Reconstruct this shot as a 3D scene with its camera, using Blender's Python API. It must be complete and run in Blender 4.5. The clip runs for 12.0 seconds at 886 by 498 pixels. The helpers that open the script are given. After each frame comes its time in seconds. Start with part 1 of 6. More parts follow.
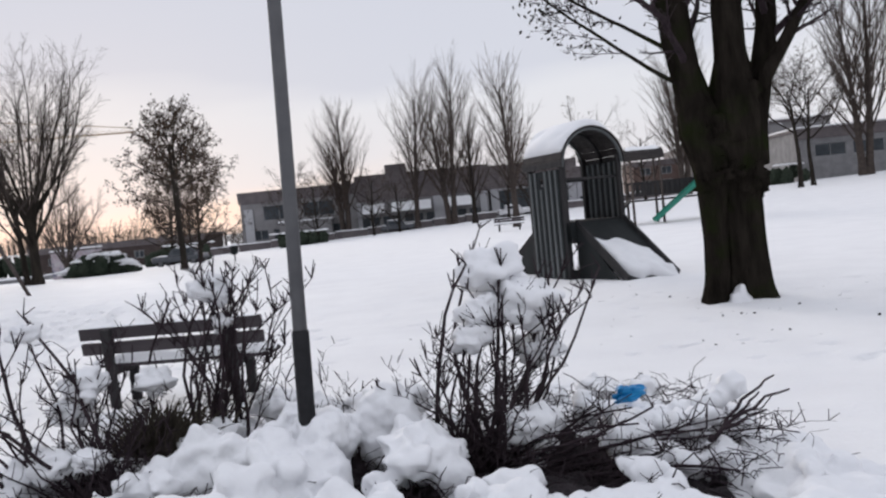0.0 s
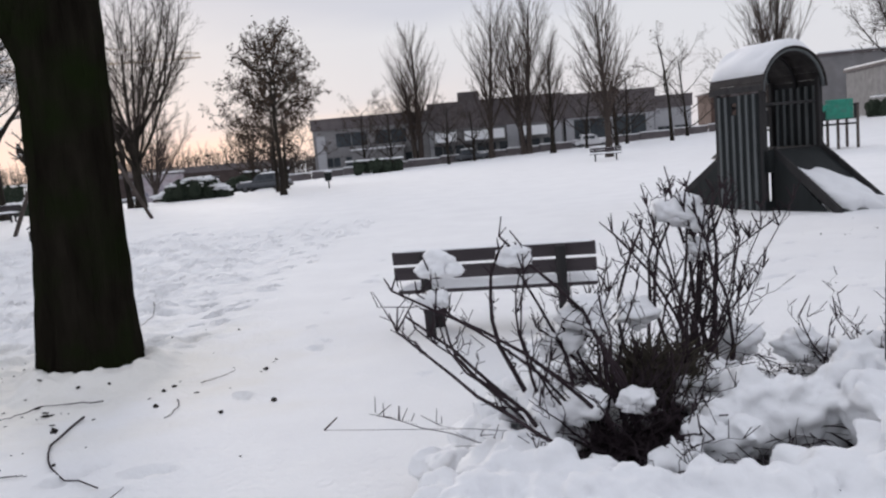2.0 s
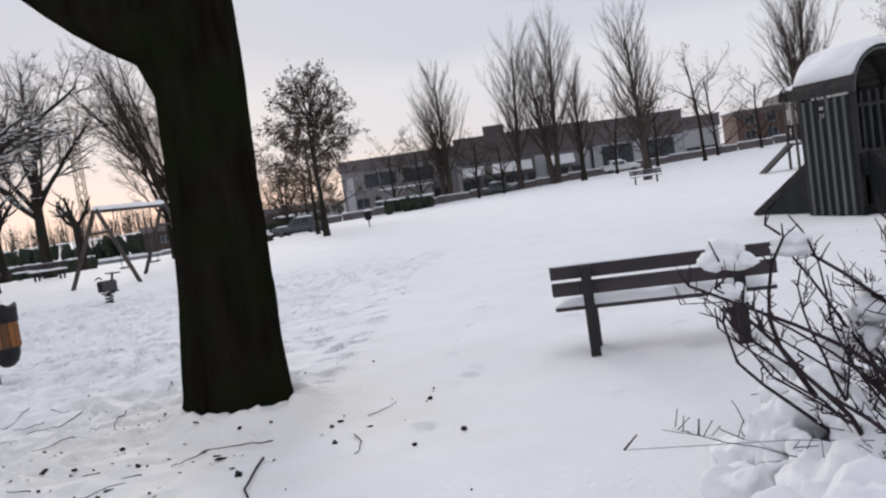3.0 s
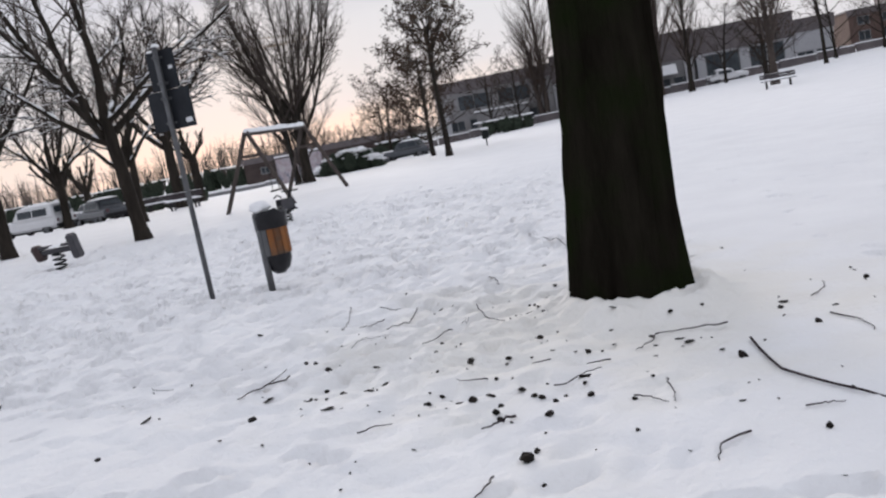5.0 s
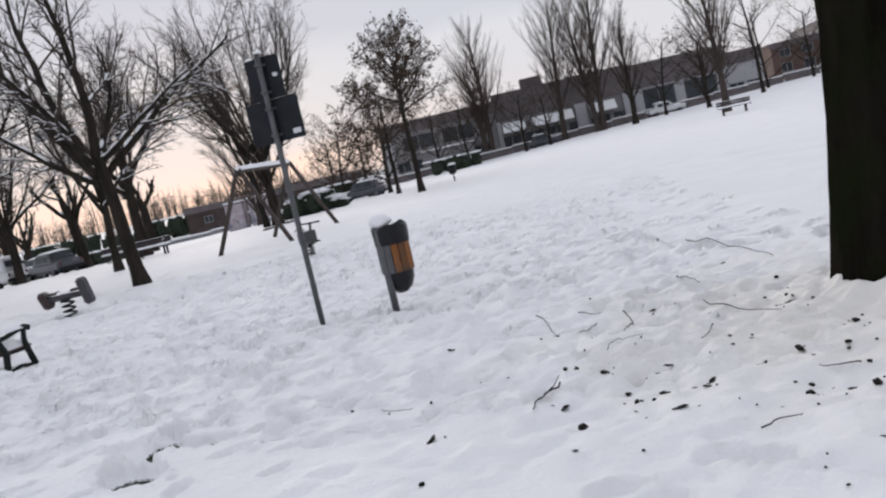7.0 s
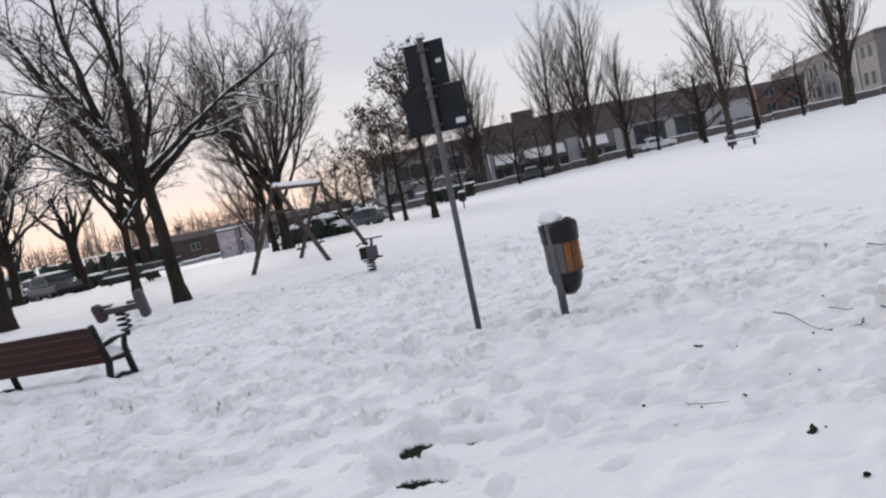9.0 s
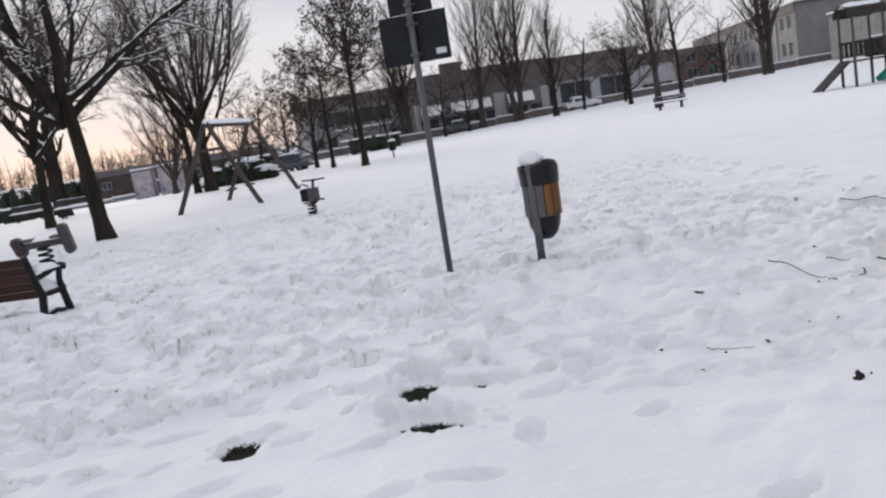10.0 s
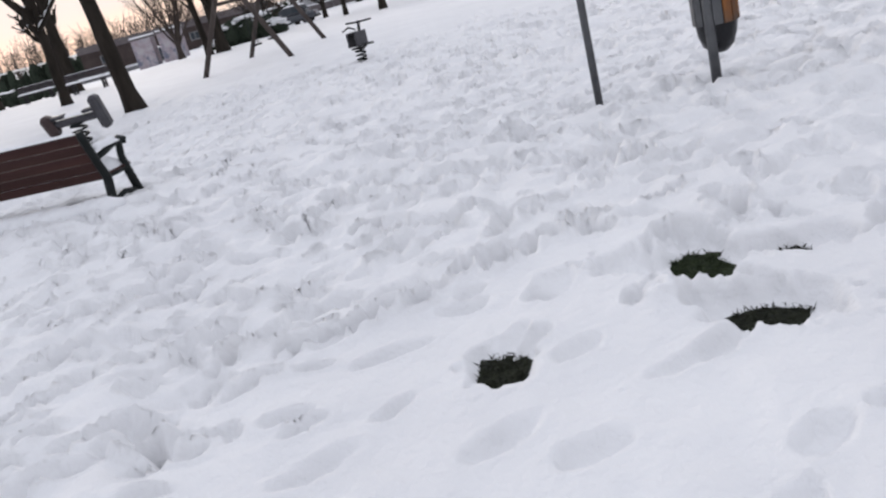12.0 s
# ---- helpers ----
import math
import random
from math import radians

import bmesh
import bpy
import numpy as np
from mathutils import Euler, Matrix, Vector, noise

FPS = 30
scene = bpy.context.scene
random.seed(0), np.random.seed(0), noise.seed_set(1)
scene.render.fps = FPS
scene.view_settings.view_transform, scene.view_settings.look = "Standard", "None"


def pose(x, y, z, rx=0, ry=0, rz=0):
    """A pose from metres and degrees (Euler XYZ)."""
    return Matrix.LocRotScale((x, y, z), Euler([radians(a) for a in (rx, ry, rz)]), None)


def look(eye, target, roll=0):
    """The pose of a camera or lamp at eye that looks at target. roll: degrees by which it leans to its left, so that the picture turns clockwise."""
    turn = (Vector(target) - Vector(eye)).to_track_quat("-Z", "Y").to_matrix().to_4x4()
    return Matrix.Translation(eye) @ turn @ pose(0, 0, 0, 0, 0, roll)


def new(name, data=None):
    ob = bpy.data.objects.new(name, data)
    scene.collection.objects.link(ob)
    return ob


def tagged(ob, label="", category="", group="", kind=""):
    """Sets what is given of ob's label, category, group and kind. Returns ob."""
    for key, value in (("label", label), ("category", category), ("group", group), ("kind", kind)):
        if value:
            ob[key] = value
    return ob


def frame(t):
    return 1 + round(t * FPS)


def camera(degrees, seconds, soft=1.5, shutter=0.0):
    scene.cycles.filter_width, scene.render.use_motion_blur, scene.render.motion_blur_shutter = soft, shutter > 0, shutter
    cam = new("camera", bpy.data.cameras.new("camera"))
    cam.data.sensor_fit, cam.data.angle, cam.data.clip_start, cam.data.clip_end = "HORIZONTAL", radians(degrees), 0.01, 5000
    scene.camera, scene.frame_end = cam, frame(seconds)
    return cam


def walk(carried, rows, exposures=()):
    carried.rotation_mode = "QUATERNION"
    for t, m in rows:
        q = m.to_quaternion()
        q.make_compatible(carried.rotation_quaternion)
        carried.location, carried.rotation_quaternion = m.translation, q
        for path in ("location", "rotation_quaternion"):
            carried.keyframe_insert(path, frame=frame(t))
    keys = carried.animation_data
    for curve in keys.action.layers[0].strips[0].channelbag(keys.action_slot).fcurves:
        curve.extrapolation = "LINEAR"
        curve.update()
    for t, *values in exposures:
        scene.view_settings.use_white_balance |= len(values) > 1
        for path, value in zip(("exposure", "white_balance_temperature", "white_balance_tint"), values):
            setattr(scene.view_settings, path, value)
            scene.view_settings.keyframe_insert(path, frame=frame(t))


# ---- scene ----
SKY = 1.0
cam = camera(56.1, 12.0, soft=2.3)
PATH = [
    (0, (2.543, -0.96, 1.571), (2.55, 1.038, 1.484), -5.6),
    (0.5, (1.902, -0.832, 1.654), (1.818, 1.165, 1.569), -6.8),
    (1, (1.267, -0.634, 1.671), (1.185, 1.357, 1.492), -6.1),
    (1.5, (0.63, -0.495, 1.662), (0.516, 1.476, 1.347), -5.7),
    (2, (-0.006, -0.441, 1.702), (-0.136, 1.540, 1.460), -4.9),
    (2.5, (-0.623, -0.21, 1.612), (-0.762, 1.78, 1.465), -7.7),
    (4.5, (-2.97, 0.09, 1.592), (-3.253, 2.053, 1.339), -7.9),
    (5, (-3.694, 0.298, 1.535), (-4.084, 2.238, 1.245), -10.9),
    (5.5, (-4.249, 0.372, 1.566), (-4.608, 2.32, 1.287), -13.3),
    (6, (-4.88, 0.465, 1.585), (-5.194, 2.424, 1.338), -13.6),
    (6.5, (-5.412, 0.462, 1.565), (-5.633, 2.435, 1.323), -13.2),
    (7, (-6.02, 0.592, 1.557), (-6.234, 2.568, 1.335), -12.9),
    (7.5, (-6.572, 0.639, 1.59), (-6.772, 2.62, 1.41), -13.4),
    (9.5, (-8.479, 1.139, 1.531), (-8.54, 3.131, 1.368), -9.8),
    (10, (-8.714, 1.363, 1.491), (-8.674, 3.339, 1.19), -9.1),
    (10.5, (-8.95, 1.888, 1.457), (-8.953, 3.802, 0.875), -9.5),
    (11, (-9.189, 2.23, 1.401), (-9.151, 4.127, 0.771), -9.9),
    (11.5, (-9.541, 2.56, 1.441), (-9.561, 4.438, 0.752), -13.2),
    (12, (-9.844, 2.771, 1.419), (-9.907, 4.665, 0.777), -14.8),
]
walk(cam, [(t, look(eye, target, roll)) for t, eye, target, roll in PATH], [(0, 0.04), (1, 0.0), (2, -0.04), (5.5, 0.0), (7.5, -0.04), (10.5, 0.0), (11.5, 0.02), (12, 0.08)])

# ---- world and light ----
world = bpy.data.worlds.new("world")
scene.world = world
world.use_nodes = True
wn, wl = world.node_tree.nodes, world.node_tree.links
wn.clear()
w_out = wn.new("ShaderNodeOutputWorld")
w_add = wn.new("ShaderNodeAddShader")
w_sky = wn.new("ShaderNodeTexSky")
w_sky.sky_type = "NISHITA"
w_sky.sun_disc = False
w_sky.sun_elevation = radians(3)
w_sky.sun_rotation = radians(-24)
w_bg1 = wn.new("ShaderNodeBackground")
w_bg1.inputs["Strength"].default_value = 0.007
wl.new(w_sky.outputs[0], w_bg1.inputs["Color"])
w_co = wn.new("ShaderNodeTexCoord")
w_sep = wn.new("ShaderNodeSeparateXYZ")
wl.new(w_co.outputs["Generated"], w_sep.inputs[0])
# overcast layer: pale towards the horizon, grey blue above, drifting cloud banks
w_ramp = wn.new("ShaderNodeValToRGB")
w_ramp.color_ramp.elements[0].position = 0.0
w_ramp.color_ramp.elements[0].color = (0.75, 0.725, 0.765, 1)
w_ramp.color_ramp.elements[1].position = 1.0
w_ramp.color_ramp.elements[1].color = (0.86, 0.88, 0.985, 1)
for pos, col in ((0.06, (0.74, 0.735, 0.785, 1)), (0.13, (0.735, 0.745, 0.80, 1)), (0.19, (0.635, 0.655, 0.74, 1)), (0.34, (0.62, 0.64, 0.73, 1)), (0.55, (0.80, 0.83, 0.93, 1))):
    e = w_ramp.color_ramp.elements.new(pos)
    e.color = col
w_map = wn.new("ShaderNodeMapping")
w_map.inputs["Scale"].default_value = (2.2, 2.2, 9.0)
wl.new(w_co.outputs["Generated"], w_map.inputs[0])
w_noise = wn.new("ShaderNodeTexNoise")
w_noise.inputs["Scale"].default_value = 1.1
w_noise.inputs["Detail"].default_value = 3
wl.new(w_map.outputs[0], w_noise.inputs["Vector"])
w_shift = wn.new("ShaderNodeMath")
w_shift.operation = "MULTIPLY_ADD"
wl.new(w_noise.outputs[0], w_shift.inputs[0])
w_shift.inputs[1].default_value = 0.22
w_shift.inputs[2].default_value = -0.11
w_el = wn.new("ShaderNodeMath")
w_el.operation = "ADD"
wl.new(w_sep.outputs["Z"], w_el.inputs[0])
wl.new(w_shift.outputs[0], w_el.inputs[1])
wl.new(w_el.outputs[0], w_ramp.inputs[0])
# warm glow of the low sun behind the cloud
w_dot = wn.new("ShaderNodeVectorMath")
w_dot.operation = "DOT_PRODUCT"
w_dot.inputs[1].default_value = (-0.407, 0.913, 0.02)
wl.new(w_co.outputs["Generated"], w_dot.inputs[0])
w_az = wn.new("ShaderNodeMapRange")
w_az.inputs["From Min"].default_value = 0.91
w_az.inputs["From Max"].default_value = 1.0
w_az.interpolation_type = "SMOOTHSTEP"
wl.new(w_dot.outputs["Value"], w_az.inputs["Value"])
w_low = wn.new("ShaderNodeMapRange")
w_low.inputs["From Min"].default_value = 0.075
w_low.inputs["From Max"].default_value = 0.01
w_low.interpolation_type = "SMOOTHSTEP"
wl.new(w_el.outputs[0], w_low.inputs["Value"])
w_glow = wn.new("ShaderNodeMath")
w_glow.operation = "MULTIPLY"
wl.new(w_az.outputs[0], w_glow.inputs[0])
wl.new(w_low.outputs[0], w_glow.inputs[1])
w_mix = wn.new("ShaderNodeMix")
w_mix.data_type = "RGBA"
wl.new(w_glow.outputs[0], w_mix.inputs["Factor"])
wl.new(w_ramp.outputs[0], w_mix.inputs["A"])
w_mix.inputs["B"].default_value = (0.93, 0.795, 0.72, 1)
w_bg2 = wn.new("ShaderNodeBackground")
w_bg2.inputs["Strength"].default_value = SKY
wl.new(w_mix.outputs["Result"], w_bg2.inputs["Color"])
wl.new(w_bg1.outputs[0], w_add.inputs[0])
wl.new(w_bg2.outputs[0], w_add.inputs[1])
wl.new(w_add.outputs[0], w_out.inputs[0])

sun = new("sun", bpy.data.lights.new("sun", "SUN"))
sun.data.energy = 1.9
sun.data.angle = radians(22)
sun.data.color = (1.0, 0.90, 0.81)
sun.matrix_world = look((-40, 90, 22), (0, 0, 0))

# ---- materials ----
def material(name, colors, rough=0.7, metal=0.0, scale=8.0, bump=0.3, bump_scale=None, dist=0.01, stretch=(1, 1, 1),
             spots=None, rand=0.0, coat=0.0, detail=6.0, spec=0.22):
    """Noise-mixed colours at two scales, a bump and, if given, patches of a second colour (colour, scale, from, to)."""
    m = bpy.data.materials.new(name)
    m.use_nodes = True
    n, l = m.node_tree.nodes, m.node_tree.links
    b = n["Principled BSDF"]
    co = n.new("ShaderNodeTexCoord")
    mp = n.new("ShaderNodeMapping")
    mp.inputs["Scale"].default_value = stretch
    l.new(co.outputs["Object"], mp.inputs[0])
    big = n.new("ShaderNodeTexNoise")
    big.inputs["Scale"].default_value = scale
    big.inputs["Detail"].default_value = detail
    big.inputs["Roughness"].default_value = 0.6
    l.new(mp.outputs[0], big.inputs["Vector"])
    ramp = n.new("ShaderNodeValToRGB")
    ramp.color_ramp.elements[0].position, ramp.color_ramp.elements[1].position = 0.3, 0.72
    ramp.color_ramp.elements[0].color, ramp.color_ramp.elements[1].color = (*colors[0], 1), (*colors[1], 1)
    l.new(big.outputs[0], ramp.inputs[0])
    col = ramp.outputs[0]
    if spots:
        sn = n.new("ShaderNodeTexNoise")
        sn.inputs["Scale"].default_value = spots[1]
        sn.inputs["Detail"].default_value = 4
        l.new(co.outputs["Object"], sn.inputs["Vector"])
        mr = n.new("ShaderNodeMapRange")
        mr.inputs["From Min"].default_value, mr.inputs["From Max"].default_value = spots[2], spots[3]
        l.new(sn.outputs[0], mr.inputs["Value"])
        mx = n.new("ShaderNodeMix")
        mx.data_type = "RGBA"
        l.new(mr.outputs[0], mx.inputs["Factor"])
        l.new(col, mx.inputs["A"])
        mx.inputs["B"].default_value = (*spots[0], 1)
        col = mx.outputs["Result"]
    if rand:
        oi = n.new("ShaderNodeObjectInfo")
        vr = n.new("ShaderNodeMapRange")
        vr.inputs["To Min"].default_value, vr.inputs["To Max"].default_value = 1 - rand, 1 + rand
        l.new(oi.outputs["Random"], vr.inputs["Value"])
        hs = n.new("ShaderNodeHueSaturation")
        l.new(vr.outputs[0], hs.inputs["Value"])
        l.new(col, hs.inputs["Color"])
        col = hs.outputs[0]
    l.new(col, b.inputs["Base Color"])
    b.inputs["Roughness"].default_value = rough
    b.inputs["Metallic"].default_value = metal
    b.inputs["Coat Weight"].default_value = coat
    b.inputs["Specular IOR Level"].default_value = spec
    if bump:
        fine = n.new("ShaderNodeTexNoise")
        fine.inputs["Scale"].default_value = bump_scale or scale * 4
        fine.inputs["Detail"].default_value = 5
        l.new(mp.outputs[0], fine.inputs["Vector"])
        bp = n.new("ShaderNodeBump")
        bp.inputs["Strength"].default_value = bump
        bp.inputs["Distance"].default_value = dist
        l.new(fine.outputs[0], bp.inputs["Height"])
        l.new(bp.outputs[0], b.inputs["Normal"])
    return m


M = {}
M["snow"] = material("snow", ((0.76, 0.765, 0.785), (0.81, 0.815, 0.825)), 0.75, scale=1.2, bump=0.35, bump_scale=35, dist=0.012, spec=0.25)
M["ground"] = material("snow_field", ((0.745, 0.745, 0.756), (0.81, 0.811, 0.817)), 0.8, scale=0.9, bump=0.7, bump_scale=20, dist=0.024, spec=0.2)
M["bark"] = material("bark", ((0.0132, 0.0108, 0.009), (0.036, 0.03, 0.024)), 0.95, scale=5, bump=1.0, bump_scale=16, dist=0.03, stretch=(1, 1, 0.22), spec=0.15)
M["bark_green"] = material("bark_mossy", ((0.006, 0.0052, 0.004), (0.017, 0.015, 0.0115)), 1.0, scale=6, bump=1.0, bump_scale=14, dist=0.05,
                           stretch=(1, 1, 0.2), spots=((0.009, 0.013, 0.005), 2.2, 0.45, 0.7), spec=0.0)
M["bark_old"] = material("bark_rugged", ((0.008, 0.007, 0.0058), (0.026, 0.022, 0.018)), 1.0, scale=7, bump=1.0, bump_scale=18, dist=0.06,
                         stretch=(1, 1, 0.25), spots=((0.014, 0.018, 0.007), 2.6, 0.5, 0.72), spec=0.0)
M["bark_far"] = material("bark_grey_brown", ((0.042, 0.0348, 0.0312), (0.078, 0.063, 0.0552)), 0.95, scale=3, bump=0, spec=0.1)
M["twig"] = material("twig_bark", ((0.054, 0.042, 0.0372), (0.102, 0.078, 0.0672)), 0.95, scale=2, bump=0, spec=0.1)
M["twig_dark"] = material("twig_dark", ((0.015, 0.010, 0.0125), (0.042, 0.029, 0.034)), 0.9, scale=9, bump=0.4, bump_scale=60, dist=0.003, spec=0.2)
M["leaf"] = material("dead_leaf", ((0.03, 0.0192, 0.0132), (0.06, 0.0372, 0.024)), 0.9, scale=4, bump=0, rand=0.3)
M["litter"] = material("leaf_litter", ((0.007, 0.006, 0.006), (0.022, 0.017, 0.014)), 0.9, scale=30, bump=0.5, dist=0.004, rand=0.4)
# low shrub colour, darkened to hold the shade of the hollows under the snow
M["hedge"] = material("undergrowth_with_shade", ((0.014, 0.011, 0.013), (0.042, 0.034, 0.037)), 0.9, scale=14, bump=1.0, bump_scale=40, dist=0.03)
M["evergreen"] = material("evergreen_leaf", ((0.012, 0.02, 0.012), (0.04, 0.05, 0.035)), 0.9, scale=3, bump=1.0, bump_scale=9, dist=0.1)
M["straw"] = material("dry_grass", ((0.035, 0.03, 0.024), (0.08, 0.068, 0.052)), 0.95, scale=8, bump=0.3)
M["grass"] = material("grass_patch", ((0.010, 0.015, 0.007), (0.03, 0.042, 0.016)), 0.95, scale=26, bump=1.0, bump_scale=60, dist=0.02)
M["rider_red"] = material("faded_dark_red_plastic", ((0.042, 0.028, 0.028), (0.066, 0.046, 0.044)), 0.6, scale=6, bump=0.2, bump_scale=30, dist=0.003)
M["soil"] = material("dark_soil", ((0.010, 0.011, 0.008), (0.03, 0.034, 0.02)), 0.95, scale=22, bump=1.0, bump_scale=50, dist=0.02)
M["bench_wood"] = material("dark_bench_plank", ((0.036, 0.0304, 0.0336), (0.068, 0.0576, 0.0624)), 0.7, scale=4, bump=0.5, bump_scale=18, dist=0.004, stretch=(0.15, 1, 1), rand=0.12)
M["red_wood"] = material("red_brown_slat", ((0.026, 0.0095, 0.0085), (0.052, 0.020, 0.0165)), 0.55, scale=5, bump=0.5, bump_scale=20, dist=0.003, stretch=(0.12, 1, 1), rand=0.12)
M["grey_wood"] = material("weathered_wood", ((0.04875, 0.03998, 0.03656), (0.09262, 0.07553, 0.06825)), 0.85, scale=6, bump=0.6, bump_scale=22, dist=0.004, stretch=(1, 1, 0.15), rand=0.1)
M["dark_wood"] = material("dark_timber", ((0.0165, 0.0165, 0.018), (0.04125, 0.039, 0.039)), 0.8, scale=6, bump=0.6, bump_scale=22, dist=0.005, stretch=(1, 1, 0.15), rand=0.1)
M["iron"] = material("dark_cast_iron", ((0.0070, 0.0090, 0.0090), (0.0175, 0.0210, 0.0210)), 0.5, 0.3, scale=10, bump=0.3, bump_scale=50, dist=0.002)
M["steel"] = material("galvanised_steel", ((0.088, 0.09075, 0.09625), (0.1375, 0.1403, 0.1458)), 0.5, 0.6, scale=7, bump=0.2, bump_scale=60, dist=0.001)
M["post_grey"] = material("grey_painted_steel", ((0.085, 0.085, 0.09), (0.12, 0.12, 0.125)), 0.55, 0.2, scale=5, bump=0.2, bump_scale=50, dist=0.001)
M["black"] = material("black_sleeve", ((0.008, 0.008, 0.0096), (0.02, 0.02, 0.0224)), 0.6, scale=12, bump=0.3, bump_scale=60, dist=0.002)
M["plate"] = material("dark_sign_back", ((0.0099, 0.0116, 0.0154), (0.0193, 0.0220, 0.0275)), 0.5, 0.3, scale=5, bump=0.15, bump_scale=40, dist=0.001)
M["sticker"] = material("white_sticker", ((0.55, 0.56, 0.58), (0.7, 0.7, 0.72)), 0.5, scale=20, bump=0)
M["orange"] = material("orange_slat", ((0.15, 0.055, 0.018), (0.23, 0.095, 0.032)), 0.6, scale=8, bump=0.4, bump_scale=30, dist=0.003, stretch=(1, 1, 0.2),
                       spots=((0.07, 0.06, 0.05), 6, 0.45, 0.7), rand=0.15)
M["bag"] = material("black_liner", ((0.008, 0.008, 0.010), (0.02, 0.02, 0.023)), 0.35, scale=10, bump=0.8, bump_scale=18, dist=0.01)
M["slat_dark"] = material("dark_panel", ((0.00936, 0.01152, 0.01224), (0.018, 0.02088, 0.0216)), 0.7, scale=5, bump=0.4, bump_scale=25, dist=0.003, stretch=(1, 1, 0.2))
M["slat_light"] = material("grey_batten", ((0.0715, 0.07975, 0.0825), (0.121, 0.1293, 0.132)), 0.75, scale=5, bump=0.5, bump_scale=25, dist=0.003, stretch=(1, 1, 0.15), rand=0.15)
M["roof_dark"] = material("dark_roof_board", ((0.024, 0.0216, 0.0216), (0.051, 0.045, 0.0432)), 0.8, scale=6, bump=0.5, bump_scale=25, dist=0.004, rand=0.15)
M["slide"] = material("green_slide_plastic", ((0.02, 0.17, 0.12), (0.035, 0.24, 0.17)), 0.4, scale=4, bump=0.1, spots=((0.05, 0.16, 0.13), 5, 0.5, 0.7))
M["plastic_red"] = material("faded_red_plastic", ((0.0714, 0.0315, 0.0357), (0.105, 0.0504, 0.0546)), 0.5, scale=8, bump=0.2, spots=((0.1, 0.06, 0.07), 7, 0.5, 0.7))
M["plastic_grey"] = material("grey_plastic", ((0.042, 0.042, 0.0483), (0.0714, 0.0693, 0.0756)), 0.5, scale=8, bump=0.2)
M["blue"] = material("blue_plastic_bag", ((0.01, 0.16, 0.38), (0.03, 0.27, 0.55)), 0.35, scale=12, bump=0.8, bump_scale=14, dist=0.01)
M["plaster"] = material("grey_plaster", ((0.19, 0.186, 0.19), (0.26, 0.252, 0.256)), 0.9, scale=0.6, bump=0.2, bump_scale=6, spots=((0.20, 0.19, 0.19), 0.5, 0.5, 0.75))
M["white_wall"] = material("pale_panel_wall", ((0.36, 0.36, 0.376), (0.44, 0.44, 0.456)), 0.85, scale=0.7, bump=0.2, bump_scale=8, spots=((0.34, 0.34, 0.35), 0.7, 0.52, 0.75))
M["fascia"] = material("dark_roof_fascia", ((0.0980, 0.0868, 0.0910), (0.1610, 0.1400, 0.1400)), 0.8, scale=0.8, bump=0.2, bump_scale=5)
M["brick"] = material("brown_wall", ((0.0845, 0.05525, 0.04875), (0.13, 0.091, 0.078)), 0.9, scale=0.8, bump=0.2, bump_scale=9)
M["brown_wall"] = material("dark_brown_cladding", ((0.045, 0.034, 0.031), (0.078, 0.060, 0.056)), 0.9, scale=0.8, bump=0.2, bump_scale=9)
M["glass"] = material("dark_window_glass", ((0.03, 0.036, 0.042), (0.07, 0.08, 0.09)), 0.26, scale=0.7, bump=0)
M["frame"] = material("window_frame_paint", ((0.18, 0.185, 0.19), (0.26, 0.265, 0.27)), 0.6, scale=3, bump=0.1)
M["concrete"] = material("concrete", ((0.16, 0.16, 0.165), (0.26, 0.255, 0.26)), 0.9, scale=1.2, bump=0.4, bump_scale=10)
M["graffiti"] = material("painted_panel", ((0.30, 0.24, 0.26), (0.44, 0.42, 0.44)), 0.8, scale=1.4, bump=0, spots=((0.16, 0.17, 0.22), 1.9, 0.52, 0.66))
M["car_white"] = material("white_car_paint", ((0.55, 0.55, 0.56), (0.62, 0.62, 0.63)), 0.3, scale=3, bump=0, coat=0.6)
M["car_grey"] = material("dark_grey_car_paint", ((0.05, 0.055, 0.065), (0.075, 0.08, 0.09)), 0.3, 0.3, scale=3, bump=0, coat=0.6)
M["tyre"] = material("tyre_rubber", ((0.012, 0.012, 0.012), (0.025, 0.025, 0.025)), 0.9, scale=20, bump=0.3)
M["lamp_glass"] = material("lamp_lens", ((0.35, 0.30, 0.26), (0.5, 0.45, 0.42)), 0.2, scale=9, bump=0)
M["crane"] = material("crane_yellow_steel", ((0.32, 0.24, 0.16), (0.42, 0.32, 0.22)), 0.6, scale=2, bump=0)

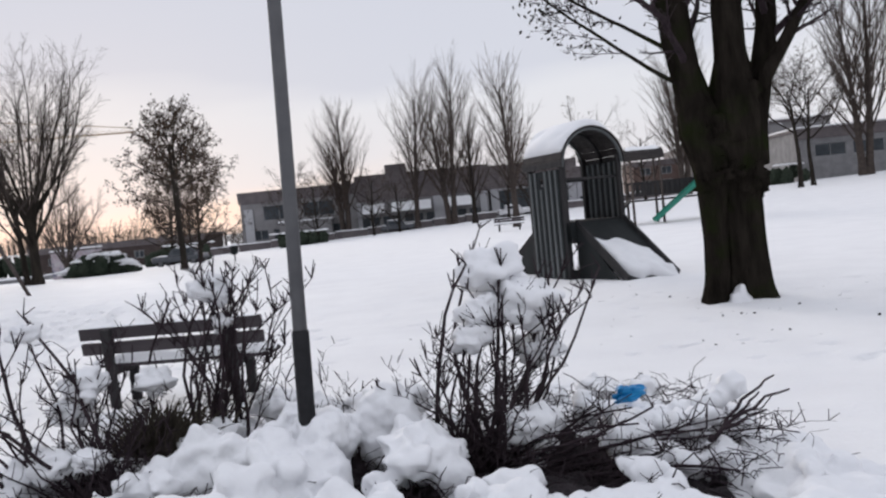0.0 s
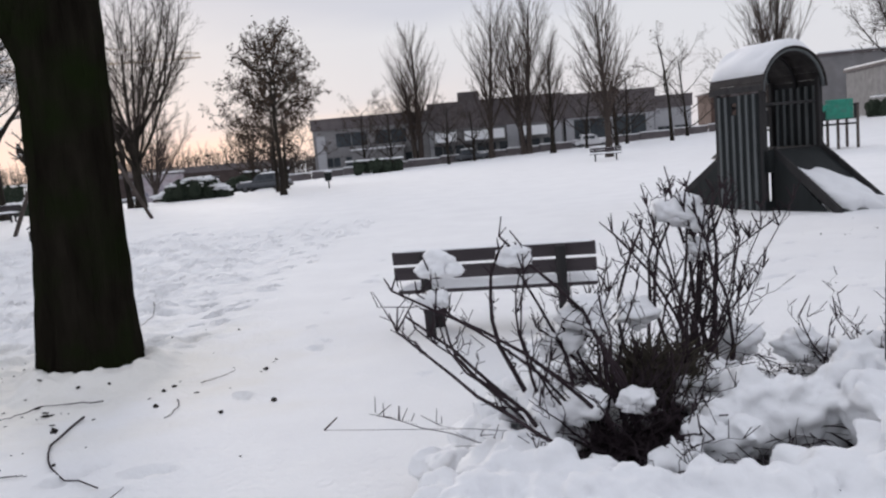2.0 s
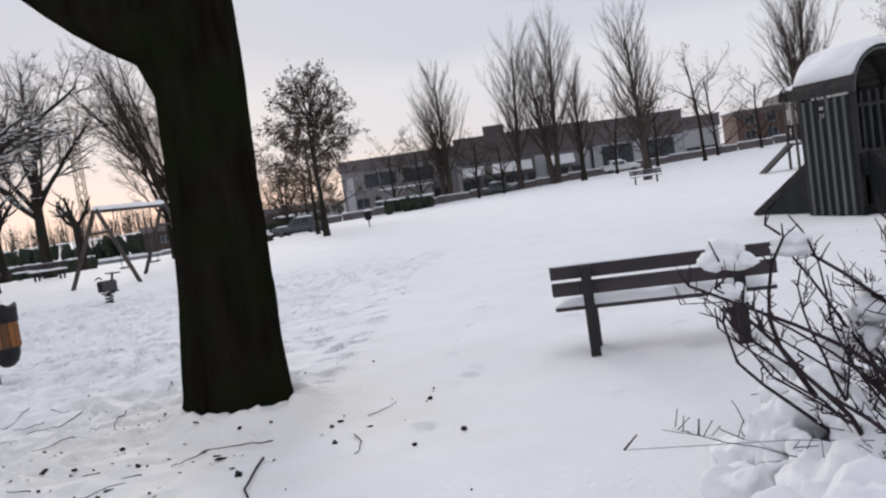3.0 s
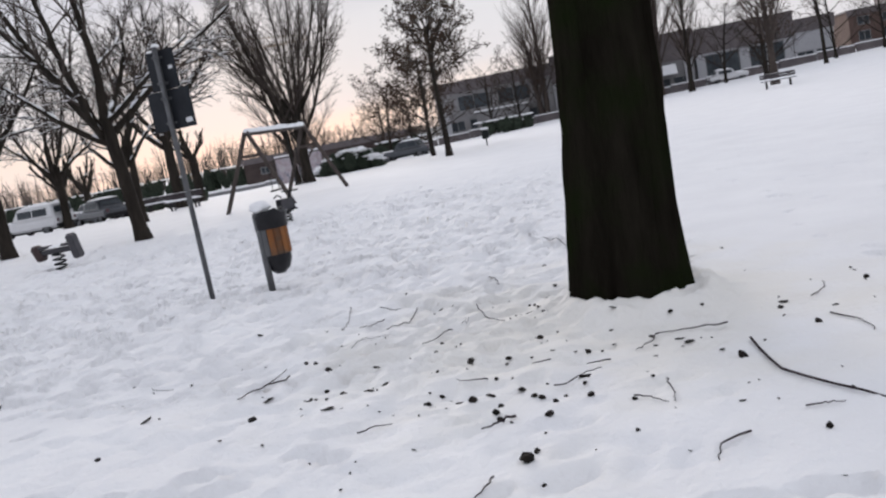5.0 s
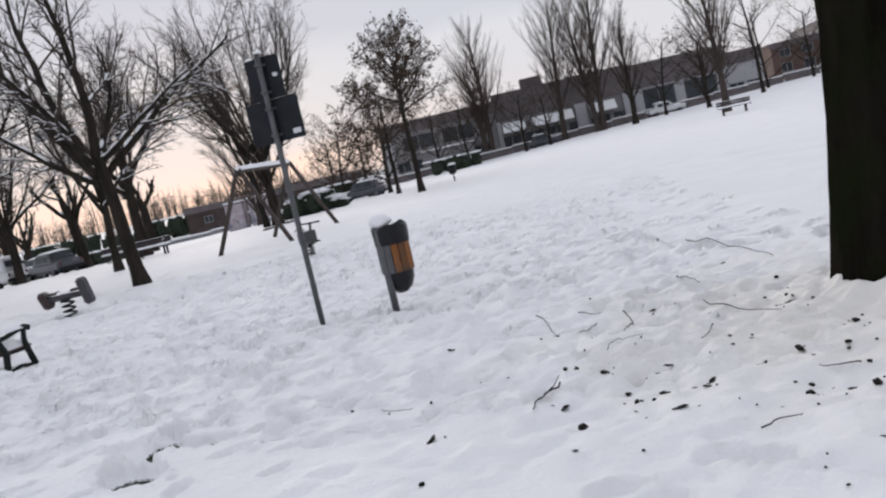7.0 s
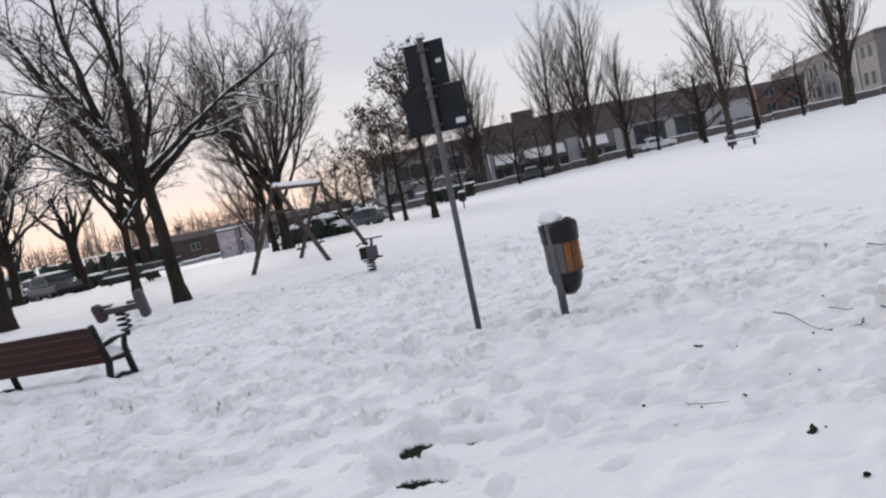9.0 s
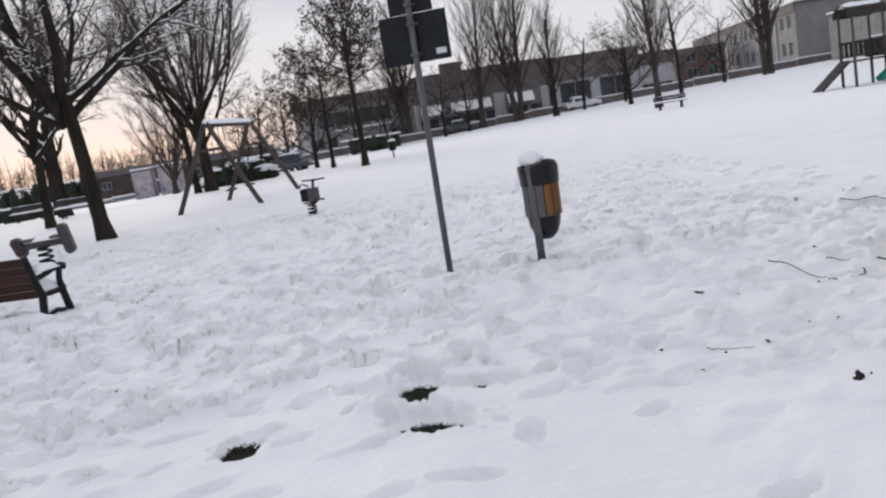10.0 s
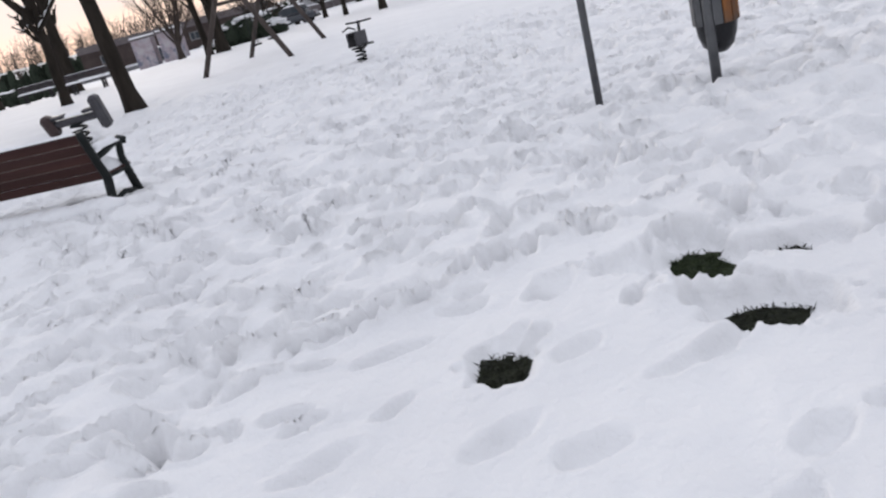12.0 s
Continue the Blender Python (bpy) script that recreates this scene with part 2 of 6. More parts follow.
# the trodden, leaf-stained snow below the plane tree has a faint yellow cast
def stain(m, centre, radius, color):
    n, l = m.node_tree.nodes, m.node_tree.links
    b = n["Principled BSDF"]
    old = b.inputs["Base Color"].links[0].from_socket
    geo = n.new("ShaderNodeNewGeometry")
    sub = n.new("ShaderNodeVectorMath")
    sub.operation = "DISTANCE"
    sub.inputs[1].default_value = centre
    l.new(geo.outputs["Position"], sub.inputs[0])
    nz = n.new("ShaderNodeTexNoise")
    nz.inputs["Scale"].default_value = 1.6
    nz.inputs["Detail"].default_value = 5
    l.new(geo.outputs["Position"], nz.inputs["Vector"])
    ma = n.new("ShaderNodeMath")
    ma.operation = "MULTIPLY_ADD"
    l.new(nz.outputs[0], ma.inputs[0])
    ma.inputs[1].default_value = radius * 1.6
    l.new(sub.outputs["Value"], ma.inputs[2])
    mr = n.new("ShaderNodeMapRange")
    mr.interpolation_type = "SMOOTHSTEP"
    mr.inputs["From Min"].default_value, mr.inputs["From Max"].default_value = radius * 1.9, radius * 0.9
    l.new(ma.outputs[0], mr.inputs["Value"])
    mx = n.new("ShaderNodeMix")
    mx.data_type = "RGBA"
    mx.blend_type = "MULTIPLY"
    l.new(mr.outputs[0], mx.inputs["Factor"])
    l.new(old, mx.inputs["A"])
    mx.inputs["B"].default_value = (*color, 1)
    l.new(mx.outputs["Result"], b.inputs["Base Color"])


stain(M["ground"], (-3.9, 6.2, 0), 2.6, (0.96, 0.938, 0.88))

# ---- mesh helpers ----
R = random.Random(11)


def mesh_object(name, verts, faces, mat, parent=None, label="", smooth=False):
    me = bpy.data.meshes.new(name)
    me.from_pydata(verts, [], faces)
    me.materials.append(mat)
    if smooth:
        me.polygons.foreach_set("use_smooth", [True] * len(me.polygons))
    ob = new(name, me)
    ob.parent = parent
    if label:
        tagged(ob, label)
    return ob


def part(name, bm, mat, parent=None, label="", smooth=False):
    me = bpy.data.meshes.new(name)
    bm.to_mesh(me)
    bm.free()
    me.materials.append(mat)
    if smooth:
        me.polygons.foreach_set("use_smooth", [True] * len(me.polygons))
    ob = new(name, me)
    ob.parent = parent
    if label:
        tagged(ob, label)
    return ob


def thing(name, m, label, category, group="", kind=""):
    ob = new(name)
    ob.empty_display_size = 0.1
    ob.matrix_basis = m
    return tagged(ob, label, category, group, kind)


def block(sx, sy, sz, at=(0, 0, 0), turn=None, c=0.006):
    """A bevelled block centred on its place."""
    bm = bmesh.new()
    bmesh.ops.create_cube(bm, size=1)
    for v in bm.verts:
        v.co = Vector((v.co.x * sx, v.co.y * sy, v.co.z * sz))
    if c:
        bmesh.ops.bevel(bm, geom=bm.edges[:], offset=min(c, sx / 3, sy / 3, sz / 3), segments=1, affect="EDGES")
    if turn is not None:
        bm.transform(turn.to_4x4())
    bm.transform(Matrix.Translation(at))
    return bm


def merge(*parts):
    bm = bmesh.new()
    for p in parts:
        me = bpy.data.meshes.new("tmp")
        p.to_mesh(me)
        p.free()
        bm.from_mesh(me)
        bpy.data.meshes.remove(me)
    return bm


def tube_into(verts, faces, pts, rads, sides, cap=True):
    n0 = len(verts)
    prev = None
    for i, p in enumerate(pts):
        a = pts[max(i - 1, 0)]
        b = pts[min(i + 1, len(pts) - 1)]
        d = (b - a)
        if d.length < 1e-7:
            d = Vector((0, 0, 1))
        d.normalize()
        ref = prev if prev is not None else (Vector((1, 0, 0)) if abs(d.x) < 0.8 else Vector((0, 1, 0)))
        u = (ref - d * ref.dot(d))
        if u.length < 1e-5:
            u = d.orthogonal()
        u.normalize()
        prev = u
        w = d.cross(u)
        for k in range(sides):
            ang = 2 * math.pi * k / sides
            verts.append(p + (u * math.cos(ang) + w * math.sin(ang)) * rads[i])
    for i in range(len(pts) - 1):
        for k in range(sides):
            a, b = n0 + i * sides + k, n0 + i * sides + (k + 1) % sides
            faces.append((a, b, b + sides, a + sides))
    if cap:
        faces.append(tuple(n0 + k for k in reversed(range(sides))))
        faces.append(tuple(n0 + (len(pts) - 1) * sides + k for k in range(sides)))


def tube(name, pts, rads, mat, parent=None, sides=8, label="", smooth=True):
    v, f = [], []
    pts = [Vector(p) for p in pts]
    if not isinstance(rads, (list, tuple)):
        rads = [rads] * len(pts)
    tube_into(v, f, pts, rads, sides)
    return mesh_object(name, v, f, mat, parent, label, smooth)


_ico = {}


def lump_into(verts, faces, at, size, seed, sub=3, rough=0.22, freq=1.6, flat=0.55):
    """A rounded lump of snow: a sphere pushed in and out by noise, flatter below."""
    if sub not in _ico:
        bm = bmesh.new()
        bmesh.ops.create_icosphere(bm, subdivisions=sub, radius=1)
        bm.verts.ensure_lookup_table()
        _ico[sub] = ([v.co.copy() for v in bm.verts], [tuple(v.index for v in fa.verts) for fa in bm.faces])
        bm.free()
    vs, fs = _ico[sub]
    n0 = len(verts)
    off = Vector((seed * 3.17, seed * 1.31, seed * 2.23))
    for v in vs:
        k = 1 + rough * noise.noise(v * freq + off) + rough * 0.45 * noise.noise(v * freq * 2.6 + off)
        p = v * k
        if p.z < 0:
            p.z *= flat
        verts.append(Vector((at[0] + p.x * size[0], at[1] + p.y * size[1], at[2] + p.z * size[2])))
    faces.extend(tuple(n0 + i for i in fa) for fa in fs)


def drift(name, place, thick, nu, nv, parent, label="", mat=None):
    """A closed cover of snow on a surface place(u, v) -> (point, normal); thickness falls to nothing at the edges."""
    v, f = [], []
    for j in range(nv + 1):
        for i in range(nu + 1):
            u, w = i / nu, j / nv
            p, n = place(u, w)
            e = min(u, 1 - u, 1) * nu / 2.2
            g = min(w, 1 - w) * nv / 2.2
            k = math.sqrt(min(1, e)) * math.sqrt(min(1, g))
            v.append(Vector(p) + Vector(n) * thick(u, w) * k)
    m = len(v)
    for j in range(nv + 1):
        for i in range(nu + 1):
            p, n = place(i / nu, j / nv)
            v.append(Vector(p) - Vector(n) * 0.004)
    w1 = nu + 1
    for j in range(nv):
        for i in range(nu):
            a = j * w1 + i
            f.append((a, a + 1, a + w1 + 1, a + w1))
            f.append((m + a, m + a + w1, m + a + w1 + 1, m + a + 1))
    for i in range(nu):
        f.append((i, m + i, m + i + 1, i + 1))
        a = nv * w1 + i
        f.append((a, a + 1, m + a + 1, m + a))
    for j in range(nv):
        a = j * w1
        f.append((a, a + w1, m + a + w1, m + a))
        a = j * w1 + nu
        f.append((a, m + a, m + a + w1, a + w1))
    return mesh_object(name, v, f, mat or M["snow"], parent, label, True)


def flat_drift(name, x0, x1, y0, y1, z, h, parent, label="", seed=1.0, rough=0.35, step=0.06):
    """Snow lying on a level surface."""
    nu, nv = max(6, round((x1 - x0) / step)), max(4, round((y1 - y0) / step))
    return drift(name, lambda u, w: ((x0 + (x1 - x0) * u, y0 + (y1 - y0) * w, z), (0, 0, 1)),
                 lambda u, w: h * (1 + rough * 1.6 * noise.noise(Vector((u * (x1 - x0) * 4 + seed, w * 3, seed)))), nu, nv, parent, label)


# ---- ground ----
def smooth01(v):
    v = np.clip(v, 0, 1)
    return v * v * (3 - 2 * v)


def lie(x, y):
    """Height of the lawn: level near by, rising gently towards one far side."""
    w = smooth01((np.asarray(y, float) - 28) / 55)
    s = 0.034 * (np.clip(x, -40, 48) - 2)
    return s * w


def ground_z(x, y):
    return float(lie(x, y))


_lat = np.random.RandomState(5).rand(256, 256)


def value_noise(x, y):
    xi, yi = np.floor(x).astype(int), np.floor(y).astype(int)
    fx, fy = x - xi, y - yi
    fx, fy = fx * fx * (3 - 2 * fx), fy * fy * (3 - 2 * fy)
    a, b = _lat[xi % 256, yi % 256], _lat[(xi + 1) % 256, yi % 256]
    c, d = _lat[xi % 256, (yi + 1) % 256], _lat[(xi + 1) % 256, (yi + 1) % 256]
    return (a * (1 - fx) + b * fx) * (1 - fy) + (c * (1 - fx) + d * fx) * fy - 0.5


def steps(spans):
    out = []
    for a, b, s in spans:
        n = max(1, round((b - a) / s))
        out += [a + (b - a) * i / n for i in range(n)]
    return out + [spans[-1][1]]


def growing(a, first, end, k=1.12):
    out, s = [], first
    v = a
    while v < end:
        s *= k
        v += s
        out.append(v)
    return out


xs = steps([(-19, -15, 0.05), (-15, -11.2, 0.032), (-11.2, -10.1, 0.02), (-10.1, -8.2, 0.0125), (-8.2, -7.4, 0.02), (-7.4, -1.0, 0.036), (-1.0, 8, 0.07)])
xs = [-19 - (v - 19) for v in reversed(growing(19, 0.05, 1500))] + xs + growing(8, 0.08, 1500)
ys = steps([(1.5, 4.4, 0.04), (4.4, 5.1, 0.02), (5.1, 6.45, 0.0125), (6.45, 8.0, 0.025), (8.0, 12, 0.04), (12, 20, 0.075)])
ys = [1.5 - (v - 1.5) for v in reversed(growing(1.5, 0.05, 600))] + ys + growing(20, 0.08, 2500)
gx, gy = np.array(xs), np.array(ys)
X, Y = np.meshgrid(gx, gy)
Z = lie(X, Y)
near = smooth01((60 - np.hypot(X + 4, Y - 6)) / 45)
Z = Z + near * (0.05 * value_noise(X * 0.45 + 7, Y * 0.45) + 0.03 * value_noise(X * 1.3, Y * 1.3 + 9))
walked = smooth01((-2.0 - X) / 3) * smooth01((Y - 3.0) / 2) * smooth01((34 - Y) / 20)
Z = Z + walked * (0.05 * value_noise(X * 2.7, Y * 2.7) + 0.05 * value_noise(X * 5.2 + 3, Y * 5.2) + 0.07 * np.minimum(0.12, value_noise(X * 9.5 + 3, Y * 9.5))) * (0.25 + 0.75 * smooth01((np.hypot(X + 9.2, Y - 5.0) - 1.2) / 1.8))
Z = Z + (1 - walked) * near * 0.012 * value_noise(X * 4.1, Y * 4.1)
# broken snow heaped round the foot of the plane tree
foot = np.hypot(X + 3.58, Y - 6.46)
Z = Z + np.exp(-np.square((foot - 0.58) / 0.16)) * (0.03 + 0.07 * value_noise(X * 13, Y * 13) + 0.05 * value_noise(X * 6 + 4, Y * 6))


def dent(x, y, length, width, ang, depth, rim=0.25, sharp=2.0):
    """Press one print into the snow, with a slight raised rim."""
    reach = length * 1.1
    i0, i1 = np.searchsorted(gx, (x - reach, x + reach))
    j0, j1 = np.searchsorted(gy, (y - reach, y + reach))
    if i1 - i0 < 2 or j1 - j0 < 2:
        return
    dx, dy = X[j0:j1, i0:i1] - x, Y[j0:j1, i0:i1] - y
    c, s = math.cos(ang), math.sin(ang)
    u, v = (dx * c + dy * s) / (length / 2), (-dx * s + dy * c) / (width / 2)
    wob = 1 + 0.6 * value_noise(dx * 9 + x * 5, dy * 9 + y * 5) + 0.5 * value_noise(dx * 23 + x * 7, dy * 23 + y * 3)
    q = (u * u + v * v) * wob
    Z[j0:j1, i0:i1] += -depth * np.exp(-np.power(q, sharp)) + depth * rim * np.exp(-np.square((np.sqrt(q) - 1.35) / 0.28))


RP = random.Random(3)
for _ in range(2300):
    x, y = RP.uniform(-19, -3), 3.6 + 26 * RP.random() ** 1.6
    if math.hypot(x + 3.58, y - 6.46) < 0.75 or math.hypot(x + 9.4, y - 4.9) < 1.7:
        continue
    calm = min(1, max(0.28, (y - 3.4) / 4.5)) * (0.5 if x > -8.4 and y < 8.5 else 1)
    dent(x, y, RP.uniform(0.12, 0.32), RP.uniform(0.07, 0.15), RP.uniform(-0.9, 1.3), RP.uniform(0.06, 0.17) * calm, RP.uniform(0.05, 0.3), RP.choice((1.5, 2.5, 4.0)))
for _ in range(12):
    dent(RP.uniform(-11.5, -7.0), RP.uniform(4.2, 7.6), RP.uniform(0.2, 0.34), RP.uniform(0.1, 0.15), RP.uniform(-0.4, 1.2), RP.uniform(0.04, 0.09), 0.12, 3.0)
for _ in range(200):
    dent(RP.uniform(-2, 9), RP.uniform(5, 16), RP.uniform(0.12, 0.3), RP.uniform(0.08, 0.14), RP.uniform(0, 3), RP.uniform(0.02, 0.05), 0.2, 1.5)
for _ in range(150):
    x, y = RP.uniform(-14, -1.5), RP.uniform(1.2, 4.2)
    if math.hypot(x + 9.4, y - 4.9) > 1.7:
        dent(x, y, RP.uniform(0.2, 0.32), RP.uniform(0.1, 0.15), RP.uniform(-0.4, 1.0), RP.uniform(0.04, 0.09), 0.15, 3.0)
# small broken pits and crumbled edges among the prints
for _ in range(3600):
    x, y = RP.uniform(-17, -4.5), 5.4 + 14 * RP.random() ** 1.4
    if math.hypot(x + 3.58, y - 6.46) < 0.9 or math.hypot(x + 9.4, y - 4.9) < 1.5:
        continue
    s = RP.uniform(0.05, 0.13)
    dent(x, y, s * RP.uniform(1, 1.9), s, RP.uniform(-0.6, 1.2), s * RP.uniform(0.6, 1.0) * (0.5 if x > -8.4 and y < 8.5 else 1), RP.uniform(0.1, 0.45), RP.choice((1.5, 2.5, 3.5)))
# plain single prints in the fresh snow close to the path
for x, y, ln, wd, an, dp in ((-9.89, 5.03, .34, .12, .6, .045), (-9.65, 4.86, .28, .12, .5, .04), (-10.24, 5.38, .20, .08, .8, .05), (-9.03, 4.70, .24, .11, .7, .035), (-9.22, 4.44, .22, .11, .6, .04), (-10.64, 5.49, .22, .10, .3, .05),
                             (-9.53, 6.10, .30, .15, 1.2, .05), (-9.90, 6.30, .15, .12, .2, .045), (-8.36, 5.10, .32, .13, 1.3, .05), (-11.26, 5.67, .34, .15, .2, .05), (-10.76, 6.44, .26, .09, .1, .035), (-11.07, 7.0, .16, .13, .4, .05), (-10.79, 7.11, .16, .14, .2, .05), (-7.87, 5.95, .36, .14, .5, .05), (-10.45, 6.92, .16, .14, .6, .05), (-10.72, 6.34, .24, .09, .1, .035),
                             (-9.60, 6.05, .16, .12, .9, .06), (-9.76, 5.72, .22, .10, .8, .04), (-10.5, 5.12, .30, .11, .7, .05), (-10.57, 5.40, .18, .08, .6, .05),
                             (-9.55, 5.49, .26, .10, .6, .045), (-10.72, 6.92, .2, .12, .3, .06), (-12.39, 7.36, .16, .1, .9, .08), (-8.2, 5.6, .3, .13, .4, .05), (-7.9, 6.1, .3, .12, .5, .05)):
    dent(x, y, ln * 0.85, wd, an + RP.uniform(-0.25, 0.25), dp * 1.25, 0.14, RP.choice((2.0, 3.0)))
# dug hollows that reach the grass
def carve(x, y, length, width, ang, z):
    """Dig down to the height z inside a ragged ellipse."""
    reach = length
    i0, i1 = np.searchsorted(gx, (x - reach, x + reach))
    j0, j1 = np.searchsorted(gy, (y - reach, y + reach))
    dx, dy = X[j0:j1, i0:i1] - x, Y[j0:j1, i0:i1] - y
    c, s = math.cos(ang), math.sin(ang)
    u, v = (dx * c + dy * s) / (length / 2), (-dx * s + dy * c) / (width / 2)
    q = (u * u + v * v) * (1 + 0.9 * value_noise(dx * 11 + x * 5, dy * 11 + y * 5) + 0.8 * value_noise(dx * 24, dy * 24 + x))
    m = np.exp(-np.power(np.clip(q, 0, 4), 3))
    sub = Z[j0:j1, i0:i1]
    Z[j0:j1, i0:i1] = np.minimum(sub, sub * (1 - m) + z * m) + 0.006 * np.exp(-np.square((np.sqrt(q) - 1.3) / 0.25))


Z += 0.045 * np.exp(-np.square(np.hypot((X + 9.15) / 0.13, (Y - 5.70) / 0.15))) * (1 + 1.2 * value_noise(X * 16, Y * 16))
for x, y, ln, wd, an, dp in ((-9.14, 6.12, .36, .32, -.3, .07), (-8.90, 6.08, .36, .54, -.1, .10), (-8.62, 6.02, .44, .19, -.1, .08), (-8.53, 5.96, .16, .24, .4, .085), (-8.38, 5.97, .22, .26, .7, .075),
                             (-9.00, 5.66, .20, .24, -.8, .06), (-8.87, 5.54, .54, .34, -.75, .105), (-8.74, 5.45, .28, .28, -.4, .09), (-9.84, 5.53, .24, .34, .1, .065), (-9.73, 5.60, .20, .10, .95, .055), (-9.66, 5.68, .13, .09, .9, .04),
                             (-9.18, 5.26, .40, .10, .35, .05), (-9.07, 5.33, .22, .10, .45, .07), (-9.27, 5.77, .09, .16, -.2, .05), (-10.15, 6.56, .14, .20, .5, .06), (-10.28, 6.53, .20, .08, .3, .05)):
    carve(x, y, ln, wd, an, -dp)
for x, y, r, h in ((-3.52, 6.38, 0.46, 0.13), (6.55, 10.3, 0.50, 0.02)):
    Z += h * np.exp(-np.square(np.maximum(np.hypot(X - x, Y - y) - r, 0) / 0.16)) * (1 + 0.8 * value_noise(X * 7, Y * 7))
nx, ny = len(gx), len(gy)
gme = bpy.data.meshes.new("ground")
gme.vertices.add(nx * ny)
gme.vertices.foreach_set("co", np.stack([X, Y, Z], -1).astype(np.float32).ravel())
jj, ii = np.meshgrid(np.arange(ny - 1), np.arange(nx - 1), indexing="ij")
q0 = (jj * nx + ii).ravel()
quads = np.stack([q0, q0 + 1, q0 + nx + 1, q0 + nx], -1)
gme.loops.add(quads.size)
gme.loops.foreach_set("vertex_index", quads.ravel().astype(np.int32))
gme.polygons.add(len(quads))
gme.polygons.foreach_set("loop_start", np.arange(0, quads.size, 4, dtype=np.int32))
gme.polygons.foreach_set("use_smooth", np.ones(len(quads), dtype=bool))
gme.update()
gme.validate()
gme.materials.append(M["ground"])
ground = tagged(new("ground", gme), "snow-covered park lawn, trodden with footprints", "ground", kind="structure")


def grass_patch(x, y, sx, sy, z, mat, label):
    v, f = [], []
    lump_into(v, f, (x, y, z), (sx, sy, 0.012), x * 3.3, 3, 0.35, 1.5)
    for _ in range(260):
        a, r = R.uniform(0, 6.28), math.sqrt(R.random())
        p = Vector((x + sx * r * math.cos(a) * 0.9, y + sy * r * math.sin(a) * 0.9, z + 0.01))
        q = p + Vector((R.uniform(-0.03, 0.03), R.uniform(-0.03, 0.03), R.uniform(0.006, 0.022)))
        n0 = len(v)
        v += [p + Vector((0.004, 0, 0)), p - Vector((0.004, 0, 0)), q]
        f.append((n0, n0 + 1, n0 + 2))
    tagged(mesh_object("grass_patch", v, f, mat, None, "", True), label, "grass", kind="stuff")


grass_patch(-8.89, 6.12, 0.14, 0.17, -0.088, M["grass"], "green grass bared in a dug hollow of snow")
grass_patch(-8.84, 5.54, 0.19, 0.10, -0.096, M["soil"], "dark wet soil and grass in a dug hollow")
grass_patch(-9.84, 5.55, 0.12, 0.15, -0.056, M["soil"], "dark soil at the bottom of a snow hole")
grass_patch(-8.53, 5.98, 0.07, 0.10, -0.080, M["soil"], "dark soil showing through broken snow")

# ---- trees ----
def pick(row, i):
    return row[min(i, len(row) - 1)]


def limb(out, p, d, length, r, lev, P, rng):
    n = max(3, int(length / pick(P["seg"], lev)))
    pts, rads = [p.copy()], [r]
    d = d.normalized()
    end = pick(P["tip"], lev)
    for i in range(n):
        j = Vector((rng.gauss(0, 1), rng.gauss(0, 1), rng.gauss(0, 1))) * pick(P["wander"], lev)
        d = (d + j + Vector((0, 0, pick(P["up"], lev)))).normalized()
        p = p + d * (length / n)
        pts.append(p.copy())
        rads.append(r * (1 - (1 - end) * (i + 1) / n))
    out[lev].append((pts, rads))
    if lev + 1 >= len(P["kids"]) + 1 or lev >= len(P["kids"]):
        return
    kids = pick(P["kids"], lev)
    turn = rng.uniform(0, 6.28)
    for k in range(kids):
        f = pick(P["start"], lev) + (1 - pick(P["start"], lev)) * (k + rng.random()) / kids
        i = min(n - 1, int(f * n))
        t = f * n - i
        q = pts[i].lerp(pts[i + 1], min(max(t, 0), 1))
        rr = rads[i]
        ax = (pts[i + 1] - pts[i]).normalized()
        turn += 2.4 + rng.uniform(-0.5, 0.5)
        side = ax.orthogonal().normalized()
        side.rotate(Matrix.Rotation(turn, 3, ax))
        ang = radians(pick(P["angle"], lev) + rng.uniform(-1, 1) * pick(P["spread"], lev))
        cd = ax * math.cos(ang) + side * math.sin(ang)
        cl = length * pick(P["ratio"], lev) * rng.uniform(0.65, 1.15) * (1 - pick(P["short"], lev) * f)
        limb(out, q, cd, cl, min(rr * 0.9, max(rr * pick(P["thin"], lev), P["rmin"])), lev + 1, P, rng)


def species(**kw):
    P = dict(seg=(0.6, 0.5, 0.4, 0.35, 0.3), wander=(0.03, 0.07, 0.1, 0.12, 0.14), up=(0.02, 0.05, 0.06, 0.05, 0.03), tip=(0.35, 0.3, 0.3, 0.35, 0.4),
             kids=(10, 7, 5), start=(0.3, 0.2, 0.15, 0.1), angle=(45, 40, 38, 35), spread=(12, 15, 18, 20), ratio=(0.6, 0.5, 0.5, 0.5),
             short=(0.5, 0.4, 0.4, 0.3), thin=(0.5, 0.5, 0.5, 0.6), rmin=0.008)
    P.update(kw)
    return P


POPLAR = species(kids=(34, 9, 6), start=(0.16, 0.15, 0.12), angle=(27, 17, 18), spread=(6, 7, 9), ratio=(0.58, 0.50, 0.48), short=(0.5, 0.4, 0.4), up=(0.0, 0.05, 0.05, 0.04),
                 wander=(0.015, 0.035, 0.05, 0.06), thin=(0.33, 0.45, 0.5), rmin=0.010, tip=(0.2, 0.2, 0.35, 0.5), seg=(1.2, 1.1, 0.9, 0.8))
MAPLE = species(kids=(9, 9, 7, 4), start=(0.46, 0.22, 0.15, 0.1), angle=(50, 42, 40, 36), short=(0.3, 0.4, 0.4, 0.3), ratio=(0.85, 0.55, 0.5, 0.5), thin=(0.62, 0.55, 0.5, 0.5), up=(0.0, 0.06, 0.05, 0.04),
                wander=(0.035, 0.09, 0.11, 0.13, 0.14), rmin=0.007)
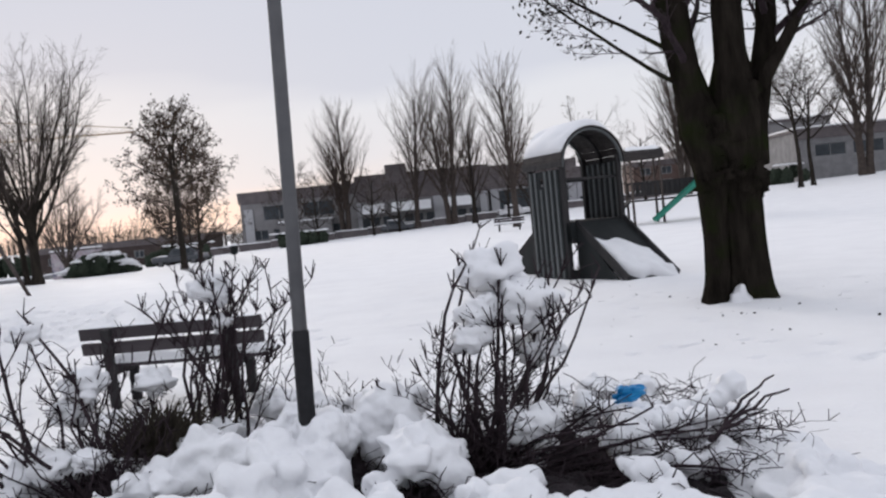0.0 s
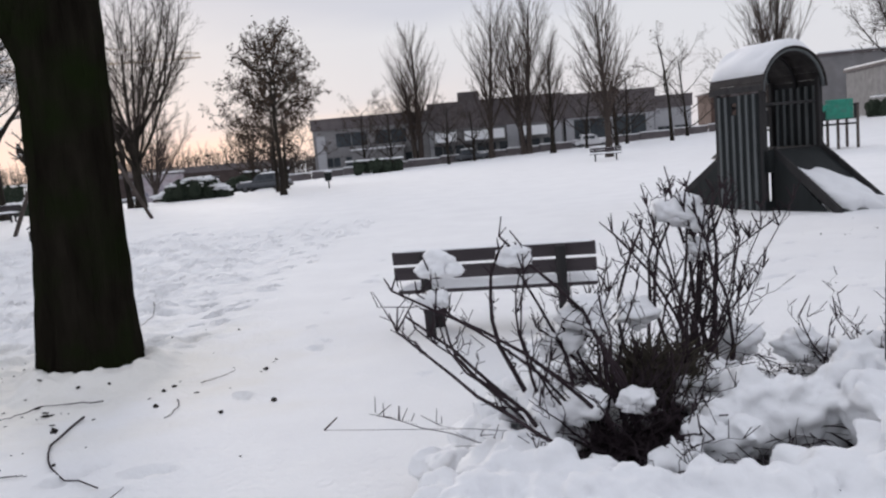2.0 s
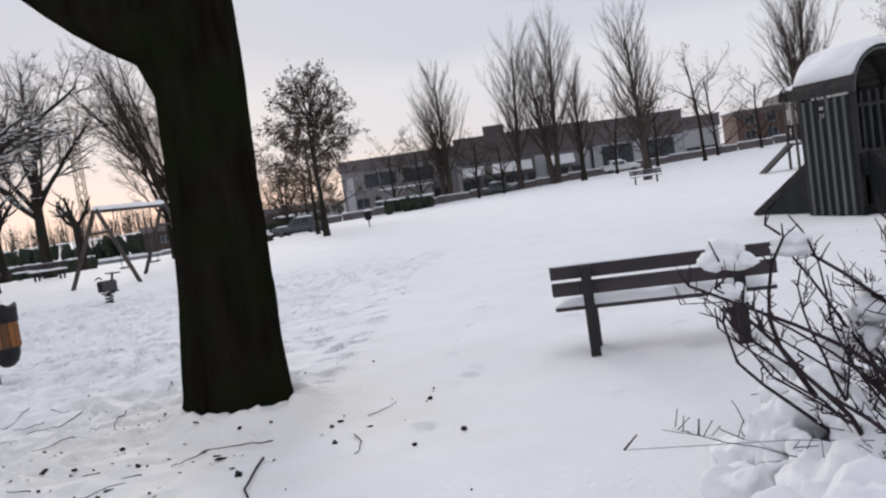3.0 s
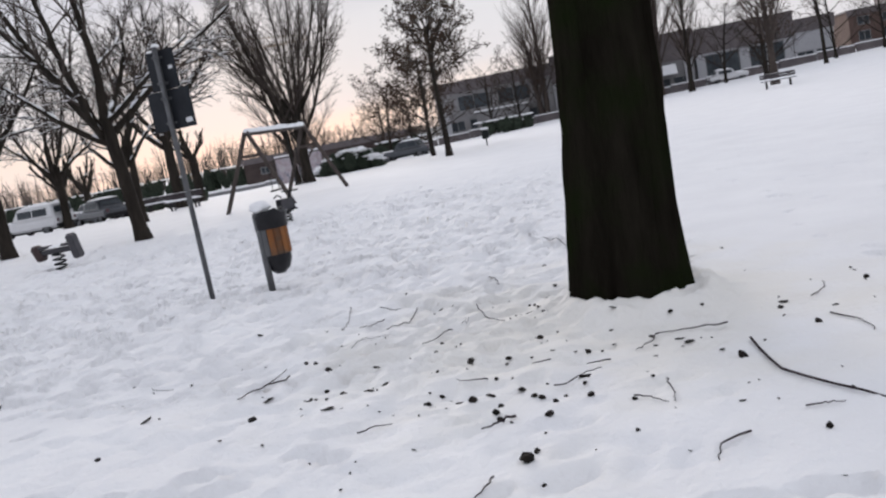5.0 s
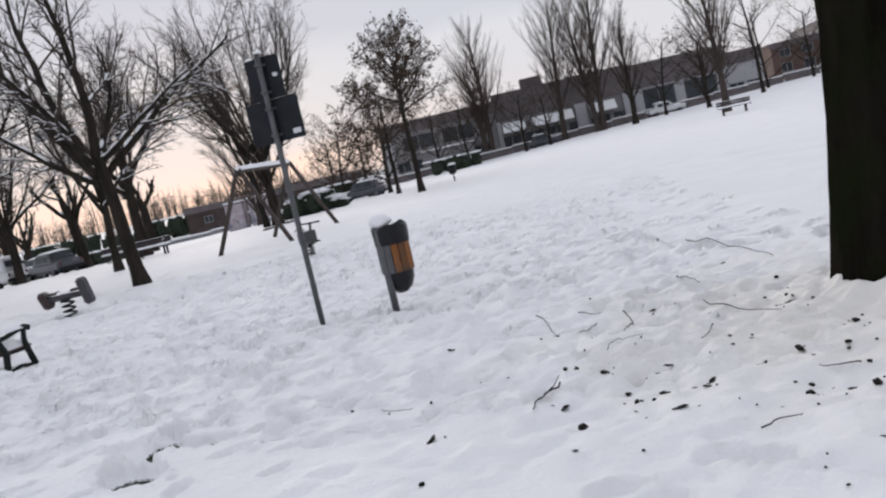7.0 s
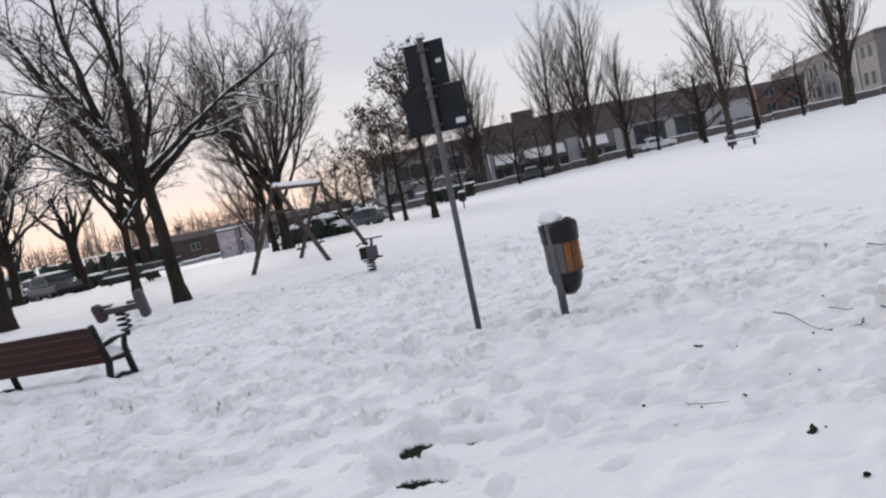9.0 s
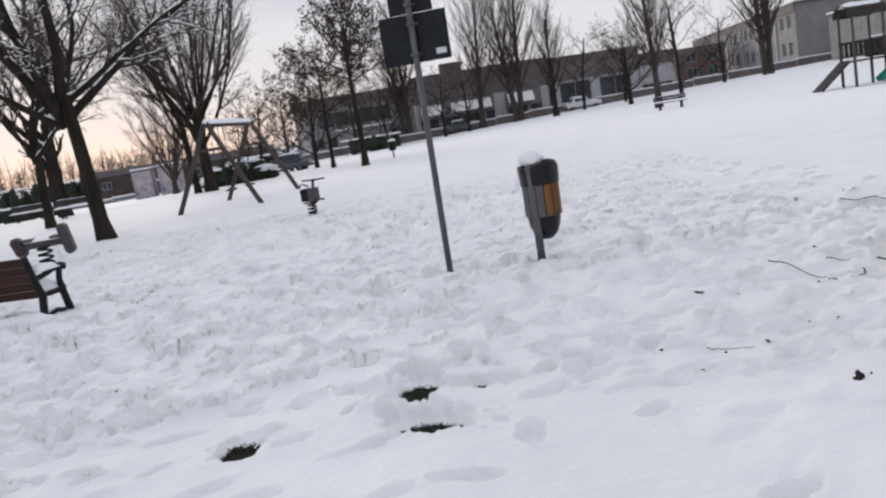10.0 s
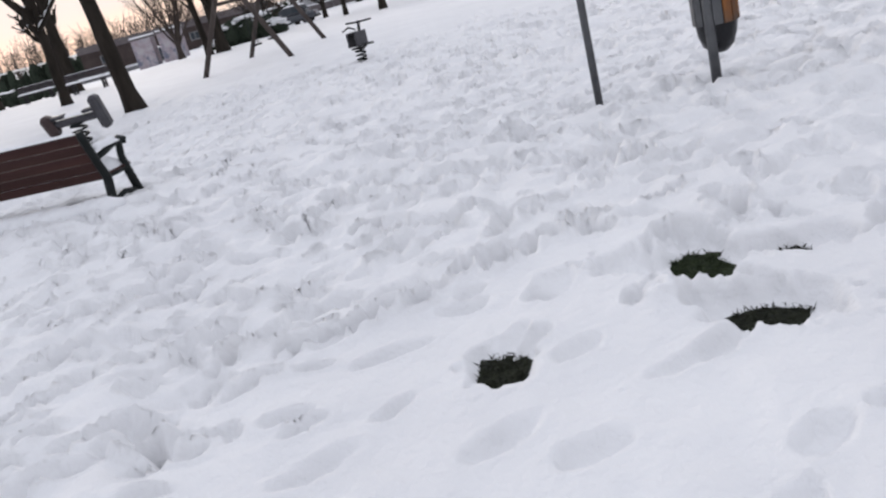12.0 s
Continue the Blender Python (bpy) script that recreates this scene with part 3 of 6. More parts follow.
LEAFY = species(kids=(16, 7, 5), start=(0.36, 0.3, 0.2), angle=(66, 42, 40), ratio=(0.46, 0.5, 0.5), short=(0.28, 0.3, 0.3), thin=(0.4, 0.5, 0.5), up=(0.0, 0.04, 0.04, 0.02), rmin=0.012)
CROOKED = species(kids=(7, 5, 4), start=(0.40, 0.3, 0.2), angle=(48, 45, 45), ratio=(0.6, 0.5, 0.5), thin=(0.55, 0.5, 0.5), wander=(0.05, 0.16, 0.2, 0.2), up=(0, 0.05, 0.05, 0.05), rmin=0.02)
POLLARD = species(kids=(7, 3, 4), start=(0.72, 0.35, 0.5), angle=(50, 34, 30), ratio=(0.95, 0.5, 0.4), short=(0.1, 0.3, 0.3), thin=(0.5, 0.6, 0.4), wander=(0.03, 0.12, 0.1, 0.1),
                  up=(0.0, 0.14, 0.10, 0.05), tip=(0.9, 0.6, 0.5, 0.5), rmin=0.016, seg=(0.5, 0.4, 0.35, 0.3))
BUSHY = species(kids=(12, 6, 5), start=(0.08, 0.15, 0.1), angle=(58, 45, 40), ratio=(0.75, 0.5, 0.5), short=(0.35, 0.3, 0.3), thin=(0.5, 0.5, 0.5), up=(0, 0.06, 0.04, 0.02), rmin=0.010)


def flared(base, rads, flare, roots, seed, sides, pts):
    """Loft of a trunk: swelling into root ridges at the foot, with uneven bark."""
    v, f = [], []
    off = Vector((seed, seed * 2.1, 0))
    for i, p in enumerate(pts):
        h = p.z - pts[0].z
        for k in range(sides):
            a = 2 * math.pi * k / sides
            u = Vector((math.cos(a), math.sin(a), 0))
            fl = flare * math.exp(-h / 0.32) * (0.45 + 0.55 * max(0, math.cos(roots * a + seed)) ** 1.5)
            r = rads[i] * (1 + 0.09 * noise.noise(u * 2.2 + off + Vector((0, 0, h * 0.5))) + 0.06 * noise.noise(u * 5 + off + Vector((0, 0, h * 0.7))) + 0.03 * noise.noise(u * 13 + off + Vector((0, 0, h * 2.5)))
                           - 0.05 * (1 - abs(noise.noise(u * 6.5 + off + Vector((0, 0, h * 0.9))) * 2.2)) + 0.025) + fl
            v.append(p + u * r)
    for i in range(len(pts) - 1):
        for k in range(sides):
            a, b = i * sides + k, i * sides + (k + 1) % sides
            f.append((a, b, b + sides, a + sides))
    return v, f


def tree(label, x, y, height, radius, P, seed, category="tree", group="", bark="bark_far", twig="twig", lean=(0, 0), stems=1, snow=0.0, leaves=0, leaf_size=0.1,
         first=None, near=False, sides=(8, 5, 4, 3, 3), z=None, turn=0.0, forks=(), clump=1.0):
    rng = random.Random(seed)
    root = thing("tree", pose(x, y, (ground_z(x, y) if z is None else z) - 0.06, 0, 0, turn), label, category, group)
    out = [[] for _ in range(6)]
    for s in range(stems):
        a = s * 6.28 / max(stems, 1) + rng.uniform(-0.4, 0.4)
        o = Vector((math.cos(a), math.sin(a), 0)) * (radius * 0.7 if stems > 1 else 0)
        d = Vector((lean[0], lean[1], 1)) + (Vector((math.cos(a), math.sin(a), 0)) * 0.07 if stems > 1 else Vector())
        limb(out, o, d, height * (1 if s == 0 else rng.uniform(0.75, 1.0)), radius, 0, P, rng)
    for p, d, length, r in forks:
        limb(out, Vector(p) + Vector((lean[0], lean[1], 0)) * p[2], Vector(d) + Vector((lean[0], lean[1], 0)), length, r, 1, P, rng)
    v, f = [], []
    for pts, rads in out[0]:
        rads = list(rads)
        if first is None:
            rads[0] *= 1.35
        tube_into(v, f, pts, rads, sides[0], False)
    for pts, rads in out[1]:
        tube_into(v, f, pts, rads, sides[1], False)
    mesh_object("trunk", v, f, M[bark], root, "", True)
    v, f = [], []
    for lev in range(2, 6):
        for pts, rads in out[lev]:
            tube_into(v, f, pts, rads, sides[min(lev, 4)], False)
    mesh_object("crown", v, f, M[twig], root, "bare twigs", True)
    if snow:
        v, f = [], []
        for lev in (1, 2, 3):
            for pts, rads in out[lev]:
                for i in range(len(pts) - 1):
                    d = pts[i + 1] - pts[i]
                    if abs(d.normalized().z) < 0.72 and rng.random() < snow:
                        r0, r1 = rads[i], rads[i + 1]
                        up = Vector((0, 0, 1))
                        tube_into(v, f, [pts[i] + up * r0 * 0.75, pts[i].lerp(pts[i + 1], 0.5) + up * (r0 + 0.012), pts[i + 1] + up * r1 * 0.75],
                                  [r0 * 0.3, r0 * 0.62 + 0.006, r1 * 0.3], 5, False)
        if v:
            mesh_object("branch_snow", v, f, M["snow"], root, "snow lying along the branches", True)["kind"] = "stuff"
    if leaves:
        v, f = [], []
        tips = [pts[-1 - (k % 3)] for lev in (2, 3) for pts, _ in out[lev] for k in range(2)]
        tips = [t for t in tips if rng.random() < clump]
        for _ in range(leaves):
            c = rng.choice(tips) + Vector((rng.gauss(0, 0.10), rng.gauss(0, 0.10), rng.gauss(0, 0.10)))
            a = Vector((rng.gauss(0, 1), rng.gauss(0, 1), rng.gauss(0, 1))).normalized() * leaf_size * rng.uniform(0.5, 1.2)
            b = a.orthogonal().normalized() * leaf_size * rng.uniform(0.25, 0.6)
            n0 = len(v)
            v += [c - a, c + b + a * 0.2, c + a, c - b * 0.8]
            f += [(n0, n0 + 1, n0 + 2), (n0, n0 + 2, n0 + 3)]
        mesh_object("leaves", v, f, M["leaf"], root, "withered brown leaves")
    return root


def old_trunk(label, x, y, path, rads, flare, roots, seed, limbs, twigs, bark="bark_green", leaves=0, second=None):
    """A big old trunk seen close: lofted bole, forking limbs, thin twigs and a few hanging leaves."""
    rng = random.Random(seed)
    root = thing("tree", pose(x, y, -0.06), label, "tree")
    pts, rr = [], []
    for i in range(len(path) - 1):
        for k in range(14):
            t = k / 14
            pts.append(Vector(path[i]).lerp(Vector(path[i + 1]), t))
            rr.append(rads[i] * (1 - t) + rads[i + 1] * t)
    pts.append(Vector(path[-1]))
    rr.append(rads[-1])
    v, f = flared(None, rr, flare, roots, seed, 88, pts)
    mesh_object("trunk", v, f, M[bark], root, "", True)
    if second:
        pts, rr = [], []
        for i in range(len(second) - 1):
            for k in range(14):
                t = k / 14
                a, b = second[i], second[i + 1]
                pts.append(Vector(a[:3]).lerp(Vector(b[:3]), t))
                rr.append(a[3] * (1 - t) + b[3] * t)
        v, f = flared(None, rr, flare * 0.7, 3, seed + 2.2, 80, pts)
        mesh_object("second_stem", v, f, M[bark], root, "", True)
    out = [[] for _ in range(6)]
    for p, d, length, r, kids in limbs:
        Q = species(kids=(kids, 6, 5), start=(0.35, 0.2, 0.1), angle=(42, 40, 38), ratio=(0.5, 0.5, 0.5), thin=(0.4, 0.4, 0.5), up=(0.05, 0.05, 0.03, 0.02),
                    wander=(0.05, 0.10, 0.12, 0.14), rmin=0.006, tip=(0.45, 0.3, 0.3, 0.4), seg=(0.25, 0.3, 0.25, 0.2))
        limb(out, Vector(p), Vector(d), length, r, 0, Q, rng)
    for pts2, rads2 in out[0]:
        v, f = [], []
        rads2 = [q * (1 + 0.25 * math.exp(-i / 1.5)) for i, q in enumerate(rads2)]
        tube_into(v, f, pts2, rads2, 18)
        mesh_object("limb", v, f, M[bark], root, "", True)
    v, f = [], []
    for lev in (1, 2, 3, 4):
        for pts2, rads2 in out[lev]:
            tube_into(v, f, pts2, rads2, (6, 5, 4, 3, 3)[lev], False)
    mesh_object("crown", v, f, M["twig_dark"], root, "thin bare branches", True)
    if leaves:
        v, f = [], []
        tips = [p2[-1] for lev in (1, 2, 3) for p2, _ in out[lev]] + [p2[len(p2) // 2] for lev in (1, 2) for p2, _ in out[lev]]
        for _ in range(leaves):
            c = rng.choice(tips) + Vector((rng.gauss(0, 0.08), rng.gauss(0, 0.08), rng.gauss(0, 0.08)))
            a = Vector((rng.gauss(0, 1), rng.gauss(0, 1), rng.gauss(0, 1))).normalized() * 0.04
            b = a.orthogonal().normalized() * 0.026
            n0 = len(v)
            v += [c - a, c + b, c + a, c - b]
            f += [(n0, n0 + 1, n0 + 2), (n0, n0 + 2, n0 + 3)]
        mesh_object("leaves", v, f, M["litter"], root, "withered dark leaves")
    return root


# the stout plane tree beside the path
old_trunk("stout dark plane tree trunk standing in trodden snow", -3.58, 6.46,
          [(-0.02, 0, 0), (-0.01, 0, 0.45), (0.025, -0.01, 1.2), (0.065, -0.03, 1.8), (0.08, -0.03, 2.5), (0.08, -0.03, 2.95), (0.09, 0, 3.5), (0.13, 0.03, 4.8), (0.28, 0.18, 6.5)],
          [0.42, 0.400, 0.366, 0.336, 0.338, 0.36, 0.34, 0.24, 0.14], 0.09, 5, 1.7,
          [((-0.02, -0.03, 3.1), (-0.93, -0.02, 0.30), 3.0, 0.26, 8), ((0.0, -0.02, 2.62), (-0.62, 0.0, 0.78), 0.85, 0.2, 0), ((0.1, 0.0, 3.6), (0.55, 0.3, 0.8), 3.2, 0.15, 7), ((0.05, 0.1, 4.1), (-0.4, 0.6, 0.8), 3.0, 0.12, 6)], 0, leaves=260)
# the twin-stemmed old tree by the playground
old_tree = old_trunk("old many-limbed dark tree with flaring roots in snow", 6.55, 10.3,
          [(0.20, 0, 0), (0.16, 0, 0.35), (0.13, 0, 0.9), (0.10, 0, 1.6), (0.10, 0, 2.1), (0.12, 0, 2.6), (0.14, 0.0, 3.4), (0.16, 0, 5.5)], [0.22, 0.24, 0.26, 0.30, 0.38, 0.37, 0.20, 0.12], 0.27, 4, 4.4,
          [((-0.22, 0, 1.75), (-0.26, 0.02, 1), 4.2, 0.19, 14), ((0.04, -0.12, 2.2), (-0.02, -0.03, 1), 4.2, 0.22, 12), ((0.30, 0, 1.9), (0.16, 0.05, 1), 4.2, 0.19, 14), ((0.1, 0.2, 2.4), (0.1, 0.2, 1), 4.0, 0.14, 10),
           ((0.45, -0.1, 2.9), (0.5, -0.1, 0.85), 2.0, 0.10, 14), ((-0.55, -0.1, 3.0), (-0.9, -0.1, 0.35), 2.3, 0.03, 7), ((-0.6, 0.1, 3.5), (-0.8, 0.1, 0.5), 2.0, 0.03, 6)], 0, bark="bark_old", leaves=1500,
          second=[(-0.35, -0.05, 0, 0.13), (-0.29, -0.05, 0.4, 0.15), (-0.26, -0.04, 1.0, 0.17), (-0.20, 0, 1.6, 0.24), (-0.20, 0, 2.0, 0.31), (-0.28, 0, 2.35, 0.33), (-0.42, 0, 2.9, 0.22), (-0.6, 0, 3.6, 0.17), (-0.8, 0, 5.2, 0.10)])

# knobbly burls on the head of the old tree
rb = random.Random(31)
for k in range(9):
    a, z = rb.uniform(3.4, 6.1), rb.uniform(1.5, 2.9)
    v, f = [], []
    lump_into(v, f, (0.02 + 0.36 * math.cos(a), 0.30 * math.sin(a), z), (rb.uniform(0.10, 0.2), rb.uniform(0.10, 0.16), rb.uniform(0.12, 0.26)), k * 2.7, 3, 0.9, 2.2, 1.0)
    mesh_object("burl", v, f, M["bark_old"], old_tree, "", True)
# snow wedged between the roots of the old tree
v, f = [], []
lump_into(v, f, (-0.09, -0.26, 0.05), (0.13, 0.16, 0.22), 6.4, 3, 0.6)
mesh_object("root_snow", v, f, M["snow"], old_tree, "snow wedged between the roots", True)

# park trees on the lawn
SPREAD = species(kids=(0, 10, 8, 5), start=(0.3, 0.28, 0.18, 0.1), angle=(40, 36, 38, 36), spread=(8, 12, 14, 16), ratio=(0.5, 0.50, 0.48, 0.5), short=(0.3, 0.35, 0.4, 0.3), thin=(0.6, 0.48, 0.5, 0.6),
                 up=(0.0, 0.012, 0.03, 0.03), wander=(0.02, 0.07, 0.10, 0.12, 0.12), rmin=0.008, tip=(0.72, 0.25, 0.3, 0.4, 0.5), seg=(0.5, 0.45, 0.4, 0.35, 0.3))
VASE = species(kids=(0, 13, 9, 5), start=(0.3, 0.2, 0.15, 0.1), angle=(20, 27, 30, 32), spread=(5, 9, 12, 14), ratio=(0.5, 0.40, 0.42, 0.5), short=(0.3, 0.35, 0.4, 0.3), thin=(0.6, 0.5, 0.5, 0.6),
               up=(0.0, 0.060, 0.04, 0.03), wander=(0.015, 0.055, 0.08, 0.1, 0.1), rmin=0.007, tip=(0.7, 0.16, 0.25, 0.4, 0.5), seg=(0.6, 0.7, 0.5, 0.4, 0.35))


def fan(rng, count, low, high, spread, length, r):
    """Limbs rising from a fork, fanned evenly round the trunk."""
    out = []
    for k in range(count):
        a = k * 2.4 + rng.uniform(-0.3, 0.3)
        t = math.tan(radians(spread * math.sqrt((k + 0.5) / count)))
        out.append(((0, 0, low + (high - low) * rng.random()), (math.cos(a) * t, math.sin(a) * t, 1), length * rng.uniform(0.88, 1.04) * (1 - 0.16 * k / count), r * rng.uniform(0.75, 1.1)))
    return out


rf = random.Random(77)
tree("bare many-limbed ash tree in the snow", -18.7, 42.9, 4.0, 0.29, VASE, 21, group="bare ash trees", bark="bark", twig="bark_far", forks=fan(rf, 18, 1.8, 3.8, 50, 9.0, 0.10))
tree("bare slim ash stem close beside a stouter one", -19.45, 43.3, 4.2, 0.17, VASE, 20, group="bare ash trees", bark="bark", twig="bark_far", lean=(-0.03, 0),
     forks=[((-0.1, 0, 2.6), (-0.42, 0.1, 1), 7.0, 0.10), ((-0.1, 0, 3.2), (-0.2, -0.1, 1), 7.4, 0.10), ((-0.1, 0, 3.8), (-0.3, 0.3, 1), 6.6, 0.09), ((-0.1, 0, 2.2), (-0.75, -0.1, 1), 4.2, 0.06)])
tree("bare vase-shaped tree with fanning branches", -26.0, 62.7, 1.4, 0.24, VASE, 22, group="bare ash trees", bark="bark_far", forks=fan(rf, 9, 0.6, 1.3, 38, 6.2, 0.11))
ROUND = species(kids=(0, 9, 6), start=(0.3, 0.25, 0.15), angle=(50, 44, 42), ratio=(0.5, 0.42, 0.5), thin=(0.5, 0.5, 0.6), up=(0.0, 0.015, 0.03, 0.02), wander=(0.02, 0.08, 0.1, 0.12), rmin=0.012, tip=(0.35, 0.3, 0.4, 0.5))
tree("slender tree still holding withered brown leaves", -11.0, 43.0, 6.6, 0.17, ROUND, 35, bark="bark", twig="bark", leaves=3300, leaf_size=0.095, clump=0.42, lean=(0.01, 0),
     forks=[((0, 0, 4.2 + 2.3 * k / 21), (math.cos(k * 2.4) * math.sin(radians(64 - 46 * k / 21)), math.sin(k * 2.4) * math.sin(radians(64 - 46 * k / 21)), math.cos(radians(64 - 46 * k / 21))), 2.85 - 0.45 * k / 21, 0.05) for k in range(22)])
tree("slim tree with a thin veil of withered leaves", -13.3, 50.8, 6.0, 0.13, species(**{**LEAFY, "ratio": (0.6, 0.5, 0.5), "kids": (18, 8, 5)}), 24, bark="bark", twig="bark_far", leaves=4600, leaf_size=0.10)
tree("bare park tree with snow lined branches", -16.2, 21.4, 3.5, 0.205, SPREAD, 25, group="snow lined park trees", bark="bark", twig="bark_far", snow=0.6, lean=(-0.14, 0),
     forks=[((0, 0, 3.0), (-0.5, 0.1, 1), 5.2, 0.15), ((0, 0, 2.9), (-0.13, -0.2, 1), 5.6, 0.14), ((0, 0, 3.1), (0.4, 0.15, 1), 5.6, 0.15), ((0.1, 0, 2.9), (0.95, 0.2, 0.9), 5.0, 0.12), ((0, 0, 2.8), (-1.3, -0.2, 0.75), 4.2, 0.10),
            ((0.15, 0, 3.3), (1.5, -0.3, 0.65), 3.8, 0.09), ((0, 0.1, 3.0), (-0.1, 0.9, 0.9), 4.6, 0.12), ((0, -0.1, 3.0), (0.2, -0.9, 0.9), 4.4, 0.11)])
tree("bare park tree with snow lined branches", -21.3, 30.3, 3.4, 0.17, SPREAD, 26, forks=fan(rf, 7, 2.2, 3.3, 52, 4.6, 0.09), group="snow lined park trees", bark="bark", twig="bark_far", snow=0.6)
tree("bare park tree with snow lined branches", -24.9, 40.4, 4.4, 0.30, SPREAD, 27, forks=fan(rf, 10, 3.0, 4.3, 54, 6.4, 0.15), group="snow lined park trees", bark="bark", twig="bark_far", snow=0.7)
tree("bare park tree with snow lined branches", -33.4, 43.0, 3.6, 0.26, SPREAD, 28, forks=fan(rf, 9, 2.4, 3.5, 54, 5.6, 0.13), group="snow lined park trees", bark="bark", twig="bark_far", snow=0.6)
tree("bare park tree with snow lined branches", -22.0, 23.3, 3.0, 0.22, SPREAD, 29, forks=fan(rf, 8, 2.2, 2.9, 54, 5.0, 0.12), group="snow lined park trees", bark="bark", twig="bark_far", snow=0.7)
tree("bare park tree with snow lined branches", -30.5, 32.5, 3.0, 0.2, SPREAD, 41, forks=fan(rf, 8, 2.2, 2.9, 54, 4.8, 0.11), group="snow lined park trees", bark="bark", twig="bark_far", snow=0.6)
tree("pollarded tree with knobbly upright boughs", -32.3, 48.0, 3.4, 0.32, POLLARD, 30, group="pollarded trees", bark="bark", twig="bark", snow=0.4)
tree("pollarded tree with knobbly upright boughs", -32.5, 57.8, 3.6, 0.34, POLLARD, 31, group="pollarded trees", bark="bark", twig="bark", snow=0.3)
tree("pollarded tree with knobbly upright boughs", -41.5, 55.0, 3.4, 0.30, POLLARD, 32, group="pollarded trees", bark="bark", twig="bark", snow=0.3)
tree("pollarded tree with knobbly upright boughs", -47.0, 66.0, 3.4, 0.30, POLLARD, 33, group="pollarded trees", bark="bark", twig="bark", snow=0.3)
tree("bare park tree with thin branches", -44.0, 50.0, 7.0, 0.22, MAPLE, 34, group="snow lined park trees", bark="bark", twig="bark_far", snow=0.3)

# poplars and street trees before the buildings
for x, y, h, r, seed, st in ((-8.7, 101.5, 14.5, 0.38, 51, 2), (0.2, 99.0, 15.6, 0.34, 52, 1), (4.3, 97.7, 16.6, 0.36, 53, 2), (8.0, 56.4, 9.6, 0.24, 55, 1), (29.4, 88.0, 15.5, 0.36, 56, 2),
                             (41.5, 74.0, 18.0, 0.38, 57, 2), (47.5, 76.0, 17.0, 0.34, 58, 1)):
    tree("tall bare poplar with upright shoots", x, y, h, r, POPLAR, seed, group="poplars", stems=st, bark="bark_far", twig="twig")
tree("small bare upright poplar", 6.5, 86.0, 9.6, 0.28, species(**{**POPLAR, "angle": (26, 18, 18)}), 54, group="poplars", bark="bark", twig="twig")
tree("young bare street tree with crooked boughs", 17.0, 78.7, 8.6, 0.18, CROOKED, 60, bark="bark", twig="bark_far", leaves=160, leaf_size=0.12)
tree("dark bushy bare tree with withered leaves", 11.5, 76.0, 6.0, 0.2, BUSHY, 61, bark="bark", twig="bark", leaves=900, leaf_size=0.12)
tree("bare park tree with snow on its lower boughs", 32.0, 66.0, 8.0, 0.22, MAPLE, 62, bark="bark", twig="bark_far", leaves=900, leaf_size=0.13, snow=0.3)
tree("dark bare tree beside a poplar", 33.5, 67.0, 8.0, 0.2, MAPLE, 63, bark="bark", twig="bark_far", leaves=300, leaf_size=0.12)
for x, y, h, seed in ((-4.6, 92, 6.2, 64), (-14.5, 96, 7.0, 65), (-18.5, 70, 5.2, 66), (-15.5, 62, 5.8, 67), (-21.5, 74, 6.2, 68), (-1.8, 94, 5.5, 69), (-24.0, 82, 6.0, 70), (10.5, 91, 7.6, 90), (14.5, 89, 7.0, 91), (21.5, 92, 8.2, 92), (25.5, 90, 6.8, 93), (-11.0, 93, 6.4, 94)):
    tree("low bare street tree with tangled branches", x, y, h, 0.16, BUSHY, seed, group="low street trees", bark="bark", twig="bark_far", leaves=1100 if x < -10 else 300, leaf_size=0.11)


# ---- benches ----
def plank_bench(m, label, group=""):
    """Two-plank backrest, plank seat with snow, four square legs: faces away from the path."""
    b = thing("park_bench", m, label, "bench", group)
    for zc, yc in ((0.745, -0.05), (0.600, -0.03)):
        part("back_plank", block(1.8, 0.038, 0.115, (0, yc, zc), Matrix.Rotation(radians(6), 3, "X")), M["bench_wood"], b)
    for i in range(3):
        part("seat_plank", block(1.8, 0.115, 0.04, (0, 0.10 + 0.135 * i, 0.42)), M["bench_wood"], b)
    for x in (-0.60, 0.60):
        part("back_leg", block(0.085, 0.06, 0.90, (x, -0.09, 0.34), Matrix.Rotation(radians(4), 3, "X")), M["dark_wood"], b)
        part("front_leg", block(0.085, 0.07, 0.50, (x, 0.34, 0.16)), M["dark_wood"], b)
        part("seat_bearer", block(0.075, 0.46, 0.06, (x, 0.14, 0.37)), M["dark_wood"], b)
    flat_drift("seat_snow", -0.9, 0.9, 0.03, 0.42, 0.441, 0.075, b, "snow lying on the seat", 3.0)
    flat_drift("back_snow", -0.88, 0.86, -0.072, -0.036, 0.803, 0.010, b, "thin snow on the top edge", 5.0, 0.6)
    return b


bench = plank_bench(pose(-0.05, 6.87, 0.0, 0, 0, -7.3), "dark plank park bench with snow on its seat")
tagged(plank_bench(pose(7.0, 50.9, ground_z(7, 50.9), 0, 0, 172) @ Matrix.Diagonal((1.05, 1.05, 1.0, 1)), "dark plank bench with a snow-covered seat on the lawn"), group="lawn benches")
tagged(plank_bench(pose(-23.0, 37.2, ground_z(-23, 37.2), 0, 0, 185), "plank bench with snow, beside a bare tree"), group="lawn benches")
tagged(plank_bench(pose(-28.2, 44.2, ground_z(-28, 44), 0, 0, 190), "plank bench with snow near the parked cars"), group="lawn benches")


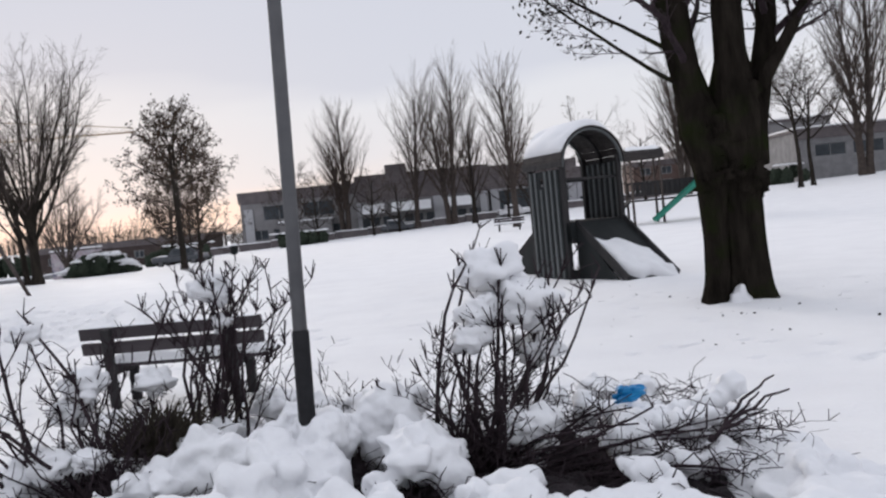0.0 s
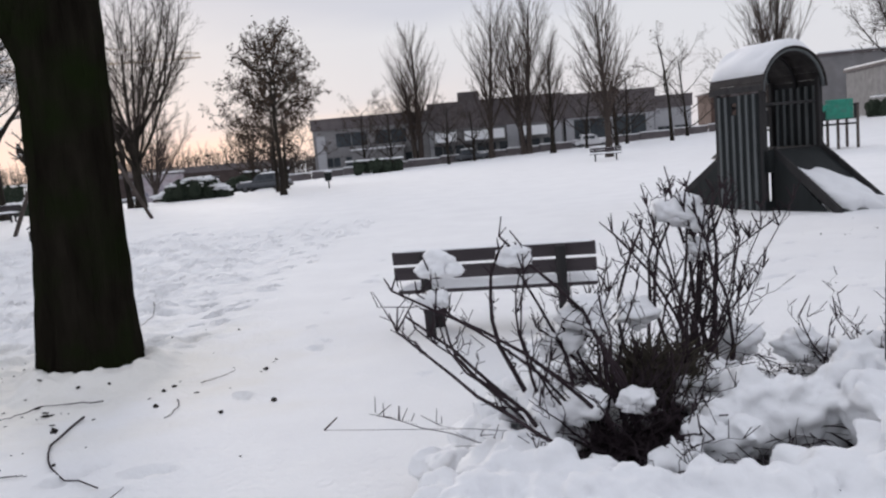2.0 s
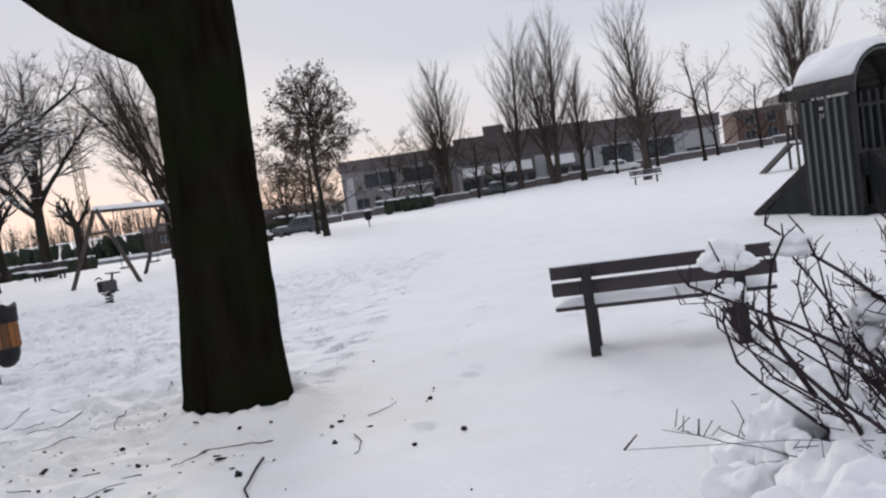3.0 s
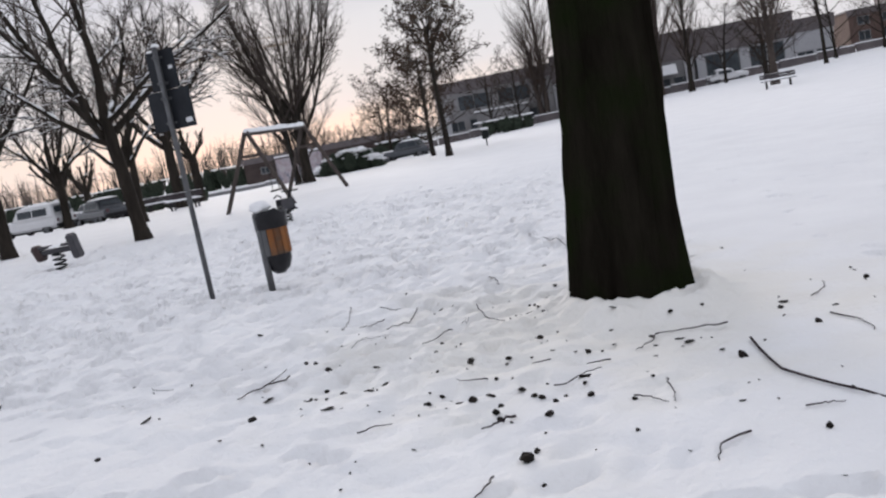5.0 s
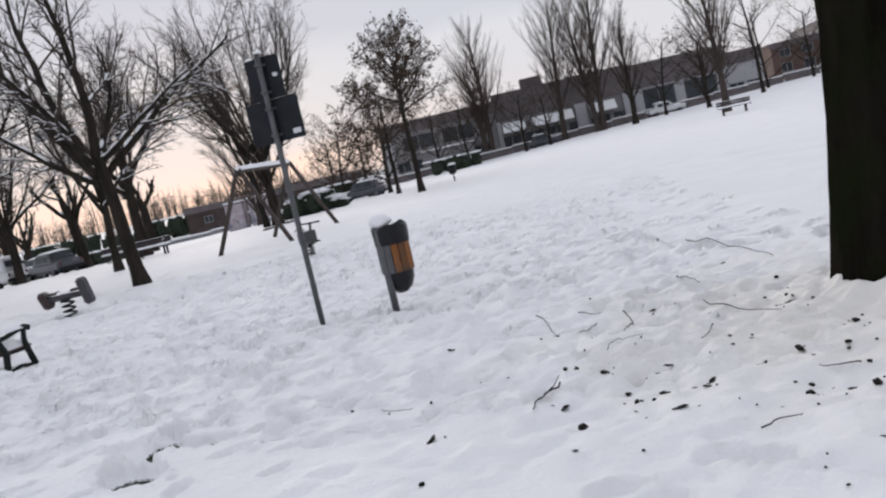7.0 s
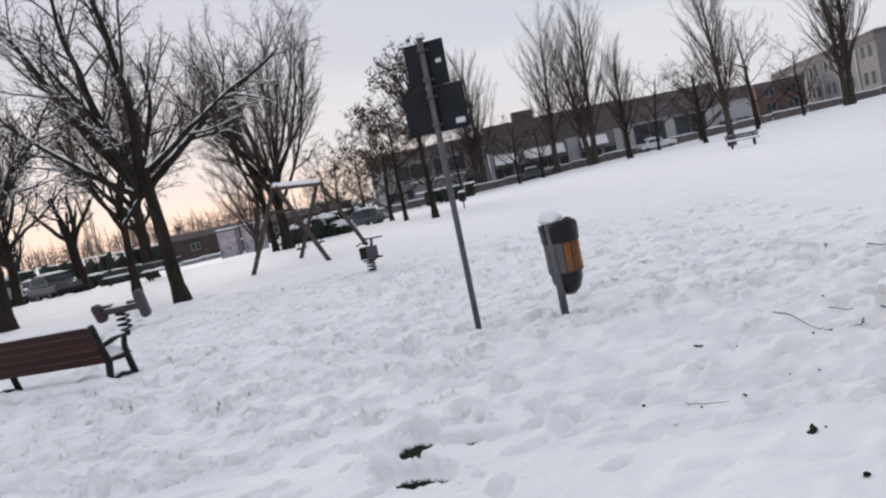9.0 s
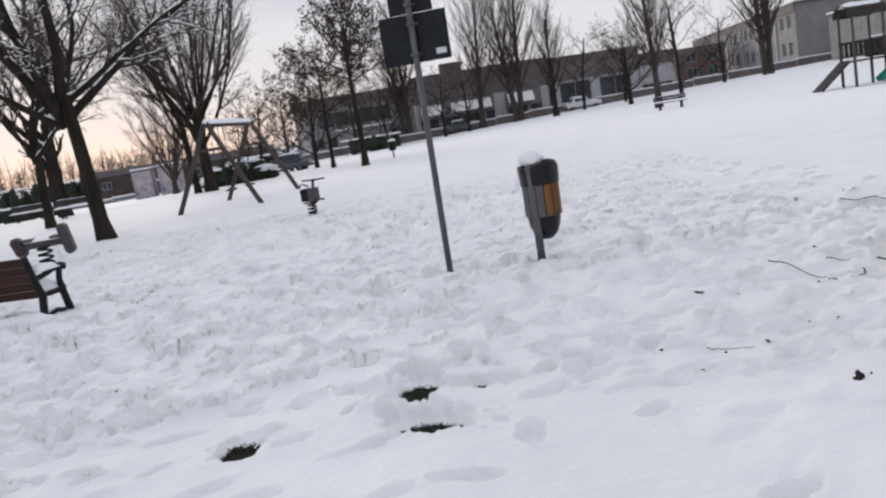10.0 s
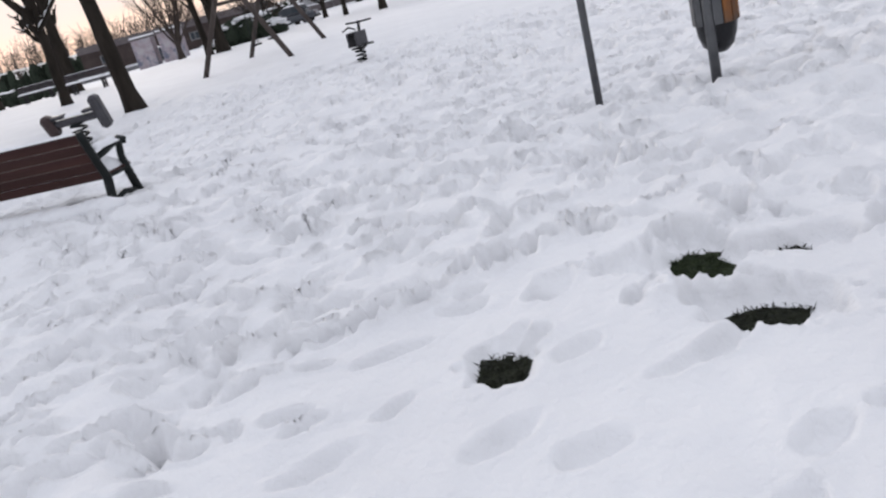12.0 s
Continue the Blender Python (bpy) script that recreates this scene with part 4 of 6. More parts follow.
def slat_bench(m):
    b = thing("slatted_bench", m, "red-brown slatted bench with dark cast-iron ends, seat under snow", "bench")
    tilt = Matrix.Rotation(radians(-16), 3, "X")
    for i in range(4):
        zc = 0.50 + 0.098 * i
        part("back_slat", block(1.9, 0.028, 0.095, (0, -0.02 - 0.030 * i, zc), Matrix.Rotation(radians(16), 3, "X")), M["red_wood"], b)
    part("back_slat", block(1.9, 0.03, 0.085, (0, 0.0, 0.405), Matrix.Rotation(radians(14), 3, "X")), M["red_wood"], b)
    for i in range(4):
        part("seat_slat", block(1.9, 0.085, 0.028, (0, 0.09 + 0.105 * i, 0.40)), M["red_wood"], b)
    for x in (-0.93, 0.93):
        e = tube("end_frame", [(x, -0.15, 0.86), (x, -0.13, 0.80), (x, -0.03, 0.50), (x, 0.02, 0.38), (x, -0.02, 0.18), (x, -0.06, 0.0)], [0.036, 0.040, 0.040, 0.046, 0.044, 0.056], M["iron"], b, 10)
        tube("arm_rest", [(x, -0.06, 0.58), (x, 0.10, 0.60), (x, 0.28, 0.64), (x, 0.42, 0.66), (x, 0.47, 0.64), (x, 0.46, 0.60)], [0.030, 0.032, 0.034, 0.040, 0.048, 0.034], M["iron"], b, 10)
        tube("front_leg", [(x, 0.40, 0.64), (x, 0.36, 0.50), (x, 0.38, 0.36), (x, 0.43, 0.18), (x, 0.47, 0.0)], [0.034, 0.036, 0.042, 0.044, 0.056], M["iron"], b, 10)
        tube("seat_rail", [(x, 0.0, 0.385), (x, 0.2, 0.375), (x, 0.40, 0.375)], 0.024, M["iron"], b, 8)
        tube("cross_brace", [(x, -0.04, 0.12), (x, 0.2, 0.17), (x, 0.44, 0.12)], 0.028, M["iron"], b, 8)
    for x in (-0.93, 0.93):
        flat_drift("arm_snow", x - 0.05, x + 0.05, -0.02, 0.36, 0.655, 0.06, b, "snow lying on the arm rest", 2.0 + x, 0.3, 0.03)
    flat_drift("back_snow", -0.92, 0.92, -0.155, -0.115, 0.85, 0.018, b, "thin snow on the top slat", 4.0, 0.8)
    flat_drift("seat_snow", -0.92, 0.92, 0.04, 0.46, 0.415, 0.13, b, "thick snow on the seat", 2.0)
    return b


slat_bench(pose(-13.98, 10.95, -0.11, 0, 0, -13))
v, f = [], []
for i in range(26):
    lump_into(v, f, (-15.1 + i * 0.083, 10.98 - 0.019 * i + R.uniform(-.04, .04), 0.0), (0.15, 0.13, 0.12), i * 1.9, 2, 0.25)
tagged(mesh_object("snow_ridge", v, f, M["snow"], None, "", True), "ridge of drifted snow under the slatted bench", "snow", kind="stuff")


# ---- lamp post, sign, bin ----
lamp = thing("lamp_post", pose(1.748, 3.36, 0, 0, 1.5, 0), "slim grey steel lamp post with a black foot sleeve", "lamp post")
tube("pole", [(0, 0, 0), (0, 0, 2), (0, 0, 4.2), (0, 0, 6.2)], [0.038, 0.037, 0.034, 0.03], M["post_grey"], lamp, 20)
tube("sleeve", [(0, 0, -0.02), (0, 0, 0.30), (0, 0, 1.02), (0, 0, 1.035)], [0.047, 0.046, 0.046, 0.041], M["black"], lamp, 20, "black plastic foot sleeve")
tube("cap", [(0, 0, 6.19), (0, 0, 6.24), (0, 0, 6.27)], [0.036, 0.036, 0.015], M["post_grey"], lamp, 16)

sign = thing("street_sign", pose(-8.51, 9.61, 0, 0, 0, -17.5), "two dark sign plates seen from behind on a grey pole", "sign")
tube("pole", [(0, 0, -0.1), (0, 0, 1.5), (0, 0, 3.03)], 0.032, M["steel"], sign, 14)
tube("pole_cap", [(0, 0, 3.03), (0, 0, 3.05), (0, 0, 3.06)], [0.036, 0.036, 0.012], M["steel"], sign, 12)
lower = part("lower_plate", block(0.68, 0.012, 0.47, (0.0, 0.055, 2.315), c=0.004), M["plate"], sign, "wide dark plate")
upper = part("upper_plate", block(0.44, 0.012, 0.46, (0.0, 0.055, 2.785), c=0.004), M["plate"], sign, "narrow dark plate")
part("sticker", block(0.10, 0.004, 0.055, (0.25, 0.0465, 2.16), c=0.001), M["sticker"], lower, "small white sticker")
part("sticker", block(0.06, 0.004, 0.04, (0.14, 0.0465, 2.80), c=0.001), M["sticker"], upper, "small white sticker")
for zc in (2.16, 2.45, 2.63, 2.93):
    part("bracket", merge(block(0.11, 0.018, 0.028, (0, 0.038, zc), c=0.003), block(0.078, 0.012, 0.028, (0, -0.034, zc), c=0.003)), M["steel"], sign)
v, f = [], []
lump_into(v, f, (0, 0.02, 3.06), (0.055, 0.05, 0.03), 3.1, 2)
lump_into(v, f, (-0.15, 0.055, 3.02), (0.05, 0.02, 0.02), 4.1, 2)
mesh_object("snow_cap", v, f, M["snow"], sign, "snow on the top", True)

bin_ = thing("litter_bin", pose(-7.61, 9.35, 0), "orange slatted litter bin with black liner on a steel post", "litter bin")
tube("post", [(0, 0, -0.1), (0, 0, 0.55), (0, 0, 0.94)], 0.04, M["steel"], bin_, 14)
BX, BY = 0.10, 0.13
part("bracket_plate", block(0.15, 0.02, 0.42, (0.03, 0.025, 0.66), Matrix.Rotation(radians(-43), 3, "Z")), M["steel"], bin_, "grey bracket plate")
for k in range(14):
    a = 2 * math.pi * k / 14
    bm = block(0.070, 0.014, 0.38, (0, 0, 0), c=0.003)
    bm.transform(Matrix.Translation((BX + 0.172 * math.cos(a), BY + 0.172 * math.sin(a), 0.62)) @ Matrix.Rotation(a + math.pi / 2, 4, "Z"))
    facing = math.cos(a - math.atan2(-0.55, -0.83))
    if facing > 0.45:
        part("back_plate", bm, M["steel"], bin_, "grey steel backing strip")
    else:
        part("slat", bm, M["orange"], bin_)
for zc in (0.50, 0.80):
    v, f = [], []
    ring = [Vector((BX + 0.166 * math.cos(6.2832 * k / 24), BY + 0.166 * math.sin(6.2832 * k / 24), zc)) for k in range(25)]
    tube_into(v, f, ring, [0.008] * 25, 6, False)
    mesh_object("hoop", v, f, M["steel"], bin_, "", True)
v, f = [], []
prof = ((0.192, 0.74), (0.196, 0.82), (0.198, 0.915), (0.19, 0.945), (0.175, 0.925), (0.165, 0.85), (0.165, 0.55), (0.165, 0.44), (0.15, 0.34), (0.12, 0.25), (0.06, 0.195), (0.0, 0.185))
for r, zc in prof:
    for k in range(24):
        a = 6.2832 * k / 24
        rr = r * (1 + 0.07 * noise.noise(Vector((math.cos(a) * 2, math.sin(a) * 2, zc * 7))))
        v.append(Vector((BX + rr * math.cos(a), BY + rr * math.sin(a), zc + (0.07 * noise.noise(Vector((math.cos(a) * 1.6, math.sin(a) * 1.6, 1.3))) if 0.8 < zc else 0))))
for i in range(len(prof) - 1):
    for k in range(24):
        a, b = i * 24 + k, i * 24 + (k + 1) % 24
        f.append((a, a + 24, b + 24, b))
mesh_object("liner_bag", v, f, M["bag"], bin_, "black plastic liner bag", True)
v, f = [], []
lump_into(v, f, (BX - 0.07, BY - 0.05, 0.985), (0.125, 0.115, 0.095), 5.5, 3)
mesh_object("snow_cap", v, f, M["snow"], bin_, "snow heaped in the opening", True)

far_bin = thing("litter_bin", pose(-9.66, 48.6, ground_z(-9.66, 48.6)), "dark litter bin on a post topped with snow", "litter bin")
tube("post", [(0, 0, -0.1), (0, 0, 0.9)], 0.04, M["iron"], far_bin, 8)
tube("bucket", [(0, -0.06, 0.42), (0, -0.06, 0.5), (0, -0.06, 0.9), (0, -0.06, 0.95)], [0.15, 0.21, 0.24, 0.25], M["iron"], far_bin, 14)
v, f = [], []
lump_into(v, f, (0, -0.06, 0.97), (0.24, 0.24, 0.12), 2.2, 2)
mesh_object("snow_cap", v, f, M["snow"], far_bin, "snow cap", True)

# ---- playground tower: x runs along the ramps, y across, towards the far side ----
TA = math.degrees(math.atan2(-0.912, 0.41))
tower = thing("play_tower", pose(4.79, 16.03, 0, 0, 0, TA) @ Matrix.Diagonal((1, 1, 1, 1)), "dark timber play tower with arched roof and two ramps", "play tower")
TW, TD, DECK = 1.16, 1.45, 1.12


def batten_wall(y, z0, z1, sgn, hole=None):
    """A boarded wall with upright battens; hole: (x0, x1, z0, z1) of a small opening."""
    if hole:
        h0, h1, g0, g1 = hole
        pieces = [block(TW, 0.03, g0 - z0, (0, y, (z0 + g0) / 2)), block(TW, 0.03, z1 - g1, (0, y, (z1 + g1) / 2)),
                  block(h0 + TW / 2, 0.03, g1 - g0, ((h0 - TW / 2) / 2, y, (g0 + g1) / 2), c=0), block(TW / 2 - h1, 0.03, g1 - g0, ((h1 + TW / 2) / 2, y, (g0 + g1) / 2), c=0)]
        w = part("side_wall", merge(*pieces), M["slat_dark"], tower, "dark boarded side wall with a peep hole")
    else:
        w = part("side_wall", block(TW, 0.03, z1 - z0, (0, y, (z0 + z1) / 2)), M["slat_dark"], tower, "dark boarded side wall")
    for k in range(6):
        x = -TW / 2 + TW * (k + 0.5) / 6
        top = hole[2] if hole and hole[0] - 0.03 < x < hole[1] + 0.03 else z1
        part("batten", block(0.07, 0.035, top - z0 - 0.01, (x, y - 0.03 * sgn, (z0 + top) / 2)), M["slat_light"], w)
    return w


batten_wall(0.0, -0.08, 2.2, 1, (-0.16, -0.02, 1.84, 2.06))
batten_wall(TD, -0.08, 2.28, 1)
for x in (-TW / 2 - 0.04, TW / 2 + 0.04):
    for y in (0.05, TD - 0.05):
        part("corner_post", block(0.1, 0.1, 2.5, (x, y, 1.17), c=0.01), M["dark_wood"], tower)
for k in range(8):
    part("deck_board", block(TW / 8 - 0.008, TD - 0.1, 0.04, (-TW / 2 + TW * (k + 0.5) / 8, TD / 2, DECK)), M["dark_wood"], tower)
for x in (-TW / 2, TW / 2):
    part("cross_rail", block(0.05, TD, 0.06, (x, TD / 2, 1.98), c=0.01), M["dark_wood"], tower)
part("eave_board", block(TW + 0.3, 0.05, 0.10, (0, -0.03, 2.30)), M["dark_wood"], tower)
part("eave_board", block(TW + 0.3, 0.05, 0.10, (0, TD + 0.03, 2.30)), M["dark_wood"], tower)
# barrel roof of narrow boards on arched ribs
RR, RC = TD / 2 + 0.04, 2.24
for k in range(16):
    a = math.pi * (k + 0.5) / 16
    bm = block(TW + 0.34, math.pi * RR / 16 - 0.006, 0.025, (0, 0, 0), c=0.004)
    bm.transform(Matrix.Translation((0, TD / 2 - RR * math.cos(a), RC + RR * math.sin(a))) @ Matrix.Rotation(math.pi / 2 - a, 4, "X") @ Matrix.Rotation(0, 4, "X"))
    part("roof_board", bm, M["roof_dark"], tower)
for x in (-TW / 2 - 0.12, 0.0, TW / 2 + 0.12):
    v, f = [], []
    tube_into(v, f, [Vector((x, TD / 2 - (RR - 0.05) * math.cos(math.pi * k / 14), RC + (RR - 0.05) * math.sin(math.pi * k / 14))) for k in range(15)], [0.03] * 15, 6)
    mesh_object("roof_rib", v, f, M["slat_light"] if x else M["dark_wood"], tower, "", True)


def roof_place(u, w):
    aa = radians(22 + 106 * w)
    nrm = (0, -math.cos(aa), math.sin(aa))
    return (-TW / 2 - 0.16 + (TW + 0.32) * u, TD / 2 + (RR + 0.013) * nrm[1], RC + (RR + 0.013) * nrm[2]), nrm


drift("roof_snow", roof_place, lambda u, w: (0.13 - 0.05 * abs(w - 0.5)) * (1 + 0.6 * noise.noise(Vector((u * 4, w * 4, 2.2)))), 24, 22, tower, "thick snow on the arched roof")


def ramp(sgn, run):
    x0 = sgn * (TW / 2 + 0.05)
    x1 = sgn * (TW / 2 + run)
    ln = math.hypot(run, DECK)
    ang = math.atan2(DECK, run) * sgn
    mid = ((x0 + x1) / 2, TD / 2 + 0.12, DECK / 2 - 0.02)
    rp = part("ramp", block(ln, TD - 0.36, 0.04, mid, Matrix.Rotation(ang, 3, "Y")), M["slat_dark"], tower, "sloping boarded ramp")
    for y in (0.27, TD - 0.03):
        part("ramp_rail", block(ln, 0.06, 0.16, (mid[0], y, mid[2] + 0.02), Matrix.Rotation(ang, 3, "Y")), M["dark_wood"], rp)
    v = [Vector((x0, yy, zz)) for yy in (0.235, 0.265) for zz in (-0.1, DECK - 0.04)]
    w = [Vector((x1 - sgn * 0.1, yy, -0.1)) for yy in (0.235, 0.265)]
    verts = v + w
    faces = [(0, 1, 4), (2, 5, 3), (1, 3, 5, 4), (0, 2, 3, 1), (0, 4, 5, 2)]
    mesh_object("ramp_side", verts, faces, M["slat_dark"], tower, "dark triangular side board")
    return ang, mid, ln


ang, mid, ln = ramp(1, 1.55)
ramp(-1, 1.9)


def ramp_place(u, w):
    t = (-0.12 + 0.64 * u + 0.26 * (w - 0.5) + 0.05 * math.sin(w * 9)) * ln
    return (mid[0] + t * math.cos(ang), mid[1] - 0.50 + 1.0 * w, mid[2] - t * math.sin(ang) + 0.022), (math.sin(ang), 0, math.cos(ang))


part("gusset_board", block(0.03, 0.25, 0.42, (TW / 2 + 0.075, 0.115, 0.92)), M["slat_dark"], tower, "short dark board under the deck")
part("gusset_board", block(0.03, 0.25, 0.24, (TW / 2 + 0.075, 0.115, 0.06)), M["slat_dark"], tower, "short dark board at the ground")
drift("ramp_snow", ramp_place, lambda u, w: (0.03 + 0.17 * u) * (1 + 0.6 * noise.noise(Vector((u * 5, w * 5, 7)))), 26, 18, tower, "snow slumped on the ramp")

# ---- second play frame with bridge, green slide and small roof ----
pz = ground_z(14, 40)
frame2 = thing("play_bridge", pose(14.6, 40.2, pz), "timber play bridge with a green slide and small roof", "play frame")
for x in (-2.45, -1.0, 1.6, 2.5):
    for y in (-0.6, 0.6):
        part("post", block(0.11, 0.11, 2.2, (x, y, 1.0), c=0.015), M["grey_wood"], frame2)
part("deck", block(5.1, 1.2, 0.08, (0.02, 0, 1.15)), M["dark_wood"], frame2)
for y in (-0.62, 0.62):
    part("rail", block(5.1, 0.05, 0.10, (0.02, y, 2.02)), M["dark_wood"], frame2)
    part("rail", block(5.1, 0.05, 0.08, (0.02, y, 1.40)), M["dark_wood"], frame2)
    for k in range(21):
        part("bar", block(0.15, 0.025, 0.66, (-2.40 + k * 0.24, y, 1.71), c=0.004), M["dark_wood"], frame2)
for x in (-2.45, -1.0):
    for y in (-0.6, 0.6):
        part("roof_post", block(0.09, 0.09, 1.3, (x, y, 2.7), c=0.01), M["grey_wood"], frame2)
for k in range(10):
    a = math.pi * (k + 0.5) / 10
    bm = block(1.9, 0.22, 0.03, (0, 0, 0), c=0.004)
    bm.transform(Matrix.Translation((-1.72, -0.66 * math.cos(a), 3.2 + 0.5 * math.sin(a))) @ Matrix.Rotation(math.pi / 2 - a, 4, "X"))
    part("roof_board", bm, M["roof_dark"], frame2)
flat_drift("roof_snow", -2.6, -0.85, -0.42, 0.42, 3.62, 0.2, frame2, "snow on the small roof", 4.0, 0.2, 0.1)
sl = Matrix.Rotation(radians(-37), 3, "Y")
part("slide_panel", block(1.25, 0.06, 0.9, (1.65, -0.68, 1.85), c=0.02), M["slide"], frame2, "green plastic panel")
part("slide_bed", block(3.15, 0.5, 0.05, (-0.30, -1.0, 1.05), sl), M["slide"], frame2, "green plastic slide")
for y in (-1.26, -0.74):
    part("slide_side", block(3.15, 0.05, 0.2, (-0.33, y, 1.12), sl, c=0.02), M["slide"], frame2, "green slide edge")
part("access_ramp", block(1.9, 0.9, 0.10, (-3.15, 0.3, 0.58), Matrix.Rotation(radians(-40), 3, "Y")), M["dark_wood"], frame2, "dark sloping access ramp")

# ---- swing ----
swing = thing("swing_frame", pose(-14.1, 27.6, 0, 0, 0, 83), "weathered timber swing frame with snow on its beam", "swing")
SH, SL, SS = 2.42, 2.05, 1.27
tube("top_beam", [(-SL - 0.15, 0, SH), (0, 0, SH), (SL + 0.15, 0, SH)], 0.065, M["grey_wood"], swing, 10)
for sx in (-1, 1):
    for sy in (-1, 1):
        tube("leg", [(sx * SL, sy * 0.03, SH + 0.06), (sx * (SL + 0.05), sy * SS * 0.5, SH / 2), (sx * (SL + 0.1), sy * SS, -0.1)], 0.07, M["grey_wood"], swing, 10)
    part("brace", block(0.07, 0.85, 0.09, (sx * (SL + 0.03), 0, 1.72), c=0.01), M["grey_wood"], swing)
for x in (-0.9, 0.9):
    for dx in (-0.22, 0.22):
        tube("chain", [(x + dx, 0, SH - 0.05), (x + dx, 0.0, 1.4), (x + dx, 0, 0.48)], 0.012, M["iron"], swing, 5)
    part("seat", block(0.5, 0.2, 0.05, (x, 0, 0.46), c=0.012), M["dark_wood"], swing, "dark swing seat")
flat_drift("beam_snow", -SL - 0.15, SL + 0.15, -0.075, 0.075, SH + 0.04, 0.15, swing, "ridge of snow along the beam", 6.0, 0.25)

# ---- spring riders ----
def coil(name, parent, z0, z1, r, turns, thick):
    pts = [Vector((r * math.cos(6.2832 * turns * k / 60), r * math.sin(6.2832 * turns * k / 60), z0 + (z1 - z0) * k / 60)) for k in range(61)]
    return tube(name, pts, thick, M["iron"], parent, 6, "dark coil spring")


def rounded_slab(w, t, h, at, turn=None):
    bm = block(w, t, h, (0, 0, 0), c=min(w, h) * 0.42)
    if turn is not None:
        bm.transform(turn.to_4x4())
    bm.transform(Matrix.Translation(at))
    return bm


rider = thing("spring_seesaw", pose(-15.69, 16.91, 0, 0, 0, 8), "two-seat spring rocker with a faded red and a grey end panel", "spring rider")
coil("spring", rider, -0.05, 0.38, 0.12, 4, 0.024)
part("beam", block(0.78, 0.18, 0.12, (0, 0, 0.42), c=0.03), M["plastic_grey"], rider)
part("end_panel", rounded_slab(0.17, 0.34, 0.38, (-0.42, 0, 0.42), Matrix.Rotation(radians(-18), 3, "Y")), M["rider_red"], rider, "faded red end panel")
part("end_panel", rounded_slab(0.16, 0.34, 0.58, (0.42, 0, 0.46), Matrix.Rotation(radians(-10), 3, "Y")), M["plastic_grey"], rider, "tall grey end panel")
for x in (-0.26, 0.26):
    part("seat", block(0.22, 0.28, 0.06, (x, 0, 0.53), c=0.02), M["plastic_grey"], rider)
flat_drift("snow_cover", -0.34, 0.34, -0.08, 0.08, 0.50, 0.05, rider, "snow on the beam", 2.5)

pony = thing("spring_rider", pose(-10.93, 18.85, 0, 0, 0, 62), "small dark spring rider with handlebar and footrest", "spring rider")
coil("spring", pony, -0.05, 0.24, 0.09, 4, 0.018)
part("body_panel", rounded_slab(0.40, 0.035, 0.26, (0, -0.09, 0.42)), M["plastic_grey"], pony, "grey side panel")
part("body_panel", rounded_slab(0.40, 0.035, 0.26, (0, 0.09, 0.42)), M["plastic_grey"], pony, "grey side panel")
part("seat", block(0.26, 0.17, 0.05, (-0.08, 0, 0.53), c=0.02), M["black"], pony)
part("neck", block(0.06, 0.05, 0.30, (0.16, 0, 0.58), Matrix.Rotation(radians(14), 3, "Y"), c=0.015), M["black"], pony)
part("base_plate", block(0.26, 0.22, 0.03, (0, 0, 0.25), c=0.01), M["black"], pony)
tube("handlebar", [(0.20, -0.28, 0.71), (0.20, 0, 0.70), (0.20, 0.28, 0.71)], 0.02, M["iron"], pony, 6)
tube("footrest", [(0.08, -0.28, 0.29), (0.08, 0, 0.29), (0.08, 0.28, 0.29)], 0.022, M["iron"], pony, 6)
tube("back_bar", [(-0.2, -0.14, 0.60), (-0.2, 0, 0.66), (-0.2, 0.14, 0.60)], 0.016, M["iron"], pony, 6)

